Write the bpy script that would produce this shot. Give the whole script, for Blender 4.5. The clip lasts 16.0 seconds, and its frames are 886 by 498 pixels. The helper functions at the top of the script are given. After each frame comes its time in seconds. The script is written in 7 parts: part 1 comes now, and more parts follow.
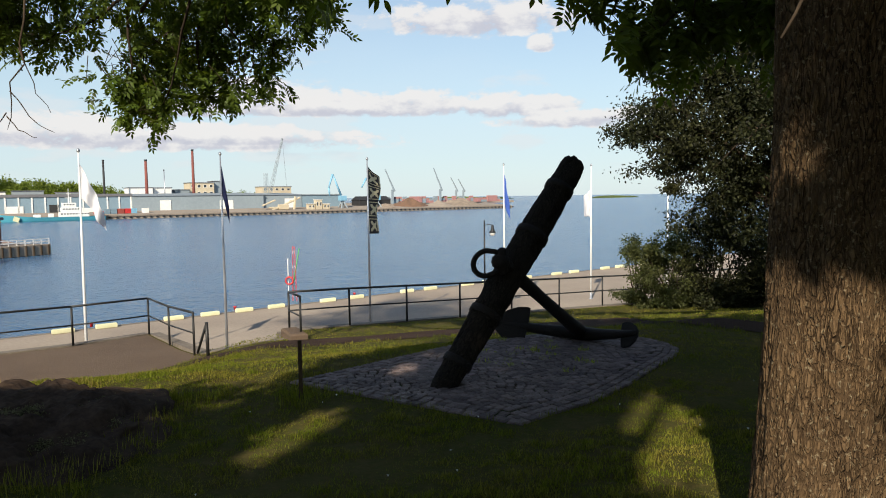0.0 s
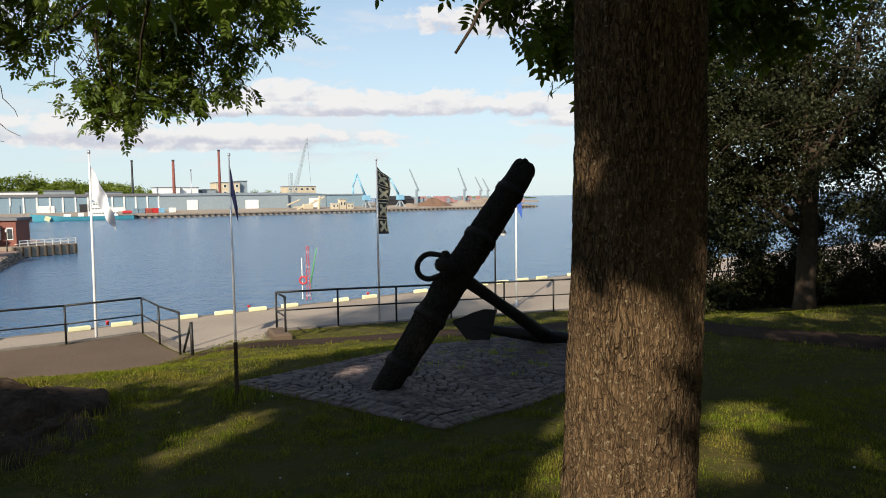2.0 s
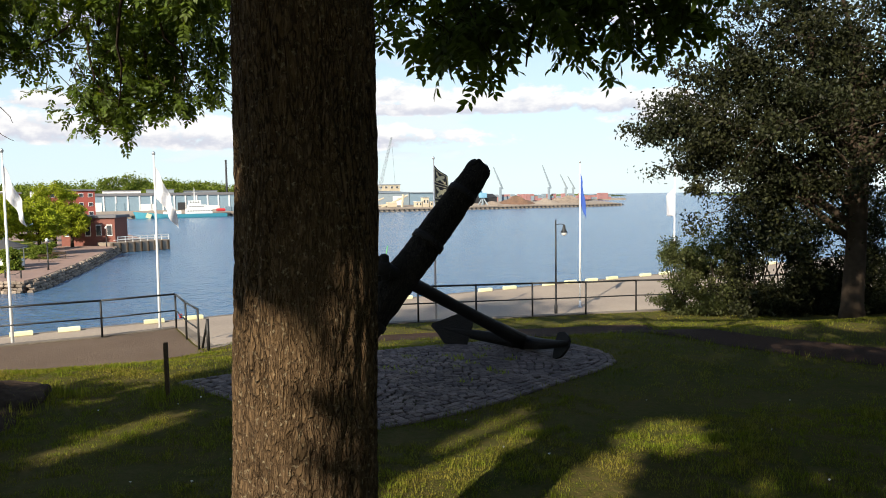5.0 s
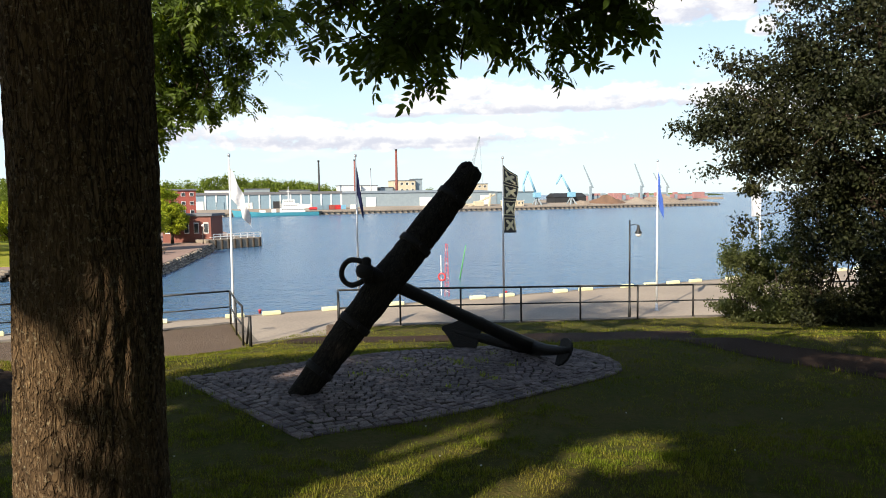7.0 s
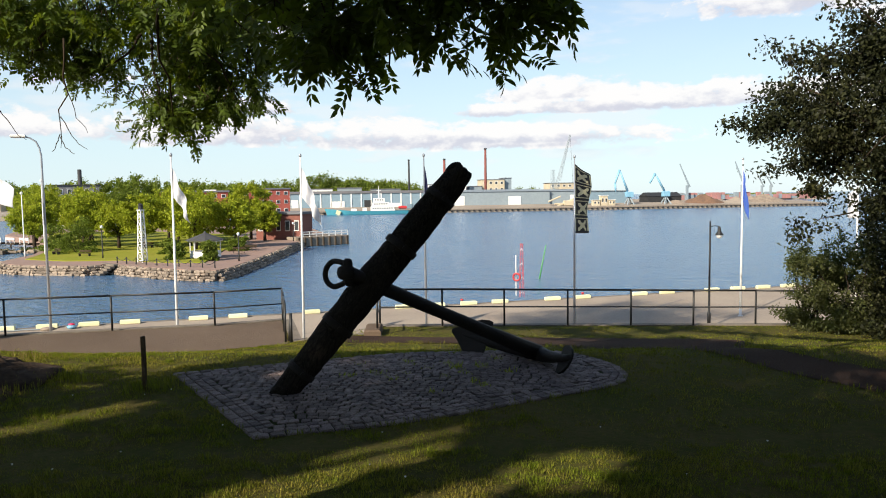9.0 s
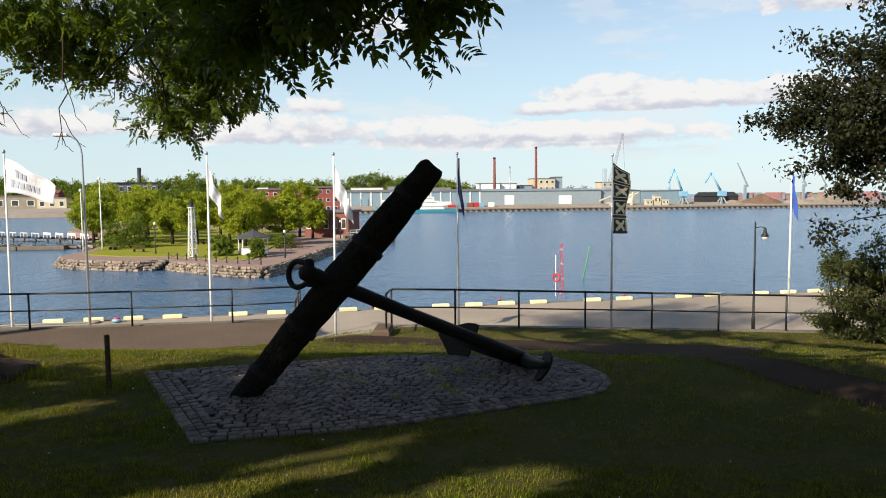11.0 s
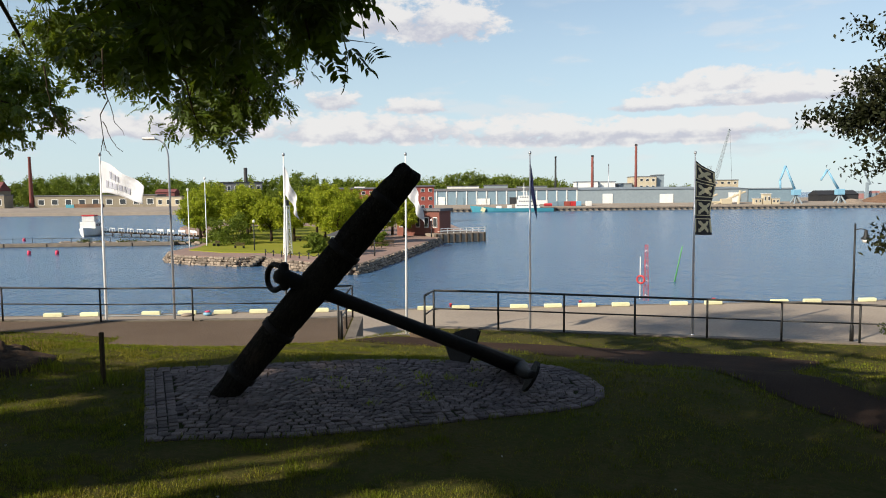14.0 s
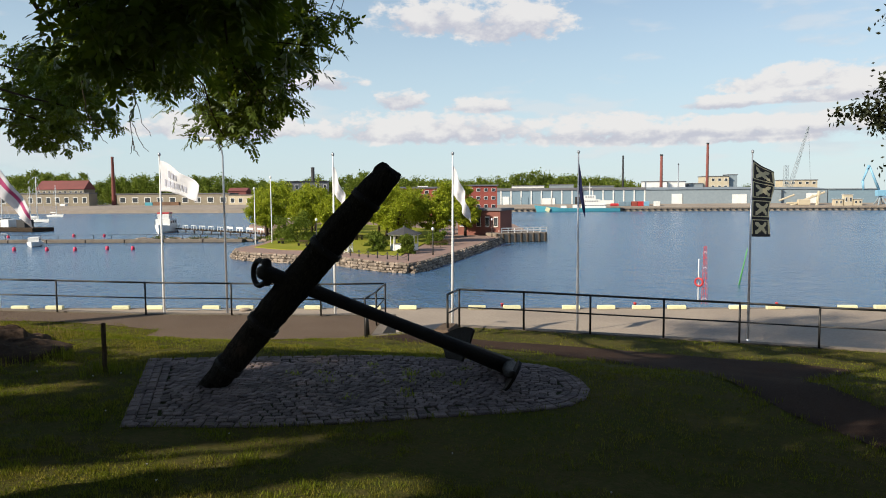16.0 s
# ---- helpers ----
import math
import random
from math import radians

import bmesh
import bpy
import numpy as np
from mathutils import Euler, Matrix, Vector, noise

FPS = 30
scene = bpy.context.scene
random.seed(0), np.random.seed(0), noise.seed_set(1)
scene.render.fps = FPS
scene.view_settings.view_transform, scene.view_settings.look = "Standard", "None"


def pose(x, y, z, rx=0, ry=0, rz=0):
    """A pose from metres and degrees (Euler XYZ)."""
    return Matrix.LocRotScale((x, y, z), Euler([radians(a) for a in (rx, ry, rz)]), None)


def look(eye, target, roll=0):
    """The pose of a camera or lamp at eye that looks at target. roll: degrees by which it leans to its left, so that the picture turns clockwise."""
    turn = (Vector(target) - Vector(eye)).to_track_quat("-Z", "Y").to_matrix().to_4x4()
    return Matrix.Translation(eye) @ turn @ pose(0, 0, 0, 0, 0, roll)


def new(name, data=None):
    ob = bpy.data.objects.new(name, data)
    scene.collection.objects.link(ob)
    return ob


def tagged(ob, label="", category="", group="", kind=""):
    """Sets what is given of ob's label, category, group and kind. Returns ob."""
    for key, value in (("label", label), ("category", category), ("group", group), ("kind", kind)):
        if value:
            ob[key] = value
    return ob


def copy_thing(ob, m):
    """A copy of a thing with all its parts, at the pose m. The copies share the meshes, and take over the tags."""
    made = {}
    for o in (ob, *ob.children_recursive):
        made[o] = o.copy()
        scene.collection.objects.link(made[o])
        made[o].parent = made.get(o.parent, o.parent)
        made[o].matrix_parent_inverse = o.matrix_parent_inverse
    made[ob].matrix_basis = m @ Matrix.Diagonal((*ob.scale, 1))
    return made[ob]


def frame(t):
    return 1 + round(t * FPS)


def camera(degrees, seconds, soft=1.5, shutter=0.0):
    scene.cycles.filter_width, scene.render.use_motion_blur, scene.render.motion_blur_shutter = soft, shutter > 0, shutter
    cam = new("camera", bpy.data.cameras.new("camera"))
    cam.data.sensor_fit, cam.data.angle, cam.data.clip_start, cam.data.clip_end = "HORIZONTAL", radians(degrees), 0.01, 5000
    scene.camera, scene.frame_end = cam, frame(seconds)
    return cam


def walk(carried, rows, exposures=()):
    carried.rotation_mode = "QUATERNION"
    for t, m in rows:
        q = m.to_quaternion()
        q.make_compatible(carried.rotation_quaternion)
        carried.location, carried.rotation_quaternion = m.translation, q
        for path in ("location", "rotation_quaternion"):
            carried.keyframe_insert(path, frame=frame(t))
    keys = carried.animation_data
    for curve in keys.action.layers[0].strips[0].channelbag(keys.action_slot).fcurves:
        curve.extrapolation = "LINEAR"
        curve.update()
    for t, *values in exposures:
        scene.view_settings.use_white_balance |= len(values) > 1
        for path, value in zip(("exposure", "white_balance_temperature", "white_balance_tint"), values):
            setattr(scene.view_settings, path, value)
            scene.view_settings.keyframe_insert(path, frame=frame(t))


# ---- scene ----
cam = camera(64.0, 16.0, soft=1.0)
EXPOSURES = [(0.0, 0.45), (3.5, 0.60), (7.0, 0.82), (9.0, 0.68), (12.5, 0.48), (16.0, 0.40)]
PATH = [
    (0, (1.889, 0.654, 2.711), (1.799, 2.646, 2.56), -0.8),
    (0.5, (2.05, 0.611, 2.71), (1.963, 2.604, 2.56), -0.7),
    (1, (2.276, 0.638, 2.726), (2.156, 2.629, 2.575), -0.8),
    (1.5, (2.539, 0.611, 2.74), (2.407, 2.601, 2.589), -0.7),
    (2, (2.881, 0.699, 2.739), (2.721, 2.687, 2.588), -0.8),
    (2.5, (3.236, 0.768, 2.745), (3.044, 2.753, 2.594), -0.8),
    (3, (3.575, 0.801, 2.758), (3.339, 2.781, 2.607), -0.7),
    (3.5, (3.836, 0.953, 2.755), (3.561, 2.928, 2.602), -0.8),
    (4, (4.098, 0.974, 2.76), (3.787, 2.943, 2.607), -0.8),
    (4.5, (4.329, 1.052, 2.759), (3.979, 3.015, 2.606), -0.8),
    (7, (5.802, 1.544, 2.794), (5.164, 3.433, 2.642), -0.9),
    (7.5, (6.08, 1.688, 2.792), (5.377, 3.555, 2.64), -0.7),
    (8, (6.369, 1.863, 2.79), (5.601, 3.704, 2.638), -0.8),
    (8.5, (6.628, 2.073, 2.788), (5.789, 3.882, 2.637), -0.7),
    (9, (6.932, 2.2, 2.803), (6.059, 3.993, 2.652), -0.8),
    (11.5, (7.817, 3.133, 2.791), (6.784, 4.839, 2.638), -0.6),
    (12, (7.986, 3.277, 2.798), (6.919, 4.961, 2.645), -0.7),
    (12.5, (8.174, 3.451, 2.812), (7.066, 5.11, 2.658), -0.6),
    (13, (8.36, 3.608, 2.823), (7.22, 5.243, 2.669), -0.6),
    (13.5, (8.555, 3.769, 2.834), (7.38, 5.38, 2.679), -0.6),
    (14, (8.765, 3.913, 2.84), (7.539, 5.485, 2.686), -0.6),
    (14.5, (8.963, 4.056, 2.832), (7.692, 5.593, 2.679), -0.6),
    (15, (9.179, 4.206, 2.825), (7.873, 5.713, 2.672), -0.7),
    (15.5, (9.418, 4.35, 2.842), (8.08, 5.828, 2.689), -0.6),
    (16, (9.612, 4.527, 2.826), (8.246, 5.979, 2.672), -0.4),
]
walk(cam, [(t, look(eye, target, roll)) for t, eye, target, roll in PATH], EXPOSURES)

# ---- world, sun and exposure ----
SUN_EL, SUN_TO = radians(31.0), Vector((0.235, 0.972, 0.0)).normalized()
sun_way = Vector((SUN_TO.x * math.cos(SUN_EL), SUN_TO.y * math.cos(SUN_EL), -math.sin(SUN_EL)))
sun = new("sun", bpy.data.lights.new("sun", "SUN"))
sun.data.energy, sun.data.angle, sun.data.color = 5.0, radians(0.6), (1.0, 0.90, 0.74)
sun.matrix_world = Matrix.Translation((0, 0, 60)) @ sun_way.to_track_quat("-Z", "Y").to_matrix().to_4x4()

world = bpy.data.worlds.new("sky")
scene.world = world
world.use_nodes = True
wt = world.node_tree
wt.nodes.clear()


def wn(kind, **kw):
    n = wt.nodes.new(kind)
    for k, v in kw.items():
        n.inputs[k].default_value = v
    return n


sky = wt.nodes.new("ShaderNodeTexSky")
sky.sky_type, sky.sun_disc = "NISHITA", False
sky.sun_elevation, sky.sun_rotation = SUN_EL, math.atan2(-SUN_TO.x, -SUN_TO.y)
sky.air_density, sky.dust_density, sky.ozone_density = 1.0, 0.25, 1.6
coord = wt.nodes.new("ShaderNodeTexCoord")
split = wt.nodes.new("ShaderNodeSeparateXYZ")
wt.links.new(coord.outputs["Generated"], split.inputs[0])
# project the view direction on a flat cloud layer
high = wt.nodes.new("ShaderNodeMath")
high.operation = "MAXIMUM"
high.inputs[1].default_value = 0.0
wt.links.new(split.outputs["Z"], high.inputs[0])
lift = wt.nodes.new("ShaderNodeMath")
lift.operation = "ADD"
lift.inputs[1].default_value = 0.10
wt.links.new(high.outputs[0], lift.inputs[0])
flat = wt.nodes.new("ShaderNodeCombineXYZ")
for axis in "XY":
    d = wt.nodes.new("ShaderNodeMath")
    d.operation = "DIVIDE"
    wt.links.new(split.outputs[axis], d.inputs[0])
    wt.links.new(lift.outputs[0], d.inputs[1])
    wt.links.new(d.outputs[0], flat.inputs[axis])


def clouds(scale, offset, lo, hi, detail=8.0, rough=0.55):
    m = wt.nodes.new("ShaderNodeMapping")
    m.inputs["Location"].default_value = offset
    wt.links.new(flat.outputs[0], m.inputs[0])
    n = wt.nodes.new("ShaderNodeTexNoise")
    n.inputs["Scale"].default_value, n.inputs["Detail"].default_value, n.inputs["Roughness"].default_value = scale, detail, rough
    n.inputs["Distortion"].default_value = 0.25
    wt.links.new(m.outputs[0], n.inputs["Vector"])
    r = wt.nodes.new("ShaderNodeMapRange")
    r.interpolation_type = "SMOOTHSTEP"
    r.inputs["From Min"].default_value, r.inputs["From Max"].default_value = lo, hi
    wt.links.new(n.outputs["Fac"], r.inputs["Value"])
    return r.outputs[0]


puff = clouds(1.15, (3.1, 1.7, 0.0), 0.55, 0.65)
veil = clouds(0.35, (7.0, 4.0, 2.0), 0.40, 0.75, 4.0)
shade = clouds(1.15, (3.1, 1.62, 0.0), 0.56, 0.74)


def wmix(fac, a, b):
    m = wt.nodes.new("ShaderNodeMix")
    m.data_type = "RGBA"
    for sock, val in ((m.inputs[0], fac), (m.inputs[6], a), (m.inputs[7], b)):
        if isinstance(val, (tuple, float)):
            sock.default_value = val
        else:
            wt.links.new(val, sock)
    return m.outputs[2]


def wmath(op, a, b):
    m = wt.nodes.new("ShaderNodeMath")
    m.operation = op
    for sock, val in ((m.inputs[0], a), (m.inputs[1], b)):
        if isinstance(val, float):
            sock.default_value = val
        else:
            wt.links.new(val, sock)
    return m.outputs[0]




def bank(offset, dz):
    """Noise over the view direction, drawn out sideways, for the cloud bank above the horizon."""
    m = wt.nodes.new("ShaderNodeMapping")
    m.inputs["Location"].default_value = (offset[0], offset[1], offset[2] + dz)
    m.inputs["Scale"].default_value = (1.0, 1.0, 3.6)
    wt.links.new(coord.outputs["Generated"], m.inputs[0])
    n = wt.nodes.new("ShaderNodeTexNoise")
    n.inputs["Scale"].default_value, n.inputs["Detail"].default_value, n.inputs["Roughness"].default_value = 4.6, 7.0, 0.52
    wt.links.new(m.outputs[0], n.inputs["Vector"])
    return n.outputs["Fac"]


def wramp(value, lo, hi):
    r = wt.nodes.new("ShaderNodeMapRange")
    r.interpolation_type = "SMOOTHSTEP"
    r.inputs["From Min"].default_value, r.inputs["From Max"].default_value = lo, hi
    wt.links.new(value, r.inputs["Value"])
    return r.outputs[0]


here = bank((1.3, 0.4, 0.2), 0.0)
above = bank((1.3, 0.4, 0.2), 0.10)
body = wmath("MULTIPLY", wramp(here, 0.53, 0.60), wmath("MULTIPLY", wramp(split.outputs["Z"], 0.015, 0.06), wramp(split.outputs["Z"], 0.40, 0.16)))
# heaped clouds over the harbour: bearing, height above the horizon, half width, half height, in radians
HEAPS = [(0.01, 0.231, 0.125, 0.026), (0.095, 0.2, 0.016, 0.014), (-0.124, 0.122, 0.16, 0.020), (0.06, 0.117, 0.09, 0.018), (0.15, 0.100, 0.10, 0.015), (-0.507, 0.084, 0.12, 0.022), (-0.338, 0.082, 0.11, 0.017), (-0.25, 0.117, 0.12, 0.012), (-0.764, 0.232, 0.07, 0.028), (-0.662, 0.226, 0.075, 0.038),
         (-0.92, 0.15, 0.05, 0.014), (-0.812, 0.127, 0.036, 0.018), (-0.70, 0.118, 0.045, 0.013), (-0.757, 0.086, 0.17, 0.026), (-0.381, 0.113, 0.05, 0.011), (-0.28, 0.134, 0.09, 0.020), (-0.41, 0.076, 0.24, 0.020), (-1.05, 0.088, 0.11, 0.022)]
ruffle = wt.nodes.new("ShaderNodeTexNoise")
ruffle.inputs["Scale"].default_value, ruffle.inputs["Detail"].default_value, ruffle.inputs["Roughness"].default_value = 26.0, 7.0, 0.6
squeeze = wt.nodes.new("ShaderNodeMapping")
squeeze.inputs["Scale"].default_value = (1.0, 1.0, 1.9)
wt.links.new(coord.outputs["Generated"], squeeze.inputs[0])
wt.links.new(squeeze.outputs[0], ruffle.inputs["Vector"])
bearing = wmath("ARCTAN2", split.outputs["X"], split.outputs["Y"])
rise = split.outputs["Z"]
heap = lit_side = None
for az, el, w, h in HEAPS:
    dx = wmath("MULTIPLY", wmath("SUBTRACT", bearing, az), 1.0 / w)
    dy = wmath("MULTIPLY", wmath("SUBTRACT", rise, el), 1.0 / h)
    # flatter below than above
    dy = wmath("MAXIMUM", dy, wmath("MULTIPLY", dy, -1.7))
    v = wmath("SUBTRACT", 1.0, wmath("ADD", wmath("MULTIPLY", dx, dx), wmath("MULTIPLY", dy, dy)))
    side = wmath("MULTIPLY", wmath("SUBTRACT", rise, el), 1.0 / h)
    side = wmath("MULTIPLY", side, wramp(v, -0.6, 0.4))
    heap = v if heap is None else wmath("MAXIMUM", heap, v)
    lit_side = side if lit_side is None else wmath("ADD", lit_side, side)
frayed = wmath("ADD", heap, wmath("MULTIPLY", wmath("SUBTRACT", ruffle.outputs["Fac"], 0.52), 5.5))
heaped = wmath("MULTIPLY", wramp(frayed, -0.75, 0.25), wramp(heap, -1.8, -0.5))
under = wramp(wmath("SUBTRACT", above, here), -0.04, 0.09)
cloud_white = wmix(shade, (6.2, 6.2, 6.2, 1.0), (4.5, 4.7, 5.2, 1.0))
bank_white = wmix(under, (6.0, 5.95, 6.0, 1.0), (4.6, 4.8, 5.3, 1.0))
heap_white = wmix(wramp(wmath("ADD", lit_side, wmath("MULTIPLY", wmath("SUBTRACT", ruffle.outputs["Fac"], 0.5), 4.0)), 0.55, -0.75), (6.5, 6.35, 6.25, 1.0), (4.3, 4.35, 4.95, 1.0))
hazed = wmix(wmath("MULTIPLY", wramp(split.outputs["Z"], 0.46, 0.0), 0.82), sky.outputs[0], (4.6, 5.75, 6.3, 1.0))
hazed = wmix(wmath("MULTIPLY", veil, 0.18), hazed, (5.4, 6.0, 6.6, 1.0))
covered = wmix(wmath("MULTIPLY", wmath("MULTIPLY", puff, wramp(split.outputs["Z"], 0.20, 0.34)), 0.8), hazed, cloud_white)
covered = wmix(wmath("MULTIPLY", body, 0.4), covered, bank_white)
covered = wmix(wmath("MULTIPLY", heaped, 0.92), covered, heap_white)
back = wn("ShaderNodeBackground", Strength=0.098)
wt.links.new(covered, back.inputs["Color"])
wout = wt.nodes.new("ShaderNodeOutputWorld")
wt.links.new(back.outputs[0], wout.inputs[0])


# ---- materials ----
def material(name, base, rough=0.8, metal=0.0, tint=None, grain=20.0, coarse=1.5, bump=0.15, bump_scale=None, spread=0.5, detail=6.0, each=0.0, space="Object", spec=0.5):
    """Two scales of colour variation and a fine relief on a principled surface."""
    m = bpy.data.materials.new(name)
    m.use_nodes = True
    t = m.node_tree
    p = t.nodes["Principled BSDF"]
    p.inputs["Roughness"].default_value, p.inputs["Metallic"].default_value = rough, metal
    p.inputs["Specular IOR Level"].default_value = spec
    c = t.nodes.new("ShaderNodeTexCoord")
    tint = tint or tuple(v * 0.6 for v in base)
    fine, wide = t.nodes.new("ShaderNodeTexNoise"), t.nodes.new("ShaderNodeTexNoise")
    for n, s in ((fine, grain), (wide, coarse)):
        n.inputs["Scale"].default_value, n.inputs["Detail"].default_value = s, detail
        t.links.new(c.outputs[space], n.inputs["Vector"])
    both = t.nodes.new("ShaderNodeMix")
    both.data_type = "FLOAT"
    both.inputs[0].default_value = 0.5
    t.links.new(fine.outputs["Fac"], both.inputs[2])
    t.links.new(wide.outputs["Fac"], both.inputs[3])
    ramp = t.nodes.new("ShaderNodeMapRange")
    ramp.inputs["From Min"].default_value, ramp.inputs["From Max"].default_value = 0.5 - spread * 0.3, 0.5 + spread * 0.3
    t.links.new(both.outputs[0], ramp.inputs["Value"])
    mix = t.nodes.new("ShaderNodeMix")
    mix.data_type = "RGBA"
    mix.inputs[6].default_value, mix.inputs[7].default_value = (*base, 1), (*tint, 1)
    t.links.new(ramp.outputs[0], mix.inputs[0])
    colour = mix.outputs[2]
    if each:
        info = t.nodes.new("ShaderNodeObjectInfo" if each > 0 else "ShaderNodeNewGeometry")
        hsv = t.nodes.new("ShaderNodeHueSaturation")
        vary = t.nodes.new("ShaderNodeMapRange")
        vary.inputs["To Min"].default_value, vary.inputs["To Max"].default_value = 1 - abs(each), 1 + abs(each)
        t.links.new(info.outputs["Random" if each > 0 else "Random Per Island"], vary.inputs["Value"])
        t.links.new(vary.outputs[0], hsv.inputs["Value"])
        t.links.new(colour, hsv.inputs["Color"])
        colour = hsv.outputs[0]
    t.links.new(colour, p.inputs["Base Color"])
    if bump:
        b = t.nodes.new("ShaderNodeBump")
        b.inputs["Strength"].default_value = min(1.0, bump)
        b.inputs["Distance"].default_value = 0.02
        rel = t.nodes.new("ShaderNodeTexNoise")
        rel.inputs["Scale"].default_value, rel.inputs["Detail"].default_value = bump_scale or grain * 1.5, detail
        t.links.new(c.outputs[space], rel.inputs["Vector"])
        t.links.new(rel.outputs["Fac"], b.inputs["Height"])
        t.links.new(b.outputs[0], p.inputs["Normal"])
    return m


def foliage(name, base, tint, through_colour, rough=0.5, gloss=0.4, amount=0.35, each=0.35, grain=3.0, spread=0.6, coarse=0.6):
    """Leaves: each leaf its own shade, with light coming through."""
    m = material(name, base, rough, tint=tint, grain=grain, coarse=coarse, bump=0, each=-each, spread=spread, spec=gloss)
    t = m.node_tree
    p, out = t.nodes["Principled BSDF"], t.nodes["Material Output"]
    glow = t.nodes.new("ShaderNodeBsdfTranslucent")
    glow.inputs["Color"].default_value = (*through_colour, 1)
    mix = t.nodes.new("ShaderNodeMixShader")
    mix.inputs[0].default_value = amount
    t.links.new(p.outputs[0], mix.inputs[1])
    t.links.new(glow.outputs[0], mix.inputs[2])
    t.links.new(mix.outputs[0], out.inputs["Surface"])
    return m


M = {}
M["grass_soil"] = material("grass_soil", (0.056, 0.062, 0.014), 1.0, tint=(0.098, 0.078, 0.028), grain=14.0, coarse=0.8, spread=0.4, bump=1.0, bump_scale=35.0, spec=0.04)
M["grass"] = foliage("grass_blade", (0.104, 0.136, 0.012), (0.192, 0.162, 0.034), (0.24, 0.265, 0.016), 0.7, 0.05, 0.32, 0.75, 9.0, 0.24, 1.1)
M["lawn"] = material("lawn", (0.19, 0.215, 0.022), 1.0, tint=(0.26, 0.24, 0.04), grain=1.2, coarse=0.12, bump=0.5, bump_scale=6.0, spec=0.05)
M["asphalt"] = material("asphalt", (0.116, 0.081, 0.057), 0.95, tint=(0.165, 0.119, 0.085), grain=45.0, coarse=0.5, bump=0.8, bump_scale=120.0, spec=0.15)
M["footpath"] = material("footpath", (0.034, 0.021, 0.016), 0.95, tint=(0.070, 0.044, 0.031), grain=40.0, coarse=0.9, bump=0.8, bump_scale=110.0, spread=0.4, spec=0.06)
M["quay"] = material("quay", (0.37, 0.305, 0.235), 0.9, tint=(0.27, 0.22, 0.175), grain=6.0, coarse=0.18, bump=0.2, bump_scale=60.0, spec=0.2)
M["concrete"] = material("concrete", (0.23, 0.195, 0.155), 0.9, tint=(0.13, 0.108, 0.088), grain=12.0, coarse=1.1, bump=0.4, bump_scale=40.0, spec=0.2)
M["sett"] = material("sett", (0.205, 0.154, 0.142), 0.8, tint=(0.098, 0.073, 0.069), grain=60.0, coarse=1.6, bump=0.9, bump_scale=70.0, each=0.4, spec=0.3)
M["sett_rest"] = material("sett_rest", (0.205, 0.154, 0.142), 0.8, tint=(0.098, 0.073, 0.069), grain=60.0, coarse=1.6, bump=0.9, bump_scale=70.0, each=-0.4, spec=0.3)
M["joint"] = material("joint", (0.030, 0.028, 0.018), 1.0, tint=(0.040, 0.048, 0.012), grain=22.0, coarse=1.6, bump=0.8, bump_scale=90.0, spec=0.05)
M["iron"] = material("iron", (0.014, 0.013, 0.012), 0.65, 0.2, tint=(0.024, 0.018, 0.015), grain=25.0, coarse=3.0, bump=0.7, bump_scale=45.0, spec=0.18)
M["rail"] = material("rail", (0.018, 0.020, 0.022), 0.5, 0.3, tint=(0.03, 0.027, 0.024), grain=30.0, coarse=3.0, bump=0.2)
M["pole_white"] = material("pole_white", (0.78, 0.78, 0.76), 0.4, tint=(0.66, 0.66, 0.64), grain=3.0, coarse=0.5, bump=0)
M["pole_steel"] = material("pole_steel", (0.42, 0.44, 0.47), 0.35, 0.5, tint=(0.32, 0.33, 0.35), grain=3.0, coarse=0.4, bump=0)
M["yellow"] = material("yellow", (0.80, 0.78, 0.48), 0.8, tint=(0.64, 0.61, 0.38), grain=6.0, coarse=1.0, bump=0.1, each=0.15)
M["red"] = material("red", (0.55, 0.03, 0.03), 0.5, tint=(0.42, 0.03, 0.03), bump=0)
M["pink"] = material("pink", (0.72, 0.05, 0.12), 0.5, tint=(0.55, 0.03, 0.08), bump=0)
M["white"] = material("white", (0.80, 0.79, 0.76), 0.6, tint=(0.66, 0.65, 0.62), grain=4.0, coarse=0.4, bump=0.05)
M["glass"] = material("glass", (0.03, 0.035, 0.04), 0.1, tint=(0.05, 0.055, 0.06), bump=0)
M["dark"] = material("dark", (0.03, 0.03, 0.032), 0.7, bump=0)
M["blue_wall"] = material("blue_wall", (0.205, 0.29, 0.35), 0.7, tint=(0.17, 0.245, 0.30), grain=0.8, coarse=0.06, bump=0)
M["grey_wall"] = material("grey_wall", (0.26, 0.31, 0.34), 0.7, tint=(0.215, 0.26, 0.29), grain=0.8, coarse=0.05, bump=0)
M["grey_roof"] = material("grey_roof", (0.16, 0.16, 0.17), 0.8, tint=(0.12, 0.12, 0.13), grain=0.5, coarse=0.05, bump=0)
M["pale_roof"] = material("pale_roof", (0.25, 0.285, 0.31), 0.8, tint=(0.205, 0.24, 0.26), grain=0.5, coarse=0.05, bump=0)
M["stone_quay"] = material("stone_quay", (0.27, 0.22, 0.17), 0.9, tint=(0.18, 0.15, 0.12), grain=1.2, coarse=0.08, bump=0)
M["apron"] = material("apron", (0.33, 0.27, 0.21), 0.9, tint=(0.24, 0.20, 0.16), grain=0.3, coarse=0.04, bump=0)
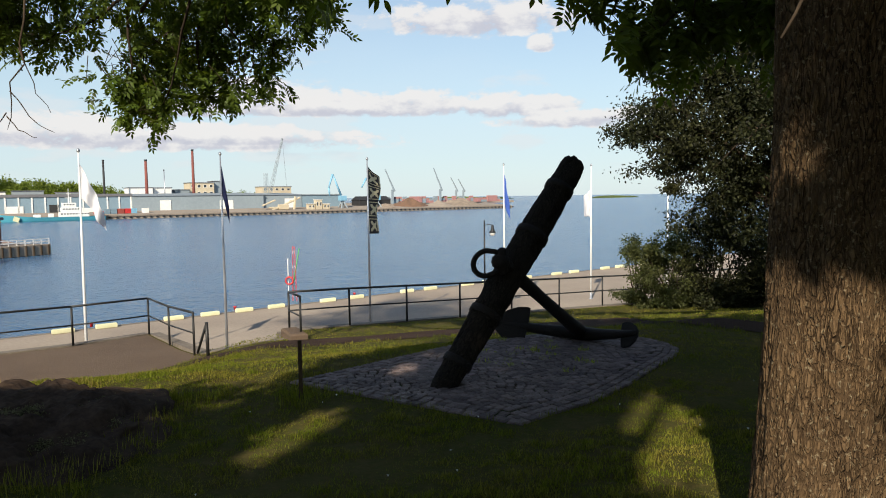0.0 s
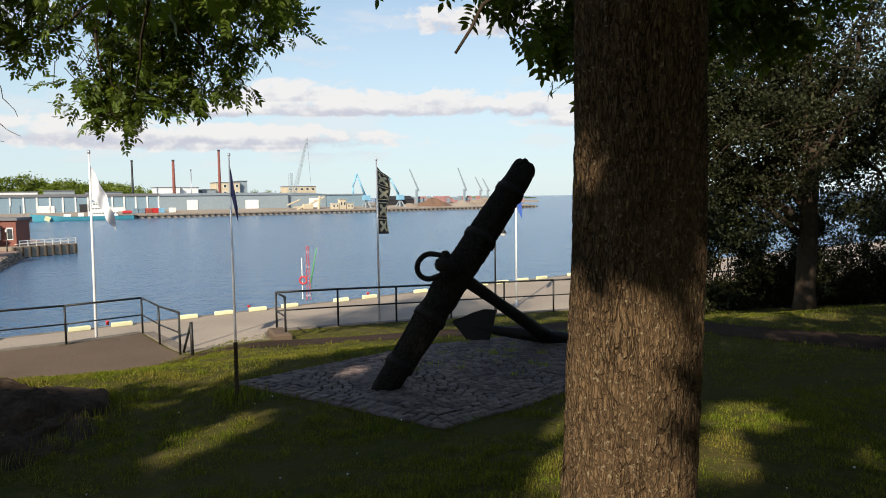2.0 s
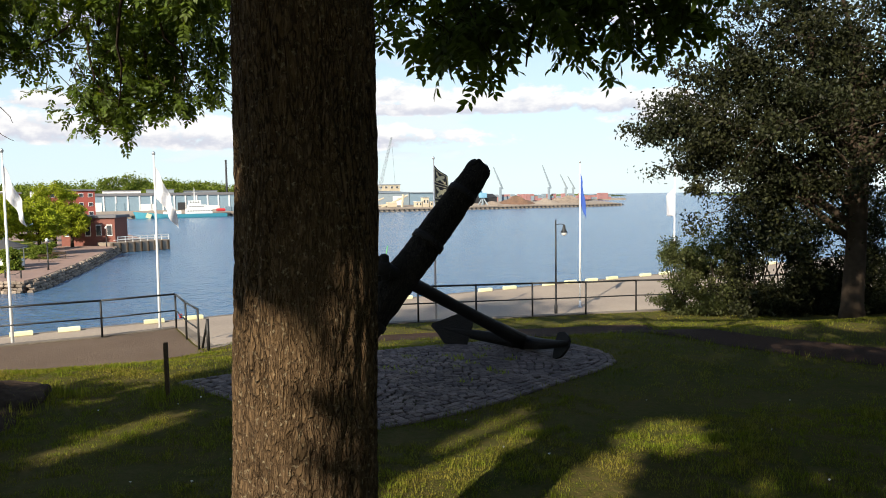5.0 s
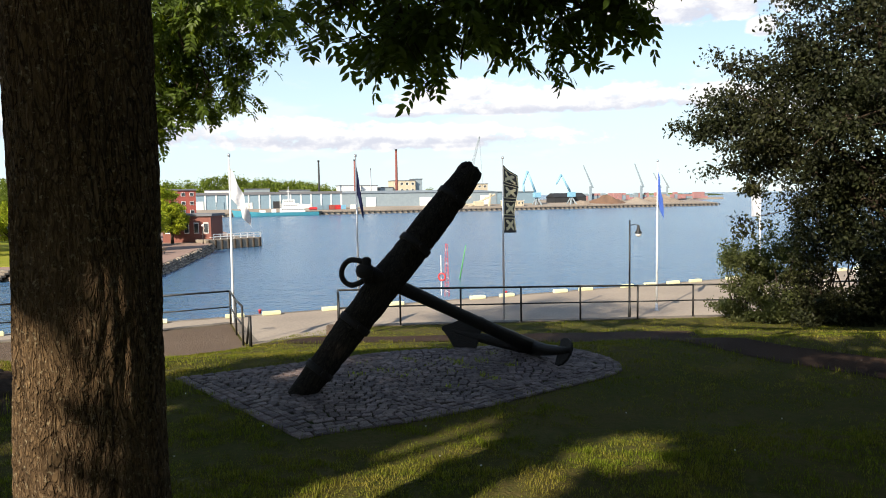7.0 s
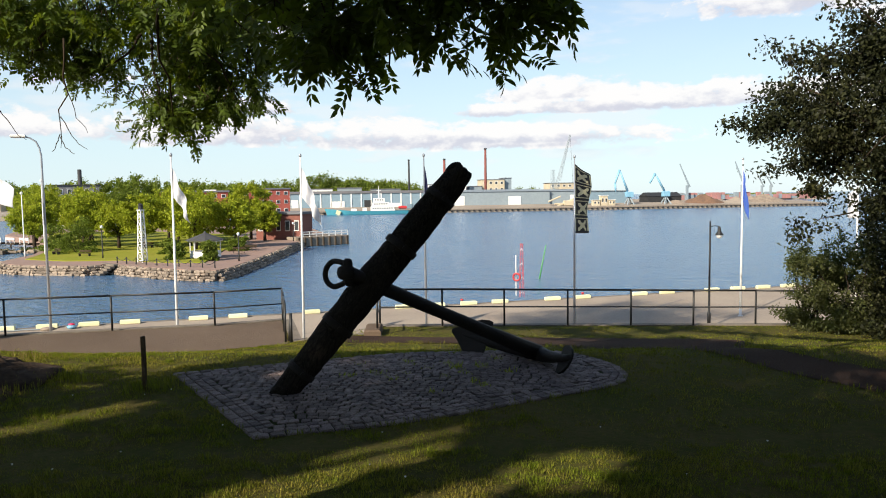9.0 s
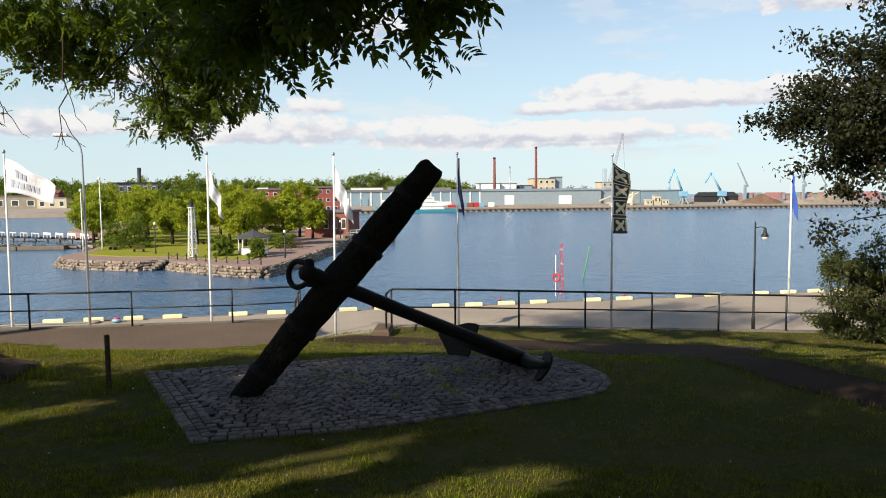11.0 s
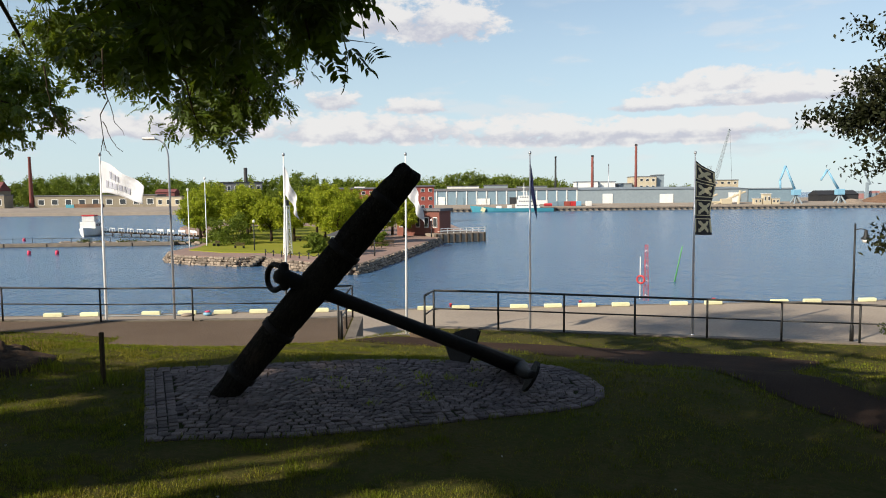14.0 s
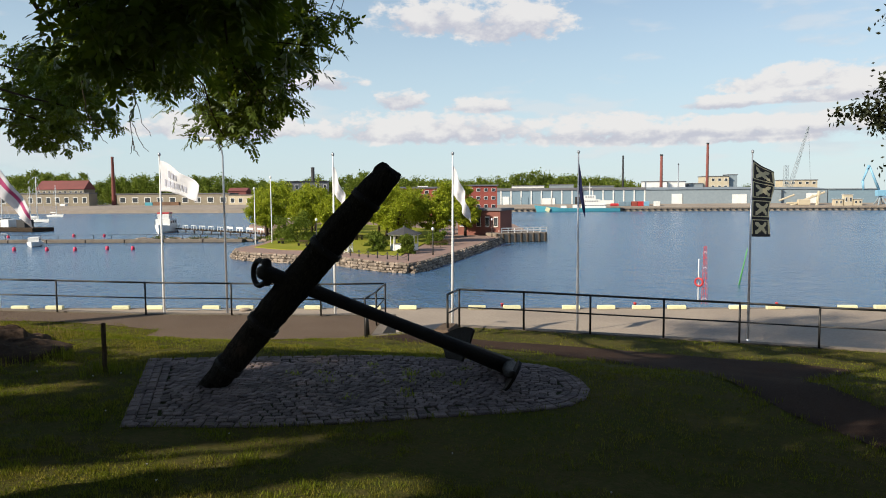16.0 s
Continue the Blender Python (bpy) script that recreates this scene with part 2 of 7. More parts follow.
M["brick_red"] = material("brick_red", (0.22, 0.080, 0.058), 0.85, tint=(0.16, 0.060, 0.046), grain=2.0, coarse=0.2, bump=0)
M["red_paint"] = material("red_paint", (0.36, 0.085, 0.06), 0.85, tint=(0.27, 0.065, 0.05), grain=0.8, coarse=0.1, bump=0)
M["shingle"] = material("shingle", (0.062, 0.060, 0.060), 0.85, tint=(0.040, 0.040, 0.042), grain=4.0, coarse=0.4, bump=0.2)
M["chimney"] = material("chimney", (0.22, 0.065, 0.05), 0.85, tint=(0.16, 0.05, 0.04), grain=0.5, coarse=0.1, bump=0)
M["beige"] = material("beige", (0.55, 0.47, 0.33), 0.8, tint=(0.46, 0.39, 0.28), grain=0.6, coarse=0.08, bump=0)
M["stucco"] = material("stucco", (0.28, 0.24, 0.175), 0.85, tint=(0.21, 0.18, 0.13), grain=0.6, coarse=0.08, bump=0)
# container red with the distance haze mixed into its colour
M["hazed_red"] = material("hazed_red", (0.40, 0.19, 0.17), 0.8, tint=(0.34, 0.17, 0.16), grain=0.6, coarse=0.1, bump=0)
M["teal"] = material("teal", (0.06, 0.30, 0.38), 0.5, tint=(0.05, 0.24, 0.31), grain=0.6, coarse=0.1, bump=0)
M["crane_blue"] = material("crane_blue", (0.22, 0.45, 0.60), 0.5, tint=(0.18, 0.36, 0.5), bump=0)
M["scrap"] = material("scrap", (0.22, 0.12, 0.07), 0.95, tint=(0.12, 0.075, 0.05), grain=0.8, coarse=0.1, bump=0)
M["rubble"] = material("rubble", (0.31, 0.245, 0.185), 0.9, tint=(0.16, 0.125, 0.095), grain=6.0, coarse=0.5, bump=0.3, bump_scale=12.0, each=-0.45)
M["paving_pink"] = material("paving_pink", (0.30, 0.19, 0.145), 0.9, tint=(0.23, 0.155, 0.125), grain=2.0, coarse=0.2, bump=0)
M["bark_far"] = material("bark_far", (0.062, 0.045, 0.031), 0.95, tint=(0.034, 0.025, 0.018), grain=8.0, coarse=1.0, bump=0.4, spec=0.1)
M["post_wood"] = material("post_wood", (0.085, 0.058, 0.034), 0.95, tint=(0.045, 0.032, 0.02), grain=30.0, coarse=3.0, bump=0.5, spec=0.1)
M["rock"] = material("rock", (0.026, 0.018, 0.014), 1.0, tint=(0.100, 0.068, 0.047), grain=18.0, coarse=2.2, bump=1.0, bump_scale=14.0, spread=0.7, spec=0.05)
M["ash_leaf"] = foliage("ash_leaf", (0.036, 0.064, 0.009), (0.078, 0.106, 0.014), (0.25, 0.33, 0.018), amount=0.25, each=0.65, gloss=0.22)
M["green_paint"] = material("green_paint", (0.10, 0.42, 0.10), 0.5, bump=0)
# maple and shrub leaves darkened in the base colour to stand for tree shade
M["shaded_maple_leaf"] = foliage("shaded_maple_leaf", (0.012, 0.017, 0.008), (0.033, 0.033, 0.012), (0.07, 0.085, 0.016), amount=0.14, each=0.75, gloss=0.14)
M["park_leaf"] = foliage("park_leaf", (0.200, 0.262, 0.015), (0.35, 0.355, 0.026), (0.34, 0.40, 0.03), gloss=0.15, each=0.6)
M["wood_leaf"] = foliage("wood_leaf", (0.105, 0.150, 0.022), (0.17, 0.20, 0.034), (0.20, 0.27, 0.03), gloss=0.1, each=0.5)
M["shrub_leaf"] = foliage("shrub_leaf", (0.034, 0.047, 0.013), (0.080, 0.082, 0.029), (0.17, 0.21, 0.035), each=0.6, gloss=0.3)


def bark_material(name, base, tint, dark, pale, cells, stretch, way=None):
    """Long plates of bark or cracked wood with a net of dark cracks between them; way: the direction of the grain."""
    m = material(name, base, 0.95, tint=tint, grain=24.0, coarse=2.2, bump=0, spec=0.1)
    t = m.node_tree
    p = t.nodes["Principled BSDF"]
    colour = p.inputs["Base Color"].links[0].from_socket
    c = t.nodes.new("ShaderNodeTexCoord")
    mp = t.nodes.new("ShaderNodeMapping")
    mp.inputs["Scale"].default_value = (1.0, 1.0, stretch)
    turn = t.nodes.new("ShaderNodeMapping")
    turn.inputs["Rotation"].default_value = Vector(way or (0, 0, 1)).rotation_difference(Vector((0, 0, 1))).to_euler()
    t.links.new(c.outputs["Object"], turn.inputs[0])
    t.links.new(turn.outputs[0], mp.inputs[0])
    warp = t.nodes.new("ShaderNodeTexNoise")
    warp.inputs["Scale"].default_value, warp.inputs["Detail"].default_value = 9.0, 4.0
    t.links.new(mp.outputs[0], warp.inputs["Vector"])
    bend = t.nodes.new("ShaderNodeMix")
    bend.data_type = "VECTOR"
    bend.inputs[0].default_value = 0.09
    t.links.new(mp.outputs[0], bend.inputs[4])
    t.links.new(warp.outputs["Color"], bend.inputs[5])
    heights = []
    for scale, width in ((cells, 0.12), (cells * 1.8, 0.20)):
        v = t.nodes.new("ShaderNodeTexVoronoi")
        v.feature = "DISTANCE_TO_EDGE"
        v.inputs["Scale"].default_value = scale
        t.links.new(bend.outputs[1], v.inputs["Vector"])
        r = t.nodes.new("ShaderNodeMapRange")
        r.interpolation_type = "SMOOTHSTEP"
        r.inputs["From Max"].default_value = width
        t.links.new(v.outputs["Distance"], r.inputs["Value"])
        heights.append(r.outputs[0])
    both = t.nodes.new("ShaderNodeMix")
    both.data_type = "FLOAT"
    both.inputs[0].default_value = 0.35
    t.links.new(heights[0], both.inputs[2])
    t.links.new(heights[1], both.inputs[3])
    patchy = t.nodes.new("ShaderNodeTexNoise")
    patchy.inputs["Scale"].default_value, patchy.inputs["Detail"].default_value = cells * 0.16, 3.0
    t.links.new(mp.outputs[0], patchy.inputs["Vector"])
    often = t.nodes.new("ShaderNodeMapRange")
    often.inputs["From Min"].default_value, often.inputs["From Max"].default_value, often.inputs["To Min"].default_value, often.inputs["To Max"].default_value = 0.36, 0.62, 0.5, 0.0
    t.links.new(patchy.outputs["Fac"], often.inputs["Value"])
    some = t.nodes.new("ShaderNodeMath")
    some.operation = "MAXIMUM"
    t.links.new(both.outputs[0], some.inputs[0])
    t.links.new(often.outputs[0], some.inputs[1])
    both = some
    crack = t.nodes.new("ShaderNodeMix")
    crack.data_type = "RGBA"
    crack.inputs[6].default_value = (*dark, 1)
    t.links.new(both.outputs[0], crack.inputs[0])
    t.links.new(colour, crack.inputs[7])
    # pale lichen flecks
    fleck = t.nodes.new("ShaderNodeTexNoise")
    fleck.inputs["Scale"].default_value, fleck.inputs["Detail"].default_value = 55.0, 3.0
    t.links.new(c.outputs["Object"], fleck.inputs["Vector"])
    fr = t.nodes.new("ShaderNodeMapRange")
    fr.inputs["From Min"].default_value, fr.inputs["From Max"].default_value, fr.inputs["To Max"].default_value = 0.60, 0.70, 0.55
    t.links.new(fleck.outputs["Fac"], fr.inputs["Value"])
    lichen = t.nodes.new("ShaderNodeMix")
    lichen.data_type = "RGBA"
    lichen.inputs[7].default_value = (*pale, 1)
    t.links.new(fr.outputs[0], lichen.inputs[0])
    t.links.new(crack.outputs[2], lichen.inputs[6])
    t.links.new(lichen.outputs[2], p.inputs["Base Color"])
    b = t.nodes.new("ShaderNodeBump")
    b.inputs["Strength"].default_value, b.inputs["Distance"].default_value = 1.0, 0.014
    t.links.new(both.outputs[0], b.inputs["Height"])
    b2 = t.nodes.new("ShaderNodeBump")
    b2.inputs["Strength"].default_value, b2.inputs["Distance"].default_value = 0.7, 0.006
    t.links.new(fleck.outputs["Fac"], b2.inputs["Height"])
    t.links.new(b.outputs[0], b2.inputs["Normal"])
    t.links.new(b2.outputs[0], p.inputs["Normal"])
    return m


M["bark"] = bark_material("ash_bark", (0.155, 0.098, 0.050), (0.094, 0.060, 0.033), (0.026, 0.016, 0.009), (0.30, 0.24, 0.15), 46.0, 0.24)
M["old_wood"] = bark_material("old_wood", (0.034, 0.027, 0.021), (0.018, 0.015, 0.012), (0.005, 0.004, 0.004), (0.075, 0.065, 0.05), 26.0, 0.10, (-0.42, -0.10, -0.90))


def water_material():
    m = material("water", (0.044, 0.106, 0.198), 0.20, tint=(0.062, 0.134, 0.232), grain=0.35, coarse=0.03, bump=0, spec=0.45)
    t = m.node_tree
    p = t.nodes["Principled BSDF"]
    c = t.nodes.new("ShaderNodeTexCoord")
    last = None
    for scale, size, strength in (((0.26, 0.34, 1), 1.0, 0.42), ((0.9, 1.1, 1), 1.0, 0.34), ((2.6, 3.2, 1), 1.0, 0.18)):
        mp = t.nodes.new("ShaderNodeMapping")
        mp.inputs["Scale"].default_value = scale
        mp.inputs["Rotation"].default_value = (0, 0, 0.5)
        t.links.new(c.outputs["Object"], mp.inputs[0])
        n = t.nodes.new("ShaderNodeTexNoise")
        n.inputs["Scale"].default_value, n.inputs["Detail"].default_value, n.inputs["Roughness"].default_value = size, 2.0, 0.5
        t.links.new(mp.outputs[0], n.inputs["Vector"])
        b = t.nodes.new("ShaderNodeBump")
        b.inputs["Strength"].default_value, b.inputs["Distance"].default_value = 1.0, strength
        t.links.new(n.outputs["Fac"], b.inputs["Height"])
        if last:
            t.links.new(last.outputs[0], b.inputs["Normal"])
        last = b
    t.links.new(last.outputs[0], p.inputs["Normal"])
    return m


M["water"] = water_material()


# ---- mesh tools ----
class Build:
    """Collects vertices and faces for one mesh."""

    def __init__(self):
        self.v, self.f = [], []

    def add(self, v, f):
        n = len(self.v)
        self.v += [tuple(p) for p in v]
        self.f += [tuple(i + n for i in q) for q in f]
        return self

    def box(self, c, size, turn=0.0, bevel=0.0, m=None):
        x, y, z = (s / 2 for s in size)
        b = min(bevel, x * 0.9, y * 0.9, z * 0.9)
        if b:
            v = []
            for k in (-1, 1):
                v += [(i * (x - b), j * (y - b), k * z) for i, j in ((-1, -1), (1, -1), (1, 1), (-1, 1))]
                v += [(i * x, j * y, k * (z - b)) for i, j in ((-1, -1), (1, -1), (1, 1), (-1, 1))]
            f = [(3, 2, 1, 0), (8, 9, 10, 11)]
            for a in range(4):
                d = (a + 1) % 4
                f += [(a, d, d + 4, a + 4), (a + 4, d + 4, d + 12, a + 12), (a + 12, d + 12, d + 8, a + 8)]
        else:
            v = [(i * x, j * y, k * z) for k in (-1, 1) for i, j in ((-1, -1), (1, -1), (1, 1), (-1, 1))]
            f = [(3, 2, 1, 0), (4, 5, 6, 7)] + [(a, (a + 1) % 4, (a + 1) % 4 + 4, a + 4) for a in range(4)]
        w = Matrix.Translation(c) @ (m or Matrix.Rotation(turn, 4, "Z"))
        return self.add([w @ Vector(p) for p in v], f)

    def tube(self, pts, radii, n=8, closed=False, squash=None):
        """A round bar through pts; radii one number or one a point."""
        pts = [Vector(p) for p in pts]
        if not isinstance(radii, (list, tuple)):
            radii = [radii] * len(pts)
        v, f, side = [], [], None
        for i, p in enumerate(pts):
            if closed:
                way = pts[(i + 1) % len(pts)] - pts[i - 1]
            else:
                way = pts[min(i + 1, len(pts) - 1)] - pts[max(i - 1, 0)]
            way.normalize()
            if side is None:
                side = way.orthogonal().normalized()
            side = (side - way * side.dot(way)).normalized()
            up = way.cross(side)
            for k in range(n):
                a = 2 * math.pi * k / n
                v.append(p + (side * math.cos(a) + up * math.sin(a) * (squash or 1.0)) * radii[i])
        rings = len(pts)
        for i in range(rings if closed else rings - 1):
            j = (i + 1) % rings
            f += [(i * n + k, i * n + (k + 1) % n, j * n + (k + 1) % n, j * n + k) for k in range(n)]
        if not closed:
            f += [tuple(range(n))[::-1], tuple(range((rings - 1) * n, rings * n))]
        return self.add(v, f)

    def lathe(self, c, profile, n=12):
        """Profile of (radius, height) turned round the upright through c."""
        v = [(c[0] + r * math.cos(2 * math.pi * k / n), c[1] + r * math.sin(2 * math.pi * k / n), c[2] + z) for r, z in profile for k in range(n)]
        f = [(i * n + k, i * n + (k + 1) % n, (i + 1) * n + (k + 1) % n, (i + 1) * n + k) for i in range(len(profile) - 1) for k in range(n)]
        f += [tuple(range(n))[::-1], tuple(range((len(profile) - 1) * n, len(profile) * n))]
        return self.add(v, f)

    def prism(self, outline, z0, z1):
        n = len(outline)
        v = [(x, y, z0) for x, y in outline] + [(x, y, z1) for x, y in outline]
        f = [tuple(range(n))[::-1], tuple(range(n, 2 * n))] + [(a, (a + 1) % n, (a + 1) % n + n, a + n) for a in range(n)]
        return self.add(v, f)

    def mesh(self, name, mat, smooth=False):
        me = bpy.data.meshes.new(name)
        me.from_pydata(self.v, [], self.f)
        me.materials.append(mat)
        if smooth:
            me.shade_smooth()
        me.update()
        return me


def part(name, build, mat, parent=None, label="", smooth=False):
    ob = new(name, build if isinstance(build, bpy.types.Mesh) else build.mesh(name, mat, smooth))
    if parent:
        ob.parent = parent
        ob.matrix_parent_inverse = parent.matrix_world.inverted() if parent.matrix_basis == Matrix() else Matrix.LocRotScale(parent.location, parent.rotation_euler, parent.scale).inverted()
    if label:
        tagged(ob, label)
    return ob


def thing(name, at, label, category, group="", kind=""):
    ob = new(name)
    ob.location = at
    ob.empty_display_size = 0.2
    return tagged(ob, label, category, group, kind)


def structure(name, build, mat, label, category, smooth=False):
    return tagged(part(name, build, mat, smooth=smooth), label, category, kind="structure")


# ---- lie of the land ----
QUAY_Z, WATER_Z = -5.8, -7.2


def step(a):
    a = min(1.0, max(0.0, a))
    return a * a * (3 - 2 * a)


def land(x, y):
    """Height of the hill's surface."""
    s = -0.55 * x + 0.835 * y
    z = 0.72 - 0.0241 * min(15, max(-15, x)) - 0.0271 * min(25, max(-5, y))
    z += float(np.interp(s, [2, 3.3, 4.6], [0.15, 0.15, 0]))
    z += float(np.interp(s, [8.8, 9.5, 11, 12, 14, 15.8, 17, 19.4], [0, -0.1, -0.42, -0.55, -0.82, -1.0, -1.0, -1.35]))
    z += 0.07 * math.exp(-((x + 5.0) / 1.3) ** 2 - ((y - 8.7) / 1.0) ** 2)
    k = step((s - 9.5) / 4) * step((-2.5 - x) / 3)
    return z * (1 - k) + (-1.03 + min(12, max(0, -7 - x)) * 0.03) * k


def inside(x, y, outline):
    hit, n = False, len(outline)
    for i in range(n):
        (x0, y0), (x1, y1) = outline[i], outline[i - 1]
        if (y0 > y) != (y1 > y) and x < (x1 - x0) * (y - y0) / (y1 - y0) + x0:
            hit = not hit
    return hit


# top of the retaining wall, from west to east
EDGE = [(-70, -24), (-30, -1.5), (-18.6, 8.8), (-14.4, 12.4), (-12.2, 14.2), (-10.35, 16.1), (-8.35, 18.05), (-7.15, 19.7), (-4.55, 16.75), (-2.35, 17.45), (-2.95, 18.5), (-1.55, 19.5), (1.4, 21.5), (4.6, 23.4), (7.8, 25.4), (14, 29.3), (30, 39), (70, 62)]
PAVED = [(2.32, 7.42), (3.30, 8.50), (3.72, 9.15), (4.25, 10.07), (4.85, 11.1), (5.03, 11.6), (4.98, 12.05), (4.78, 12.45), (4.4, 12.8), (3.9, 13.05), (3.3, 13.1), (2.8, 12.85), (1.4, 11.4), (-0.36, 8.93)]
TERRACE = [(-7.15, 19.6), (-4.65, 16.75), (-4.3, 16.25), (-4.9, 15.7), (-5.6, 14.7), (-6.4, 13.3), (-7.6, 12.5), (-9.1, 12.1), (-9.2, 12.7), (-9.75, 13.4), (-10.5, 13.1), (-11.3, 12.75), (-12.9, 11.75), (-14.2, 10.6), (-19.6, 5.9), (-29, -3.5), (-30.2, -1.7), (-18.6, 8.75), (-14.4, 12.3), (-12.2, 14.1), (-10.35, 16.0), (-8.35, 17.95)]
PATH_EAST = [(-4.3, 16.2), (-2.5, 16.9), (-0.9, 17.3), (0.5, 18.2), (3.3, 19.4), (5.0, 20.3), (6.1, 20.3), (6.2, 17.6), (6.5, 15.6), (7.4, 14.7), (9.0, 14.0), (12, 13.1), (18, 11.0), (30, 8.0), (29, 5.0), (18, 8.6), (12, 11.1), (9, 12.2), (7.0, 13.3), (5.7, 14.5), (4.3, 15.8), (2.7, 16.1), (0.5, 16.0), (-1.5, 15.2), (-3.2, 15.2), (-4.6, 15.6)]


def sheet(outline, pitch, lift, z=land):
    """A sheet that follows the land inside an outline."""
    bm = bmesh.new()
    bm.faces.new([bm.verts.new((x, y, 0)) for x, y in outline])
    xs, ys = [p[0] for p in outline], [p[1] for p in outline]
    for axis, lo, hi in (((1, 0, 0), min(xs), max(xs)), ((0, 1, 0), min(ys), max(ys))):
        c = math.ceil(lo / pitch) * pitch
        while c < hi:
            bmesh.ops.bisect_plane(bm, geom=bm.verts[:] + bm.edges[:] + bm.faces[:], plane_co=Vector(axis) * c, plane_no=axis, dist=1e-5)
            c += pitch
    bmesh.ops.triangulate(bm, faces=bm.faces[:])
    for v in bm.verts:
        v.co.z = z(v.co.x, v.co.y) + lift
    bmesh.ops.recalc_face_normals(bm, faces=bm.faces[:])
    if bm.faces[0].normal.z < 0:
        bmesh.ops.reverse_faces(bm, faces=bm.faces[:])
    me = bpy.data.meshes.new("sheet")
    bm.to_mesh(me)
    bm.free()
    me.shade_smooth()
    return me


def laid(name, outline, pitch, lift, mat, label, category, z=land):
    me = sheet(outline, pitch, lift, z)
    me.materials.append(mat)
    return tagged(new(name, me), label, category, kind="structure")


hill = EDGE + [(70, -60), (-70, -60)]
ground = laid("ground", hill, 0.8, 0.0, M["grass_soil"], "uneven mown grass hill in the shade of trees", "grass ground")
laid("terrace", TERRACE, 0.8, 0.012, M["asphalt"], "worn brown asphalt terrace behind an iron railing", "terrace")
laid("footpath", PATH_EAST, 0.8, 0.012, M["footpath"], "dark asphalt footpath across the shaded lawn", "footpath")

# retaining wall under the edge
wall = Build()
for (x0, y0), (x1, y1) in zip(EDGE, EDGE[1:]):
    n = Vector((y1 - y0, x0 - x1)).normalized() * 0.28
    z0, z1 = land(x0, y0) + 0.03, land(x1, y1) + 0.03
    wall.add([(x0, y0, z0), (x1, y1, z1), (x1 - n.x, y1 - n.y, z1), (x0 - n.x, y0 - n.y, z0)] + [(x0, y0, -7.6), (x1, y1, -7.6), (x1 - n.x, y1 - n.y, -7.6), (x0 - n.x, y0 - n.y, -7.6)],
             [(0, 1, 2, 3), (7, 6, 5, 4), (0, 4, 5, 1), (1, 5, 6, 2), (2, 6, 7, 3), (3, 7, 4, 0)])
structure("wall_quay", wall, M["concrete"], "weathered concrete retaining wall below the railing", "retaining wall")

# ---- quay and water ----
QA, QB = Vector((-51.0, 22.2)), Vector((-2.9, 64.0))
QU = (QB - QA).normalized()
QN = Vector((-QU.y, QU.x))
q0, q1 = QA - QU * 120, QB + QU * 160
quay = Build()
quay.prism([tuple(q0), tuple(q0 - QN * 70), tuple(q1 - QN * 70), tuple(q1)], -9.0, QUAY_Z)
structure("pavement_quay", quay, M["quay"], "sunlit pale asphalt quay along the water", "quay")
edge = Build()
m = Matrix.Rotation(math.atan2(QU.y, QU.x), 4, "Z")
for i in range(56):
    c = q0 + QU * (2.5 + 5 * i) + QN * 0.1
    edge.box((c.x, c.y, QUAY_Z - 0.34), (4.98, 0.5, 0.72), bevel=0.03, m=m)
structure("trim_quay_edge", edge, M["concrete"], "concrete edge beam of the quay", "quay edge")
sea = Build()
sea.add([(-4500, -200, WATER_Z), (4500, -200, WATER_Z), (4500, 4600, WATER_Z), (-4500, 4600, WATER_Z)], [(0, 1, 2, 3)])
structure("water", sea, M["water"], "rippled blue harbour water", "water")

# ---- railings ----
def railing(points, name, label, height=1.0, mid=0.52, extra=()):
    """Iron railing: a post at each point, a top rail and a middle rail between them."""
    x, y = points[0]
    rail = thing(name, (x, y, land(x, y)), label, "railing")
    tops = [Vector((px, py, land(px, py) + 0.03)) for px, py in points]
    for p in tops:
        part("post", Build().tube([p, p + Vector((0, 0, height))], 0.028, 8), M["rail"], rail, smooth=True)
    for a, b in zip(tops, tops[1:]):
        part("top_rail", Build().tube([a + Vector((0, 0, height)), b + Vector((0, 0, height))], 0.028, 8), M["rail"], rail, smooth=True)
        part("middle_rail", Build().tube([a + Vector((0, 0, mid)), b + Vector((0, 0, mid))], 0.02, 8), M["rail"], rail, smooth=True)
    return rail


RIGHT = [(-2.32, 17.36), (-2.88, 18.42), (-1.50, 19.42), (-0.04, 20.32), (1.43, 21.44), (3.0, 22.35), (4.57, 23.30), (6.15, 24.5), (7.76, 25.25), (9.6, 26.45), (11.4, 27.6), (13.2, 28.7)]
LEFT = [(-18.5, 8.65), (-16.4, 10.45), (-14.33, 12.28), (-12.13, 14.11), (-10.27, 15.99), (-8.31, 17.96), (-7.11, 19.6), (-5.9, 18.15), (-4.66, 16.66)]
railing(RIGHT, "railing", "black iron railing on top of the retaining wall")
railing(LEFT, "railing", "black iron railing along the asphalt terrace and stair")
hand = thing("handrail", (-4.2, 16.3, land(-4.2, 16.3)), "leaning black iron handrail at the top of the stair", "handrail")
zg = land(-4.2, 16.3)
part("post", Build().tube([(-4.2, 16.3, zg - 0.05), (-4.22, 16.33, zg + 0.78)], 0.04, 8), M["rail"], hand, smooth=True)
part("brace", Build().tube([(-4.22, 16.33, zg + 0.76), (-4.62, 16.75, zg - 0.02)], 0.03, 8), M["rail"], hand, smooth=True)

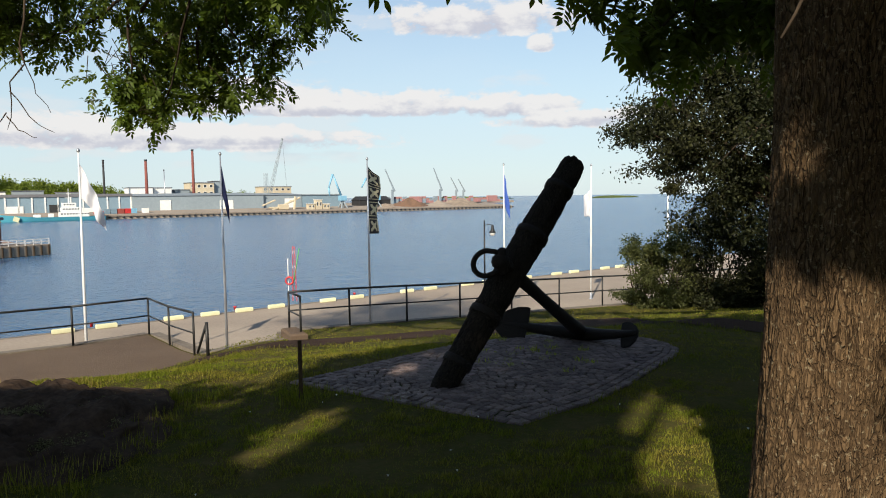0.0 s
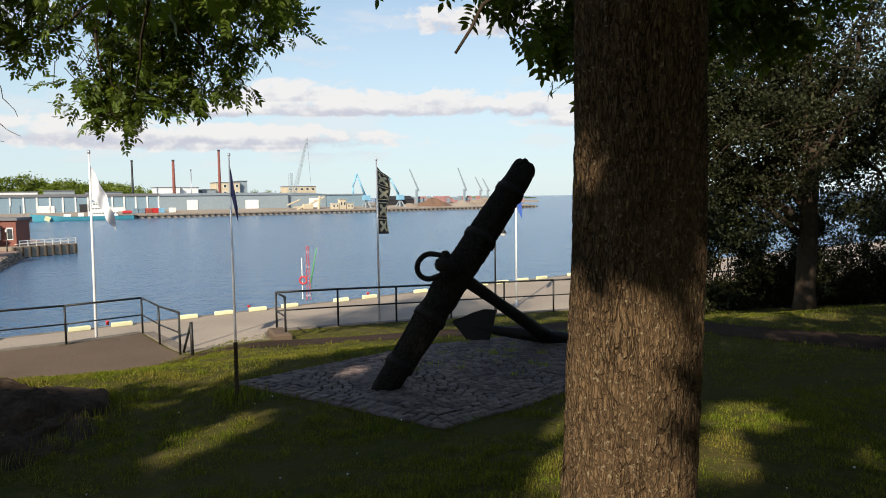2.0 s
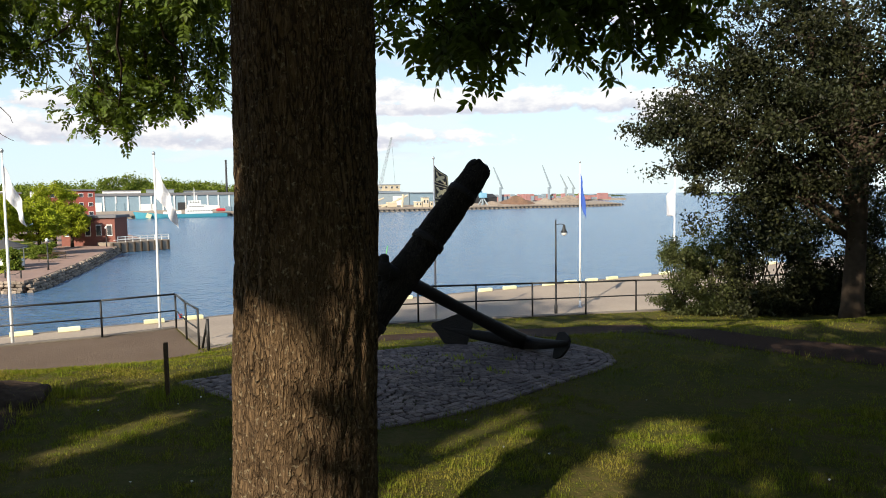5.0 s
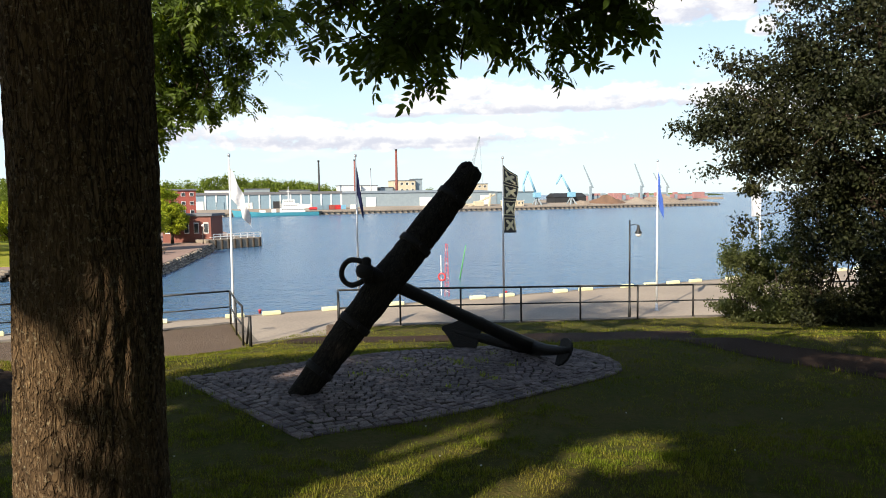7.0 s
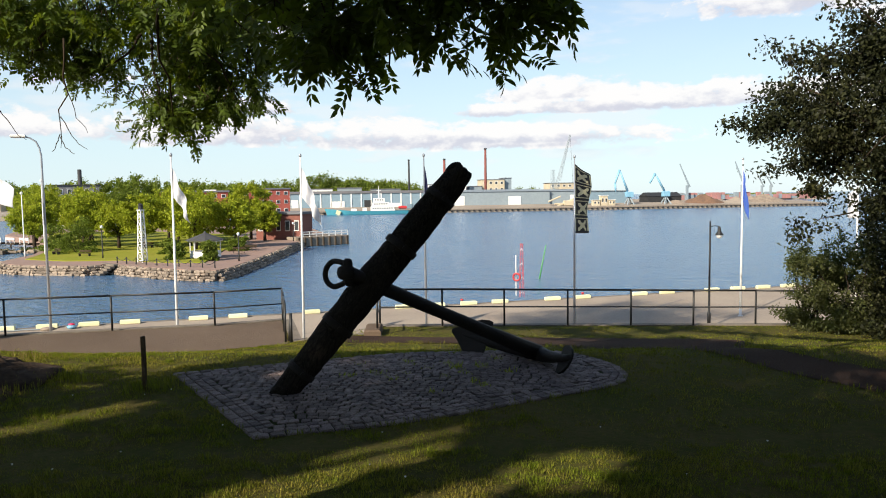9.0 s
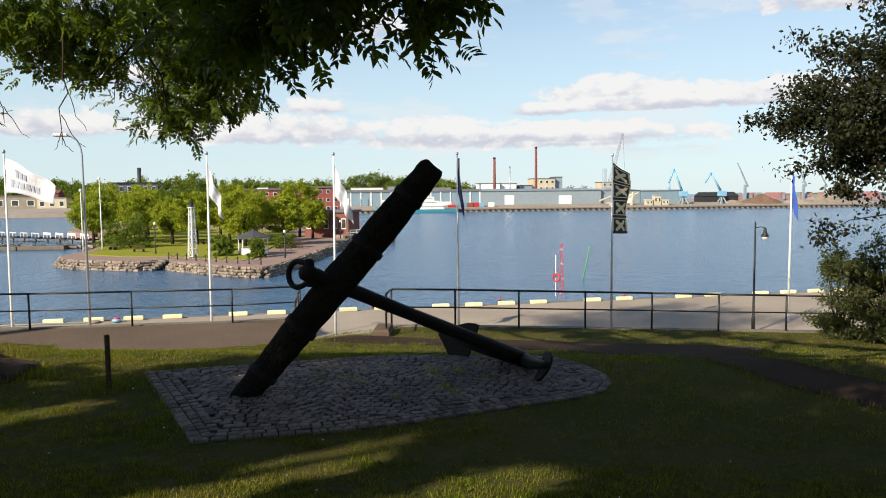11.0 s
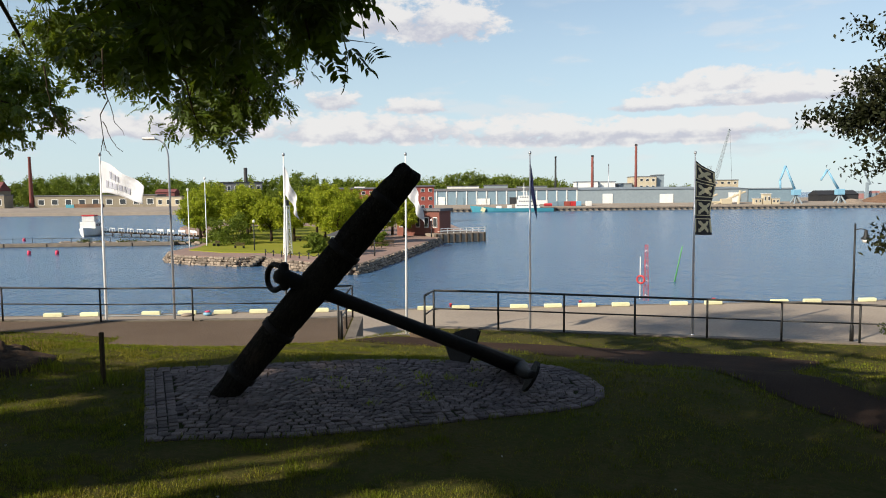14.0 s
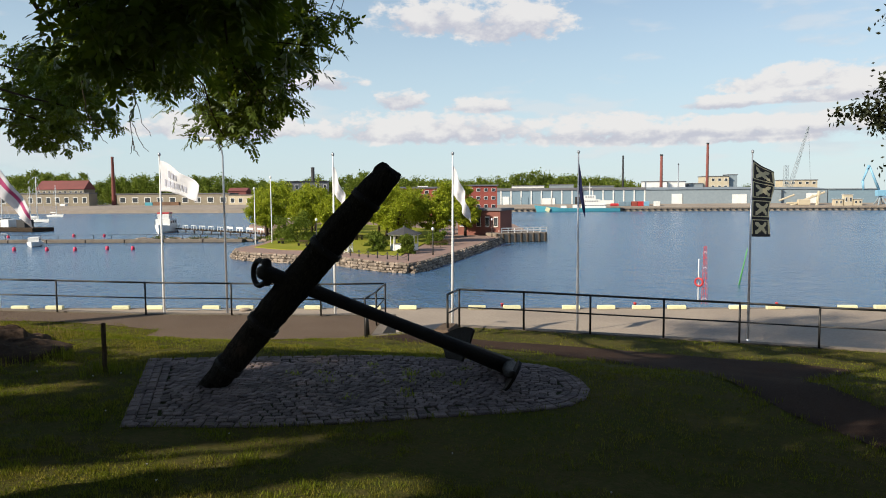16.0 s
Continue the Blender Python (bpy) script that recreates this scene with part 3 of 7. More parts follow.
# stair down through the wall, between the two railings
stair = thing("stair", (-3.6, 17.2, -1.0), "concrete stair going down to the quay", "stair", kind="structure")
for i in range(27):
    c = Vector((-3.5, 16.9)) + Vector((-0.62, 0.79)) * (0.3 * i + 0.15)
    part("step", Build().box((c.x, c.y, -1.05 - 0.178 * i - 0.4), (2.6, 0.34, 0.8), math.atan2(0.62, 0.79), 0.02), M["concrete"], stair)
curb = Build().box((-2.52, 17.5, land(-2.5, 17.5) - 0.1), (0.42, 1.0, 0.56), 0.49, 0.04)
tagged(part("stone_block", curb, M["asphalt"]), "low weathered brown stone block at the stair head", "block")

# ---- the anchor ----
def anchor():
    a = thing("anchor", (1.45, 8.86, land(1.45, 8.86)), "old admiralty anchor with a thick wooden stock resting on setts", "anchor")
    lo, hi = Vector((1.44, 8.86, 0.36)), Vector((3.25, 10.38, 3.13))
    way = (hi - lo).normalized()
    side = way.cross(Vector((0, 0, 1))).normalized()
    up = side.cross(way).normalized()
    size = (hi - lo).length
    rings, n = 90, 40
    v, f = [], []
    for i in range(rings + 1):
        u = i / rings
        r = float(np.interp(u, [0, 0.06, 0.3, 0.5, 0.72, 0.93, 0.985, 1.0], [0.14, 0.158, 0.19, 0.208, 0.196, 0.172, 0.162, 0.125]))
        for k in range(n):
            t = 2 * math.pi * k / n
            c, s = math.cos(t), math.sin(t)
            sq = 1 / max(abs(c), abs(s), 0.76 * (abs(c) + abs(s)) / 1.075)
            q = lo + way * (u * size) + (side * c + up * s) * r * (0.35 + 0.65 * sq) * 0.98
            crack = noise.noise(Vector((c * 7, s * 7, u * 2.2)))
            rough = noise.noise(q * 5.0) * 0.016 + noise.noise(q * 18.0) * 0.007 - max(0, crack - 0.28) * 0.075
            if u > 0.965:
                rough += noise.noise(Vector((c * 2.5, s * 2.5, 3.0))) * 0.03
            v.append(q + (side * c + up * s) * rough + (way * noise.noise(Vector((c * 2.0, s * 2.0, 8.1))) * 0.06 if u > 0.97 else Vector()))
    for i in range(rings):
        f += [(i * n + k, i * n + (k + 1) % n, (i + 1) * n + (k + 1) % n, (i + 1) * n + k) for k in range(n)]
    v += [lo, hi + way * 0.02]
    f += [((k + 1) % n, k, len(v) - 2) for k in range(n)] + [(rings * n + k, rings * n + (k + 1) % n, len(v) - 1) for k in range(n)]
    part("stock", Build().add(v, f), M["old_wood"], a, "dark weathered cracked wooden stock", smooth=True)
    for u, r in ((0.125, 0.178), (0.315, 0.203), (0.655, 0.211), (0.868, 0.188)):
        b, ring = Build(), []
        for off, rr in ((-0.045, r - 0.02), (-0.04, r + 0.006), (0.04, r + 0.006), (0.045, r - 0.02)):
            for k in range(24):
                t = 2 * math.pi * k / 24
                c, s = math.cos(t), math.sin(t)
                sq = 0.35 + 0.65 / max(abs(c), abs(s), 0.76 * (abs(c) + abs(s)) / 1.075)
                ring.append(lo + way * (u * size + off) + (side * c + up * s) * rr * sq)
        b.add(ring, [(j * 24 + k, j * 24 + (k + 1) % 24, (j + 1) * 24 + (k + 1) % 24, (j + 1) * 24 + k) for j in range(3) for k in range(24)])
        band = part("band", b, M["iron"], a, "rusty iron band", smooth=True)
        p = lo + way * (u * size) + side * (r * 0.98)
        part("bolt", Build().tube([p, p + side * 0.045], 0.026, 8), M["iron"], band)
    # shank through the stock, crown and arms
    mid, crown = Vector((2.34, 9.57, 1.75)), Vector((3.62, 12.24, 0.42))
    sh = (crown - mid).normalized()
    part("shank", Build().tube([mid - sh * 0.34, mid - sh * 0.30, mid, mid + sh * 1.2, mid + sh * 2.2, crown], [0.075, 0.095, 0.09, 0.082, 0.094, 0.125], 12), M["iron"], a, "tapered black iron shank", smooth=True)
    tips = (Vector((2.09, 12.49, 0.61)), Vector((4.33, 11.40, 0.60)))
    for tip, end, lean in zip(tips, (Vector((-0.955, 0.2, 0.2)).normalized(), Vector((0.72, -0.62, 0.26)).normalized()), (Vector((0.12, 0.30, 0.95)), Vector((0.10, 0.58, 0.80)))):
        pts, rad = [], []
        bend = tip - end * (0.62 if end.x < 0 else 0.4)
        for i in range(9):
            t = i / 8
            pts.append(crown.lerp(bend, t).lerp(bend.lerp(tip, t), t))
            rad.append(0.115 - 0.075 * t)
        arm = part("arm", Build().tube(pts, rad, 10), M["iron"], a, "curved iron arm", smooth=True)
        wide = (lean - end * lean.dot(end)).normalized()
        face = end.cross(wide).normalized()
        long = 0.66 if end.x < 0 else 0.28
        base = tip - end * long
        outline = [(0.0, -0.27), (0.06, -0.275), (0.2, -0.25), (0.36, -0.18), (0.52, -0.085), (0.66, -0.02), (0.66, 0.02), (0.52, 0.085), (0.36, 0.18), (0.2, 0.25), (0.06, 0.275), (0.0, 0.27), (-0.02, 0.12), (-0.02, -0.12)]
        if end.x > 0:
            outline = [(0.0, -0.26), (0.12, -0.28), (0.36, -0.26), (0.56, -0.17), (0.66, -0.06), (0.66, 0.06), (0.56, 0.17), (0.36, 0.26), (0.12, 0.28), (0.0, 0.26), (-0.02, 0.12), (-0.02, -0.12)]
        m, vv = len(outline), []
        for d in (-0.018, 0.018):
            vv += [base + end * e * long / 0.66 + wide * w * (1.3 if end.x < 0 else 0.75) + face * (d - 0.03) for e, w in outline]
        part("palm", Build().add(vv, [tuple(range(m))[::-1], tuple(range(m, 2 * m))] + [(k, (k + 1) % m, (k + 1) % m + m, k + m) for k in range(m)]), M["iron"], arm, "flat spade-shaped iron palm")
    # head of the shank with its shackle
    head = mid - sh * 0.36
    part("shackle_pin", Build().tube([head + Vector((0.03, 0.0, -0.16)), head + Vector((0.03, 0, -0.12)), head + Vector((0.02, 0, 0.14)), head + Vector((0.02, 0, 0.17))], [0.03, 0.06, 0.06, 0.03], 10), M["iron"], a, smooth=True)
    out, loop = Vector((-1.0, 0.1, -0.12)).normalized(), []
    for i in range(21):
        t = math.pi * (i / 20 - 0.5)
        w = math.sin(t) * 0.155
        loop.append(head + out * (0.19 + math.cos(t) * 0.165) + Vector((0.02, 0, w)))
    loop = [head + Vector((0.03, 0, -0.09)), head + out * 0.1 + Vector((0.02, 0, -0.135))] + loop + [head + out * 0.1 + Vector((0.02, 0, 0.135)), head + Vector((0.03, 0, 0.09))]
    part("shackle", Build().tube(loop, 0.034, 10), M["iron"], a, "round iron shackle", smooth=True)
    part("head_knob", Build().lathe(tuple(head - Vector((0, 0, 0.09))), [(0.05, 0), (0.10, 0.03), (0.115, 0.09), (0.10, 0.15), (0.05, 0.18)], 12), M["iron"], a, smooth=True)


anchor()


# ---- the near ash tree ----
def ash_trunk(x, y, r, top):
    t = thing("ash_tree", (x, y, land(x, y)), "big ash tree with furrowed brown bark in the grass", "tree")
    z0, n, rings = land(x, y) - 0.15, 180, 300
    v = []
    for i in range(rings + 1):
        z = (top - z0) * (i / rings) ** 1.15
        rr = r * (1.0 + 0.22 * math.exp(-z / 0.35) + 0.10 * math.exp(-z / 1.2) - 0.012 * z)
        cx, cy = x - 0.045 * math.exp(-z / 1.0) + 0.01 * z, y
        for k in range(n):
            a = 2 * math.pi * k / n
            c, s = math.cos(a), math.sin(a)
            warp = noise.noise(Vector((c * 2, s * 2, z * 1.3))) * 0.5
            ridge = abs(noise.noise(Vector((c * 6.5 + warp, s * 6.5 + warp, z * 2.3))))
            small = abs(noise.noise(Vector((c * 13 + warp, s * 13 - warp, z * 7.0))))
            furrow = -0.016 * math.exp(-ridge * 9) - 0.010 * math.exp(-small * 8)
            bulge = 0.02 * noise.noise(Vector((c * 1.2, s * 1.2, z * 0.7)))
            e = rr + furrow + bulge + 0.003 * noise.noise(Vector((c * 40, s * 40, z * 26)))
            v.append((cx + c * e, cy + s * e, z0 + z))
    f = [(i * n + k, i * n + (k + 1) % n, (i + 1) * n + (k + 1) % n, (i + 1) * n + k) for i in range(rings) for k in range(n)]
    part("trunk", Build().add(v, f), M["bark"], t, "furrowed brown ash bark", smooth=True)
    return t


ash = ash_trunk(3.46, 3.84, 0.288, 6.2)

# ---- rock and post ----
rock = Build()
n, rings = 110, 46
for i in range(rings + 1):
    e = i / rings * math.pi / 2
    for k in range(n):
        a = 2 * math.pi * k / n
        d = Vector((math.cos(a) * math.cos(e) ** 0.8, math.sin(a) * math.cos(e) ** 0.8, math.sin(e) ** 0.85))
        q = Vector((d.x * 1.62, d.y * 1.7, d.z * 0.37))
        w = Vector((q.x, q.y, q.z))
        b = 1 + 0.20 * noise.noise(d * 1.6 + Vector((4, 1, 0))) + 0.08 * noise.noise(d * 4.5)
        # ledges and pits
        h = 0.07 * noise.noise(w * 2.3) + 0.05 * (0.5 - abs(noise.noise(w * 4.5 + Vector((7, 2, 0))))) + 0.04 * noise.noise(w * 9) + 0.018 * noise.noise(w * 22)
        rock.v.append(Vector((-2.5, 6.75, 0.42)) + q * b + Vector((d.x * 0.6, d.y * 0.6, 1.0)) * h * (0.3 + d.z))
rock.f = [(i * n + k, i * n + (k + 1) % n, (i + 1) * n + (k + 1) % n, (i + 1) * n + k) for i in range(rings) for k in range(n)]
tagged(part("rock", rock, M["rock"], smooth=True), "low dark lichen-spotted rock outcrop in the grass", "rock")
tagged(part("wooden_post", Build().box((-0.03, 8.2, 0.83), (0.042, 0.042, 0.66), 0.3, 0.008), M["post_wood"]), "short thin brown wooden post in the grass", "post")


# ---- flagpoles, lamps and quay furniture ----
def flagpole(x, y, top, lean, steel=False):
    p = thing("flagpole", (x, y, QUAY_Z), "tall slender flagpole on the quay with a ball on top", "flagpole", "flagpoles along the quay")
    tx, ty = x + lean, y
    part("base", Build().lathe((x, y, QUAY_Z), [(0.16, 0), (0.16, 0.05), (0.09, 0.07), (0.09, 0.5), (0.07, 0.52)], 12), M["pole_steel"], p, smooth=True)
    z = QUAY_Z + 0.4
    part("shaft", Build().tube([(x, y, z), (x + lean * 0.5, y, (z + top) / 2), (tx, ty, top)], [0.075, 0.062, 0.035], 12), M["pole_steel" if steel else "pole_white"], p, smooth=True)
    part("finial", Build().lathe((tx, ty, top - 0.05), [(0.02, 0), (0.06, 0.03), (0.085, 0.1), (0.06, 0.17), (0.02, 0.2)], 10), M["pole_steel"], p, smooth=True)
    return p


def flag(x, y, top, height, width, fall, along, mat, parent, label, waves=3.0, curl=0.12, skew=0.0):
    """A cloth hung from the pole: its free edge hangs by fall below the hoist."""
    nu, nv, v = 26, 16, []
    d = Vector((along[0], along[1])).normalized()
    for i in range(nu + 1):
        u = i / nu
        for j in range(nv + 1):
            w = j / nv
            sway = math.sin(u * waves * math.pi + w * 2.2) * curl * u + 0.05 * noise.noise(Vector((u * 4, w * 4, top)))
            px = x + d.x * width * u - d.y * sway
            py = y + d.y * width * u + d.x * sway
            v.append((px, py, top - w * height * (1 - skew * u) - fall * u ** 1.2 + 0.03 * math.sin(u * 9 + w * 5)))
    f = [(i * (nv + 1) + j, i * (nv + 1) + j + 1, (i + 1) * (nv + 1) + j + 1, (i + 1) * (nv + 1) + j) for i in range(nu) for j in range(nv)]
    b = Build().add(v, f)
    ob = part("flag", b, mat, parent, label, smooth=True)
    s = ob.modifiers.new("thick", "SOLIDIFY")
    s.thickness = 0.006
    return ob


M["flag_white"] = foliage("flag_white", (0.78, 0.78, 0.80), (0.70, 0.70, 0.73), (0.7, 0.7, 0.72), 0.8, 0.2, 0.35)
M["flag_navy"] = foliage("flag_navy", (0.03, 0.035, 0.10), (0.022, 0.026, 0.075), (0.04, 0.05, 0.14), 0.8, 0.2, 0.2)
M["flag_blue"] = foliage("flag_blue", (0.07, 0.15, 0.50), (0.06, 0.12, 0.42), (0.1, 0.2, 0.6), 0.8, 0.2, 0.3)
M["flag_black"] = foliage("flag_black", (0.03, 0.028, 0.03), (0.02, 0.02, 0.02), (0.04, 0.04, 0.04), 0.8, 0.2, 0.2)
M["flag_gold"] = foliage("flag_gold", (0.62, 0.55, 0.34), (0.52, 0.46, 0.28), (0.5, 0.45, 0.3), 0.8, 0.2, 0.3)
POLES = [(-26.9, 21.6, 4.95, 0.1), (-20.9, 28.35, 4.95, 0.05), (-16.6, 33.1, 4.97, 0.1), (-11.45, 37.65, 5.0, 0.0), (-4.69, 44.32, 4.97, 0.0), (4.12, 54.7, 4.93, 0.0), (11.2, 57.9, 4.9, 0.0), (18.5, 62.5, 4.9, 0.0), (-32.6, 15.4, 4.95, 0.05)]
made = [flagpole(*p, steel=i in (3, 4)) for i, p in enumerate(POLES)]
flag(-26.8, 21.6, 4.7, 1.6, 2.9, 1.35, (1, 0.25), M["flag_white"], made[0], "white cloth flag with unreadable grey lettering", skew=0.45)
M["flag_pink"] = foliage("flag_pink", (0.55, 0.10, 0.24), (0.45, 0.08, 0.2), (0.5, 0.15, 0.25), 0.8, 0.2, 0.3)
striped = flag(-32.5, 15.4, 4.6, 1.6, 1.7, 2.5, (0.6, 1), M["flag_white"], made[8], "white cloth flag with a pink band hanging limp", 3.5, 0.22, 0.4)
striped.data.materials.append(M["flag_pink"])
for k, p in enumerate(striped.data.polygons):
    if 4 <= k % 16 < 8:
        p.material_index = 1
flag(-20.85, 28.35, 4.4, 1.5, 0.85, 2.2, (1, 0.3), M["flag_white"], made[1], "white cloth flag hanging limp", 3.5, 0.22, 0.55)
flag(-16.5, 33.1, 4.4, 1.6, 1.0, 2.3, (1, 0.2), M["flag_white"], made[2], "white cloth flag hanging limp", 4.0, 0.24, 0.45)
flag(-11.45, 37.65, 4.55, 1.6, 0.36, 2.3, (1, 0.3), M["flag_navy"], made[3], "dark navy cloth flag hanging limp", 2.0, 0.15, 0.4)
flag(4.12, 54.7, 4.3, 2.2, 0.5, 2.0, (1, -0.9), M["flag_blue"], made[5], "blue cloth flag hanging limp", 2.0, 0.12, 0.3)
flag(11.2, 57.9, 3.0, 2.2, 0.7, 0.6, (-1, -0.4), M["flag_white"], made[6], "white cloth flag hanging limp", 2.0, 0.1, 0.3)


def flag_bars(x, y, top, height, width, fall, along, skew, rows, mat, parent):
    """Grey bars of lettering sewn on both sides of a flag's cloth."""
    d = Vector((along[0], along[1])).normalized()
    b = Build()
    for w0, w1, spans in rows:
        for u0, u1 in spans:
            for off in (-0.03, 0.03):
                vv = []
                for u in np.linspace(u0, u1, 4):
                    for w in (w0, w1):
                        sway = math.sin(u * 3.0 * math.pi + w * 2.2) * 0.12 * u + 0.05 * noise.noise(Vector((u * 4, w * 4, top))) + off
                        vv.append((x + d.x * width * u - d.y * sway, y + d.y * width * u + d.x * sway, top - w * height * (1 - skew * u) - fall * u ** 1.2 + 0.03 * math.sin(u * 9 + w * 5)))
                b.add(vv, [(2 * k, 2 * k + 2, 2 * k + 3, 2 * k + 1) for k in range(3)])
    part("lettering", b, mat, parent, "two rows of grey lettering")


M["letter_grey"] = material("letter_grey", (0.40, 0.41, 0.48), 0.8, bump=0)
flag_bars(-26.8, 21.6, 4.7, 1.6, 2.9, 1.35, (1, 0.25), 0.45, ((0.22, 0.46, ((0.22, 0.27), (0.30, 0.38), (0.41, 0.46))), (0.56, 0.80, ((0.12, 0.17), (0.20, 0.29), (0.32, 0.41), (0.44, 0.51), (0.54, 0.57), (0.60, 0.66)))), M["letter_grey"], made[0])


def banner(x, y, top, height, width, along, parent):
    """A tall black cloth with four pale framed squares, each crossed from corner to corner."""
    nu, nv, v = 28, 84, []
    d = Vector(along).normalized()
    for i in range(nu + 1):
        u = i / nu
        for j in range(nv + 1):
            w = j / nv
            sway = math.sin(u * 5 + w * 3.2) * 0.13 * u + 0.07 * math.sin(w * 9 + u * 2) * u
            slant = 0.55 * u * max(0, 1 - w * 2.2)
            v.append((x + d.x * width * u - d.y * sway, y + d.y * width * u + d.x * sway, top - w * height - slant - 0.1 * u))
    b = Build().add(v, [(i * (nv + 1) + j, i * (nv + 1) + j + 1, (i + 1) * (nv + 1) + j + 1, (i + 1) * (nv + 1) + j) for i in range(nu) for j in range(nv)])
    me = b.mesh("flag", M["flag_black"], True)
    me.materials.append(M["flag_gold"])
    for k, p in enumerate(me.polygons):
        u, w = (k // nv + 0.5) / nu, (k % nv + 0.5) / nv * 4
        c, r = w % 1.0, u
        border = (0.10 < c < 0.95) and (r < 0.09 or r > 0.91 or c < 0.15 or c > 0.90)
        inner = 0.24 < c < 0.84 and 0.2 < r < 0.8
        a, o = (c - 0.24) / 0.6, (r - 0.2) / 0.6
        cross = inner and (abs(a - o) < 0.2 or abs(a - 1 + o) < 0.2)
        if (border or cross) and w < 3.85:
            p.material_index = 1
    part("flag", me, None, parent, "tall black banner with pale framed crosses")


banner(-4.69, 44.32, 4.6, 4.2, 2.0, (0.22, 0.975), made[4])


def quay_lamp(x, y, top):
    p = thing("street_lamp", (x, y, QUAY_Z), "black iron quay lamp with a bell-shaped shade", "street lamp")
    part("post", Build().lathe((x, y, QUAY_Z), [(0.11, 0), (0.11, 0.9), (0.075, 1.0), (0.06, 3.5), (0.05, top - QUAY_Z)], 12), M["rail"], p, smooth=True)
    part("arm", Build().tube([(x, y, top - 0.35), (x + 0.3, y - 0.1, top - 0.28), (x + 0.56, y - 0.2, top - 0.33)], 0.025, 8), M["rail"], p, smooth=True)
    part("shade", Build().lathe((x + 0.56, y - 0.2, top - 0.85), [(0.26, 0), (0.24, 0.05), (0.12, 0.2), (0.08, 0.5), (0.03, 0.53)], 16), M["rail"], p, smooth=True)
    part("globe", Build().lathe((x + 0.56, y - 0.2, top - 1.08), [(0.04, 0), (0.15, 0.06), (0.19, 0.15), (0.19, 0.23)], 16), M["white"], p, "milky glass globe", smooth=True)


quay_lamp(2.55, 49.69, 0.95)


def tall_lamp(x, y, top, to):
    p = thing("street_lamp", (x, y, QUAY_Z), "tall pale steel street lamp with a curved arm", "street lamp")
    t = Vector(to).normalized()
    pts = [(x, y, QUAY_Z), (x, y, top - 2.0), (x, y, top - 0.9)] + [(x + t.x * d, y + t.y * d, top - h) for d, h in ((0.05, 0.55), (0.18, 0.25), (0.42, 0.08), (0.7, 0.0))]
    part("post", Build().tube(pts, [0.07, 0.05, 0.045, 0.04, 0.036, 0.034, 0.032], 10), M["pole_steel"], p, smooth=True)
    e = Vector((x + t.x * 0.9, y + t.y * 0.9, top + 0.0))
    part("lamp_head", Build().box(tuple(e), (0.62, 0.26, 0.16), math.atan2(t.y, t.x), 0.05), M["white"], p, "pale lamp head")


tall_lamp(-23.9, 23.6, 5.75, (-0.75, -0.65))

block, run = None, -62.0
yaw = math.atan2(QU.y, QU.x)
for i in range(48):
    run += (2.6, 4.5, 2.7, 5.2, 2.6, 4.4, 2.6, 2.6)[i % 8]
    c = QA + QU * run - QN * 0.35
    if block is None:
        b = Build().box((0, 0, 0.15), (1.3, 0.32, 0.3), 0, 0.04)
        block = part("kerb_block", b, M["yellow"])
        tagged(block, "low yellow painted concrete kerb block on the quay edge", "kerb block", "yellow kerb blocks along the quay")
        block.matrix_basis = pose(c.x, c.y, QUAY_Z, 0, 0, math.degrees(yaw))
    else:
        copy_thing(block, pose(c.x, c.y, QUAY_Z, 0, 0, math.degrees(yaw) + random.uniform(-1, 1)))

mast = thing("marker_mast", (-13.0, 58.1, QUAY_Z), "red and white lattice marker mast at the quay edge", "marker mast")
for dx, dy in ((-0.16, -0.16), (0.16, -0.16), (0.16, 0.16), (-0.16, 0.16)):
    part("leg", Build().tube([(-13.0 + dx, 58.1 + dy, QUAY_Z), (-13.0 + dx * 0.5, 58.1 + dy * 0.5, -1.3)], 0.016, 6), M["red"], mast)
for k in range(11):
    z = QUAY_Z + 0.3 + 0.4 * k
    s = 0.16 * (1 - 0.045 * k)
    q = [(-13.0 - s, 58.1 - s, z), (-13.0 + s, 58.1 - s, z + 0.2), (-13.0 + s, 58.1 + s, z), (-13.0 - s, 58.1 + s, z + 0.2)]
    part("lacing", Build().tube(q, 0.011, 5, closed=True), M["white" if k % 3 == 0 else "red"], mast)
part("lifebuoy", Build().tube([(-13.35 + 0.3 * math.cos(t), 57.85 + 0.0 * t, -4.1 + 0.3 * math.sin(t)) for t in np.linspace(0, 2 * math.pi, 17)[:-1]], 0.075, 8, closed=True), M["red"], mast, "red lifebuoy", smooth=True)
part("gauge_board", Build().box((-13.5, 58.1, -4.0), (0.06, 0.06, 3.4)), M["white"], mast)
pole = thing("channel_marker", (-19.2, 82.0, WATER_Z), "thin leaning green channel marker in the water", "channel marker")
part("stake", Build().tube([(-19.4, 82.0, WATER_Z - 0.5), (-18.6, 82.3, -3.2)], [0.09, 0.05], 8), M["green_paint"], pole, smooth=True)


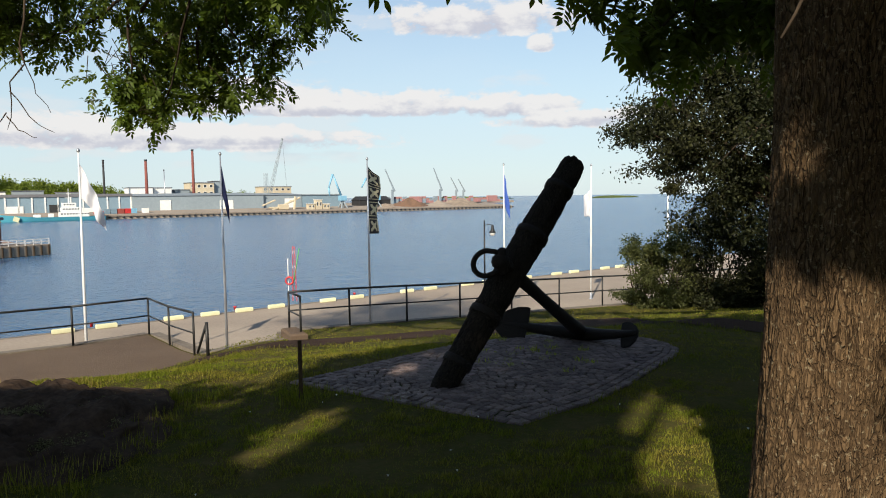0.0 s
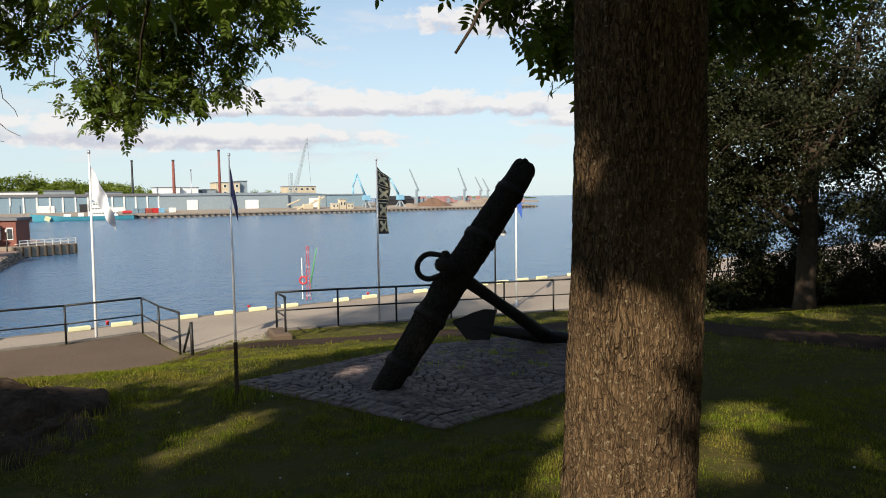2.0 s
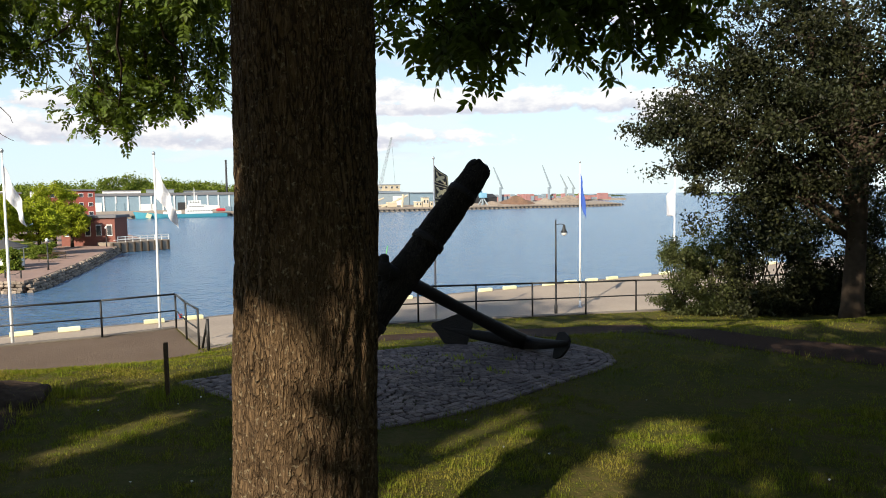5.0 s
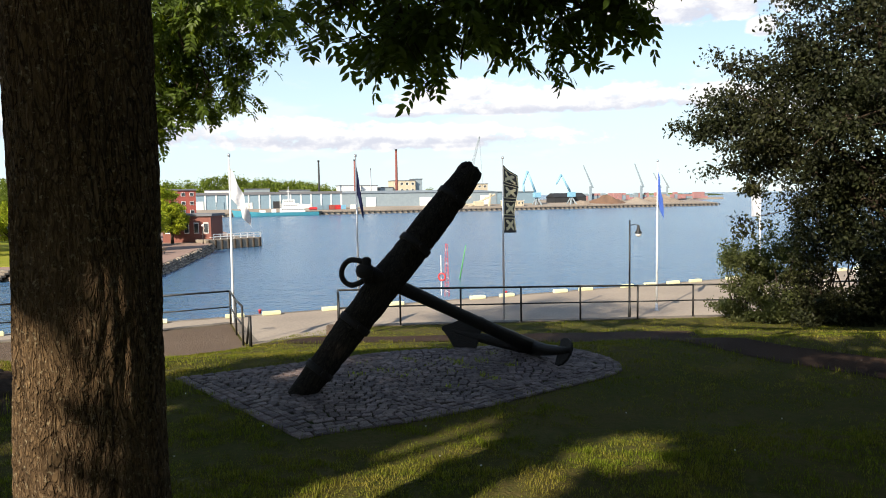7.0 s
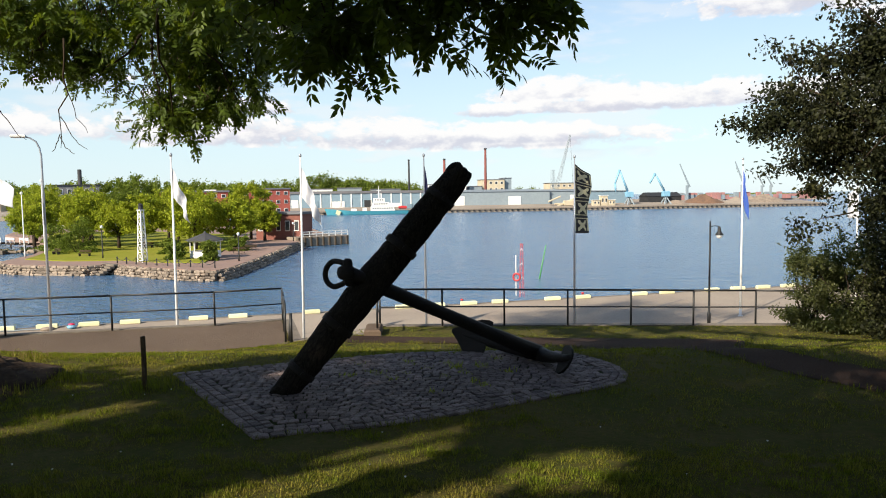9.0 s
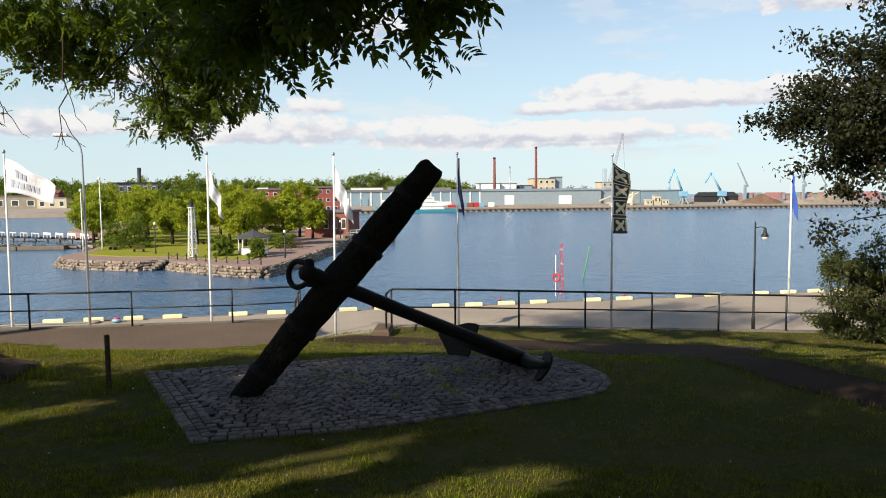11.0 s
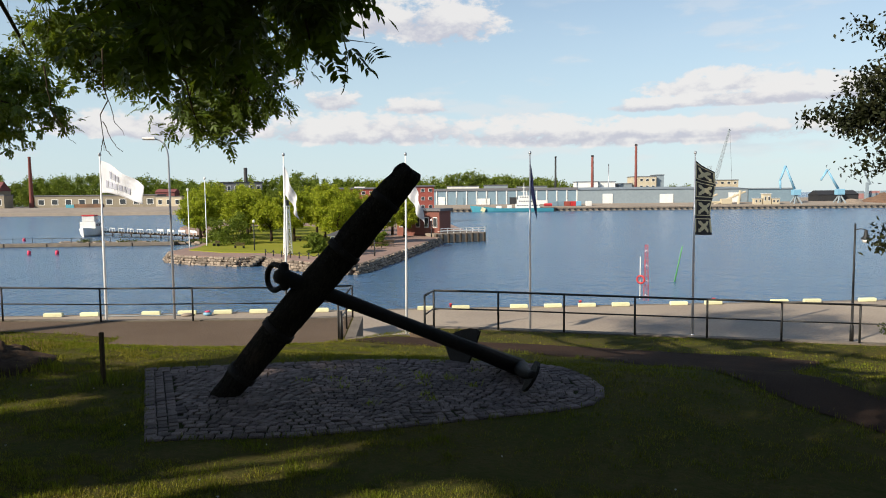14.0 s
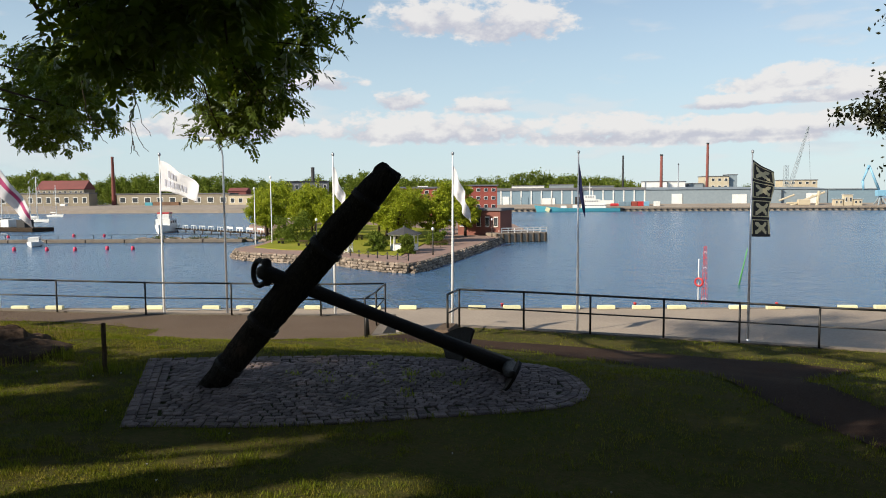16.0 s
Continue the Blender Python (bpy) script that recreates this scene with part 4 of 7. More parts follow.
# ---- trees ----
# gaps in the crowns through which the sun reaches the lawn: centre, half width across, half height across the rays
SUN_SIDE = Vector((SUN_TO.y, -SUN_TO.x, 0))
SUN_UP = SUN_SIDE.cross(sun_way).normalized()
GAPS = [(x, y, land(x, y), w, h) for x, y, w, h in (
    (3.62, 7.3, 0.42, 0.85), (5.32, 8.1, 0.52, 0.42), (4.75, 6.6, 0.34, 0.42), (0.20, 7.1, 0.34, 0.56), (0.92, 9.85, 0.24, 0.30), (-2.6, 9.2, 0.8, 0.5),
    (-1.9, 9.6, 0.35, 0.50), (-2.3, 12.0, 0.6, 0.7), (-2.3, 14.5, 0.8, 0.6), (-1.4, 16.9, 2.0, 0.65), (-0.1, 15.4, 0.9, 0.3), (0.8, 17.9, 1.4, 0.38), (-1.4, 18.7, 0.9, 0.25), (2.8, 21.0, 1.6, 0.45), (2.1, 18.8, 0.9, 0.25), (5.1, 21.5, 1.0, 0.35), (7.6, 23.6, 1.9, 0.5),
    (5.4, 24.5, 0.9, 0.25), (6.4, 20.8, 1.6, 0.55), (9.0, 19.6, 1.6, 0.6), (7.3, 17.2, 0.5, 0.6), (8.5, 16.6, 0.5, 0.45), (9.8, 16.6, 0.6, 0.4), (7.0, 19.6, 0.8, 0.4), (-5.6, 16.0, 3.0, 1.7), (-11.0, 12.5, 4.5, 2.0), (-20.0, 6.0, 6.0, 3.0), (-4.8, 9.4, 2.2, 1.0), (-8.5, 11.6, 2.4, 0.9))]
# the lit lower part of the trunk, and sprays of leaves that catch the sun
GAPS += [(3.34, 3.57, 1.33, 0.40, 1.0), (3.25, 3.57, 0.85, 0.36, 0.5), (3.5, 3.57, 2.0, 0.2, 0.4), (3.27, 3.57, 3.0, 0.10, 0.2), (3.4, 3.57, 3.8, 0.08, 0.2), (-3.4, 12.1, 4.3, 0.9, 0.6), (-4.0, 8.7, 4.2, 0.7, 0.4), (-1.2, 11.9, 4.9, 0.9, 0.35)]


def lets_sun(pos, rng):
    """True for leaves that would stand in one of the gaps."""
    out = np.zeros(len(pos), bool)
    for x, y, z, w, h in GAPS:
        d = pos - np.array((x, y, z))
        along = d @ -np.array(sun_way)
        e = (d @ np.array(SUN_SIDE) / w) ** 2 + (d @ np.array(SUN_UP) / h) ** 2
        out |= (along > 1.2) & (e < 1.0 + 0.3 * rng.random(len(pos)))
    return out


def leaf_cloud(name, blobs, leaf, mat, parent, label="", seed=1, droop=0.35, fold=True, gaps=False):
    """Many small leaves scattered in lumpy clumps. blobs: (centre, radii, number of leaves)."""
    rng = np.random.default_rng(seed)
    V, F = [], []
    total = 0
    for c, rad, count in blobs:
        # leaves gather round a number of smaller clumps near the outside of the blob
        clumps = max(3, int(count / 70))
        d = rng.normal(size=(clumps, 3))
        d /= np.linalg.norm(d, axis=1)[:, None]
        d *= (rng.random(clumps) ** 0.4)[:, None]
        heart = np.array(c) + d * np.array(rad)
        spread = np.array(rad) * (1.15 / clumps ** 0.36)
        pick = rng.integers(0, clumps, count)
        pos = heart[pick] + rng.normal(size=(count, 3)) * spread * 0.42
        if gaps:
            pos = pos[~lets_sun(pos, rng)]
            count = len(pos)
        way = rng.normal(size=(count, 3))
        way[:, 2] -= droop * 2
        way /= np.linalg.norm(way, axis=1)[:, None]
        side = np.cross(way, rng.normal(size=(count, 3)))
        side /= np.linalg.norm(side, axis=1)[:, None]
        nor = np.cross(side, way)
        size = leaf * rng.uniform(0.7, 1.3, count)[:, None]
        a, b = pos, pos + way * size
        mid = pos + way * size * 0.45
        l, r = mid + side * size * 0.27 + nor * size * 0.1, mid - side * size * 0.27 + nor * size * 0.1
        V.append(np.stack([a, l, b, r], axis=1).reshape(-1, 3))
        k = np.arange(count)[:, None] * 4 + total
        F.append(np.concatenate([k + np.array([0, 1, 2]), k + np.array([0, 2, 3])]) if fold else k + np.array([0, 1, 2, 3]))
        total += count * 4
    me = raw_mesh(name, np.concatenate(V), np.concatenate(F), mat)
    return part(name, me, mat, parent, label)


def limb(b, a, c, r0, r1, seed, n=7, sag=0.0):
    """A bent, tapering limb from a to c."""
    rng = random.Random(seed)
    a, c = Vector(a), Vector(c)
    size = (c - a).length
    pts = []
    for i in range(n + 1):
        t = i / n
        p = a.lerp(c, t) + Vector((rng.uniform(-1, 1), rng.uniform(-1, 1), rng.uniform(-1, 1))) * size * 0.035 * math.sin(math.pi * t)
        p.z += sag * size * math.sin(math.pi * t)
        pts.append(p)
    b.tube(pts, [r0 + (r1 - r0) * i / n for i in range(n + 1)], 8)
    return pts


def compound_leaves(name, sprays, mat, parent, label, seed, leaflet=0.108):
    """Feathered ash leaves on hanging twigs. sprays: (start, end, number of leaves)."""
    rng = np.random.default_rng(seed)
    unit = lambda a: a / np.linalg.norm(a, axis=-1, keepdims=True)  # noqa: E731
    a = np.repeat(np.array([s[0] for s in sprays]), [s[2] for s in sprays], axis=0)
    b = np.repeat(np.array([s[1] for s in sprays]), [s[2] for s in sprays], axis=0)
    n = len(a)
    root = a + (b - a) * rng.random((n, 1)) + rng.normal(size=(n, 3)) * 0.06
    out = rng.normal(size=(n, 3)) + unit(b - a) * 0.8
    out[:, 2] -= 0.45
    out = unit(out)
    side = unit(np.cross(out, rng.normal(size=(n, 3)) * 0.6 + np.array([0, 0, 1.0])))
    nor = np.cross(side, out)
    size = rng.uniform(0.24, 0.36, (n, 1))
    V = []
    for k in range(11):
        if k == 10:
            p, d = root + out * size, out
        else:
            f = (k // 2) / 5
            p = root + out * size * (0.2 + 0.76 * f) - np.array([0, 0, 0.05]) * f ** 2
            d = side * (1 if k % 2 else -1) + out * 0.75 - nor * 0.25 * rng.random((n, 1))
        d = unit(d + rng.normal(size=(n, 3)) * 0.13)
        w = unit(np.cross(d, nor))
        s = leaflet * rng.uniform(0.75, 1.2, (n, 1))
        V.append(np.stack([p, p + d * s * 0.3 + w * s * 0.20, p + d * s * 0.62 + w * s * 0.18, p + d * s - nor * s * 0.12, p + d * s * 0.62 - w * s * 0.18, p + d * s * 0.3 - w * s * 0.20], axis=1))
    V = np.concatenate(V).reshape(-1, 3)
    k = np.arange(len(V) // 6)[:, None] * 6
    me = raw_mesh(name, V, np.concatenate([k + np.array([0, 1, 2, 3]), k + np.array([0, 3, 4, 5])]), mat)
    return part(name, me, mat, parent, label)


def raw_mesh(name, verts, faces, mat):
    me = bpy.data.meshes.new(name)
    w = faces.shape[1]
    me.vertices.add(len(verts))
    me.vertices.foreach_set("co", verts.ravel())
    me.loops.add(faces.size)
    me.loops.foreach_set("vertex_index", faces.ravel())
    me.polygons.add(len(faces))
    me.polygons.foreach_set("loop_start", np.arange(len(faces)) * w)
    me.update(calc_edges=True)
    me.materials.append(mat)
    return me


def round_tree(name, x, y, z, height, width, trunk, mat, label, leaves, leaf, seed, group="", clear=0.25, gaps=False):
    """A broad-leaved tree: trunk, limbs and a lumpy crown of leaves."""
    rng = random.Random(seed)
    t = thing(name, (x, y, z), label, "tree", group)
    b = Build()
    top = z + height * 0.62
    b.tube([(x, y, z - 0.1), (x + rng.uniform(-.1, .1), y, z + height * 0.25), (x + rng.uniform(-.2, .2), y + rng.uniform(-.2, .2), top)], [trunk, trunk * 0.75, trunk * 0.3], 9)
    blobs = []
    for i in range(11):
        a = 2.4 * i + rng.uniform(-.4, .4)
        e = clear + (1 - clear) * (i + 0.5) / 11
        rad = width * 0.5 * math.sqrt(max(0.05, 1 - (2 * (e - clear) / (1 - clear) - 0.85) ** 2 * 0.8)) * rng.uniform(0.45, 0.72)
        c = (x + math.cos(a) * rad, y + math.sin(a) * rad, z + height * (e * 0.86 + 0.05))
        s = width * rng.uniform(0.19, 0.28)
        blobs.append((c, (s, s, s * 0.8), int(leaves / 12)))
        limb(b, (x, y, z + height * max(0.2, e * 0.55)), c, trunk * 0.4, trunk * 0.08, seed * 31 + i, 4)
    blobs.append(((x, y, z + height * 0.62), (width * 0.28, width * 0.28, height * 0.27), int(leaves / 10)))
    part("trunk", b, M["bark_far"], t, smooth=True)
    leaf_cloud("crown", blobs, leaf, mat, t, seed=seed, gaps=gaps)
    return t


def dome_tree(name, x, y, z, height, width, trunk, mat, label, leaves, leaf, seed, group=""):
    """A round-headed park tree: clear stem, forking limbs and a dense crown of many tufts."""
    rng = random.Random(seed)
    t = thing(name, (x, y, z), label, "tree", group)
    b = Build()
    fork = z + height * 0.27
    b.tube([(x, y, z - 0.1), (x + rng.uniform(-.1, .1), y, z + height * 0.14), (x, y, fork), (x, y, z + height * 0.6)], [trunk * 1.2, trunk, trunk * 0.9, trunk * 0.3], 9)
    mid, rad = Vector((x, y, z + height * 0.60)), Vector((width * 0.5, width * 0.5, height * 0.38))
    blobs = [(tuple(mid), tuple(rad * 0.55), leaves // 8)]
    n = 30
    for i in range(n):
        h = 1 - 2 * (i + 0.5) / n
        a = 2.4 * i + rng.uniform(-.5, .5)
        d = Vector((math.cos(a) * math.sqrt(1 - h * h), math.sin(a) * math.sqrt(1 - h * h), h)) * rng.uniform(0.66, 0.88)
        c = mid + Vector((d.x * rad.x, d.y * rad.y, d.z * rad.z))
        s = width * rng.uniform(0.10, 0.17)
        blobs.append((tuple(c), (s, s, s * 0.75), leaves // n))
        if i % 3 == 0:
            limb(b, (x, y, fork), c, trunk * 0.42, trunk * 0.08, seed * 31 + i, 4)
    part("trunk", b, M["bark_far"], t, smooth=True)
    leaf_cloud("crown", blobs, leaf, mat, t, seed=seed)
    return t


# the ash: limbs overhead, hanging sprays near the eye, and the dense crown above that shades the lawn
F0 = (3.5, 3.84, 5.9)
BOUGHS = [((-1.2, 9.8, 6.4), 0.15), ((-3.2, 11.6, 5.6), 0.10), ((4.6, 7.2, 5.2), 0.10), ((6.0, 7.4, 6.0), 0.11), ((1.0, 7.5, 5.6), 0.12), ((8.5, 2.0, 8.0), 0.14), ((-1.5, 2.0, 8.5), 0.14), ((3.0, -1.5, 8.5), 0.14), ((5.5, 5.5, 10.5), 0.16), ((1.5, 4.5, 11.0), 0.16), ((-7.4, 10.6, 5.8), 0.09), ((3.4, 9.3, 5.4), 0.09)]
for i, (e, r) in enumerate(BOUGHS):
    b = Build()
    limb(b, F0, e, r, 0.03, 60 + i, 8, 0.08)
    part("limb", b, M["bark_far"], ash, smooth=True)
for i, (a, c) in enumerate((((-4.4, 10.6, 5.6), (-4.9, 10.8, 3.75)), ((-4.6, 10.7, 4.9), (-4.3, 10.9, 4.0)), ((-4.8, 10.75, 4.3), (-4.2, 10.8, 3.7)), ((-4.9, 10.8, 3.95), (-4.4, 10.7, 3.62)), ((-5.9, 10.2, 5.4), (-6.0, 10.4, 4.2)), ((-6.0, 10.4, 4.5), (-5.4, 10.5, 3.9)), ((-4.9, 10.8, 4.0), (-5.3, 10.9, 3.7)))):
    b = Build()
    limb(b, a, c, 0.018 if i in (0, 4) else 0.009, 0.004, 80 + i, 7, -0.1)
    part("bare_twig", b, M["bark_far"], ash, smooth=True)
b = Build()
limb(b, (3.0, 2.95, 4.7), (2.97, 2.82, 3.38), 0.009, 0.007, 97, 6, -0.05)
limb(b, (2.97, 2.82, 3.38), (2.76, 2.74, 3.14), 0.008, 0.004, 98, 5, 0.1)
part("bare_twig", b, M["bark_far"], ash, smooth=True)
SPRAYS = []
rs = random.Random(5)


def spray_field(c, rad, count, leaves, size=0.5):
    for _ in range(count):
        d = Vector((rs.gauss(0, 1), rs.gauss(0, 1), rs.gauss(0, 1))).normalized() * rs.random() ** 0.45
        p = Vector(c) + Vector((d.x * rad[0], d.y * rad[1], d.z * rad[2]))
        q = p + Vector((rs.uniform(-1, 1) * 0.5, rs.uniform(-1, 1) * 0.5, -rs.uniform(0.5, 1.0))) * size
        SPRAYS.append((tuple(p), tuple(q), leaves))


def bough(outline, y, depth, count, leaves, reach=0.42):
    """Sprays spread over an upright fan of foliage: its outline in x and z, and its place and depth in y."""
    xs, zs = [p[0] for p in outline], [p[1] for p in outline]
    made = 0
    while made < count:
        x, z = rs.uniform(min(xs), max(xs)), rs.uniform(min(zs), max(zs))
        dx, dz = rs.uniform(-1, 1) * reach, rs.uniform(-0.75, 0.15) * reach
        if inside(x, z, outline) and inside(x + dx, z + dz, outline):
            py = y + rs.gauss(0, depth)
            SPRAYS.append(((x, py, z + 0.12), (x + dx, py + rs.uniform(-1, 1) * reach * 0.6, z + dz + 0.12), leaves))
            made += 1


# the fan of leaves over the anchor, and the longer one that hangs out to the west
bough([(2.6, 4.5), (3.0, 3.94), (3.4, 3.79), (4.0, 3.6), (4.35, 3.88), (4.75, 3.79), (5.05, 3.6), (5.3, 3.79), (5.45, 4.02), (5.68, 3.98), (5.7, 4.6), (5.5, 5.1), (2.6, 5.2), (2.3, 4.85)], 7.1, 0.25, 150, 5)
bough([(-4.0, 4.7), (-3.85, 3.62), (-3.0, 3.6), (-2.85, 4.05), (-2.2, 4.12), (-1.3, 4.28), (-1.1, 4.85), (-0.8, 5.15), (-0.25, 5.45), (-0.7, 6.2), (-4.2, 6.2), (-4.1, 5.05)], 12.0, 0.35, 255, 5)
bough([(-5.3, 4.9), (-4.6, 4.92), (-4.05, 5.05), (-3.9, 6.6), (-8.5, 6.8), (-8.3, 6.1), (-7.1, 5.25)], 11.7, 0.4, 220, 5)
for c, rad, count, leaves in (
    ((-0.7, 10.4, 5.7), (0.6, 0.5, 0.28), 18, 6), ((-2.0, 10.6, 6.1), (2.2, 1.0, 0.4), 42, 6), ((-5.8, 10.6, 6.3), (1.4, 0.9, 0.4), 40, 6), ((0.2, 8.8, 6.1), (1.2, 0.9, 0.3), 26, 8),
    ((1.14, 4.15, 4.25), (0.2, 0.14, 0.06), 6, 3), ((1.6, 8.0, 5.75), (0.9, 0.7, 0.24), 22, 8), ((4.4, 7.4, 5.5), (1.0, 0.6, 0.35), 26, 8)):
    spray_field(c, rad, count, leaves)
for i, (a, c) in enumerate((((-1.2, 9.8, 6.3), (-3.3, 12.0, 3.9)), ((-1.6, 10.4, 6.0), (-1.7, 12.0, 4.5)), ((-2.2, 11.3, 5.3), (-2.6, 12.1, 4.3)), ((-3.4, 11.6, 5.7), (-3.6, 11.9, 4.2)), ((-3.3, 11.4, 5.8), (-5.0, 11.6, 5.1)), ((-5.0, 10.8, 6.0), (-7.0, 11.6, 5.5)),
                            ((4.2, 6.6, 5.2), (3.4, 7.1, 3.95)), ((4.6, 7.2, 5.2), (5.2, 7.1, 3.85)), ((4.4, 6.9, 5.2), (4.1, 7.1, 3.8)))):
    b = Build()
    limb(b, a, c, 0.028, 0.006, 180 + i, 7, -0.04)
    part("branch", b, M["bark_far"], ash, smooth=True)
stems = Build()
for i, (p, q, n) in enumerate(SPRAYS):
    p, q = Vector(p), Vector(q)
    up = p + Vector((rs.uniform(-.25, .25), rs.uniform(-.25, .25), rs.uniform(0.15, 0.5)))
    bow = (p + q) / 2 + Vector((rs.uniform(-.05, .05), rs.uniform(-.05, .05), rs.uniform(-.02, .05)))
    stems.tube([up, p, bow, q], [0.007, 0.005, 0.004, 0.002], 4)
tagged(part("twig", stems, M["bark_far"], ash), "thin brown twigs", kind="stuff")
compound_leaves("hanging_foliage", SPRAYS, M["ash_leaf"], ash, "feathered green ash leaves", 11)
# many clumps stand out of view, added to block sun on trunk, stock and lawn
leaf_cloud("crown", [((3.5, 5.0, 8.6), (4.5, 3.5, 1.8), 3600), ((-0.5, 9.0, 7.8), (3.4, 2.6, 1.0), 2200), ((-4.5, 10.5, 7.6), (3.0, 2.2, 1.0), 1800), ((6.5, 5.0, 7.8), (2.6, 2.6, 1.2), 2000), ((2.5, 0.5, 9.0), (4.5, 3.0, 2.0), 3600), ((4.4, 8.0, 6.6), (1.8, 1.4, 0.6), 1500), ((8.8, 9.0, 8.0), (2.6, 2.6, 1.0), 2600), ((10.5, 4.5, 8.0), (2.4, 2.6, 1.2), 3000), ((2.65, -1.5, 6.8), (1.1, 1.0, 1.6), 3400), ((3.15, -1.6, 7.0), (0.9, 0.9, 1.5), 2400), ((0.7, 3.4, 6.0), (1.4, 1.0, 0.7), 2200), ((-1.6, -0.5, 5.8), (2.0, 1.6, 1.0), 3600), ((4.8, 0.8, 6.4), (1.3, 1.2, 1.0), 3000), ((6.8, 1.5, 6.0), (2.4, 1.6, 0.9), 3600), ((7.5, -1.0, 6.0), (2.4, 1.4, 0.9), 2600), ((12.5, 8.0, 7.5), (2.6, 2.6, 1.2), 3200), ((11.0, 1.0, 7.0), (2.5, 2.5, 1.5), 2600), ((4.9, -0.6, 6.5), (1.1, 0.9, 0.6), 2600), ((6.2, 0.4, 6.6), (1.2, 1.0, 0.7), 2600), ((5.0, -2.3, 6.4), (1.2, 0.9, 0.7), 3000), ((6.2, -1.5, 7.0), (1.2, 0.9, 0.7), 2600), ((-5.0, -3.6, 6.5), (1.7, 1.3, 1.2), 6000), ((-3.4, -4.2, 6.6), (1.2, 1.2, 1.2), 4000)], 0.26, M["ash_leaf"], ash, seed=3, gaps=True)

# a neighbouring ash on the hill to the west, of which one bough hangs over the terrace
SPRAYS = []
bough([(-12.5, 4.9), (-12.7, 5.8), (-13.7, 6.8), (-20.0, 8.4), (-20.5, 4.6), (-17.8, 4.2), (-15.4, 4.85)], 13.3, 0.5, 330, 5, 0.55)
west_ash = thing("ash_tree", (-21.0, 2.5, land(-21.0, 2.5)), "leafy ash tree on the hill with a bough over the terrace", "tree", "trees on the hill")
b = Build().tube([(-21, 2.5, land(-21, 2.5) - 0.2), (-21, 2.6, 3.0), (-20.8, 3.0, 7.5), (-20.4, 4.5, 11.0)], [0.42, 0.33, 0.27, 0.1], 14)
for i, e in enumerate(((-14.2, 13.0, 5.6), (-16.4, 13.2, 5.2), (-18.6, 13.4, 6.0), (-17.0, 12.6, 7.0))):
    limb(b, (-20.8, 3.0, 6.6), e, 0.13, 0.02, 220 + i, 8, 0.06)
part("trunk", b, M["bark_far"], west_ash, smooth=True)
# upper crown out of view, added to keep the bough shaded
leaf_cloud("crown", [((-17.6, 6.4, 9.8), (4.2, 2.2, 1.6), 6000), ((-20.5, 4.0, 10.5), (3.5, 3.0, 2.5), 4000)], 0.3, M["ash_leaf"], west_ash, seed=17)
compound_leaves("hanging_foliage", SPRAYS, M["ash_leaf"], west_ash, "feathered green ash leaves", 13, 0.15)

# unseen tall trees added behind and beside the camera, to shade lawn and quay
for i, (x, y, hgt, w, n, clear) in enumerate(((-10.5, -8.0, 14.0, 9.0, 12000, 0.32), (-0.8, -8.0, 13.6, 8.5, 14000, 0.34), (7.0, -7.0, 13.8, 9.0, 15000, 0.28), (13.5, -5.5, 14.5, 9.5, 14000, 0.15), (9.5, -10, 25, 13, 8000, 0.58), (17.5, -8, 24, 12, 7000, 0.45), (20.5, 2.5, 14, 9, 9000, 0.12), (17.0, 9.5, 12, 8.5, 9000, 0.08), (-17.0, -6.0, 34, 14.5, 13000, 0.76), (13.4, 10.5, 10.5, 7.0, 9000, 0.06))):
    round_tree("ash_tree", x, y, land(x, y), hgt, w, 0.34, M["ash_leaf"], "tall leafy ash tree added out of view to shade the hill", n, 0.34, 40 + i, "trees on the hill", clear, True)


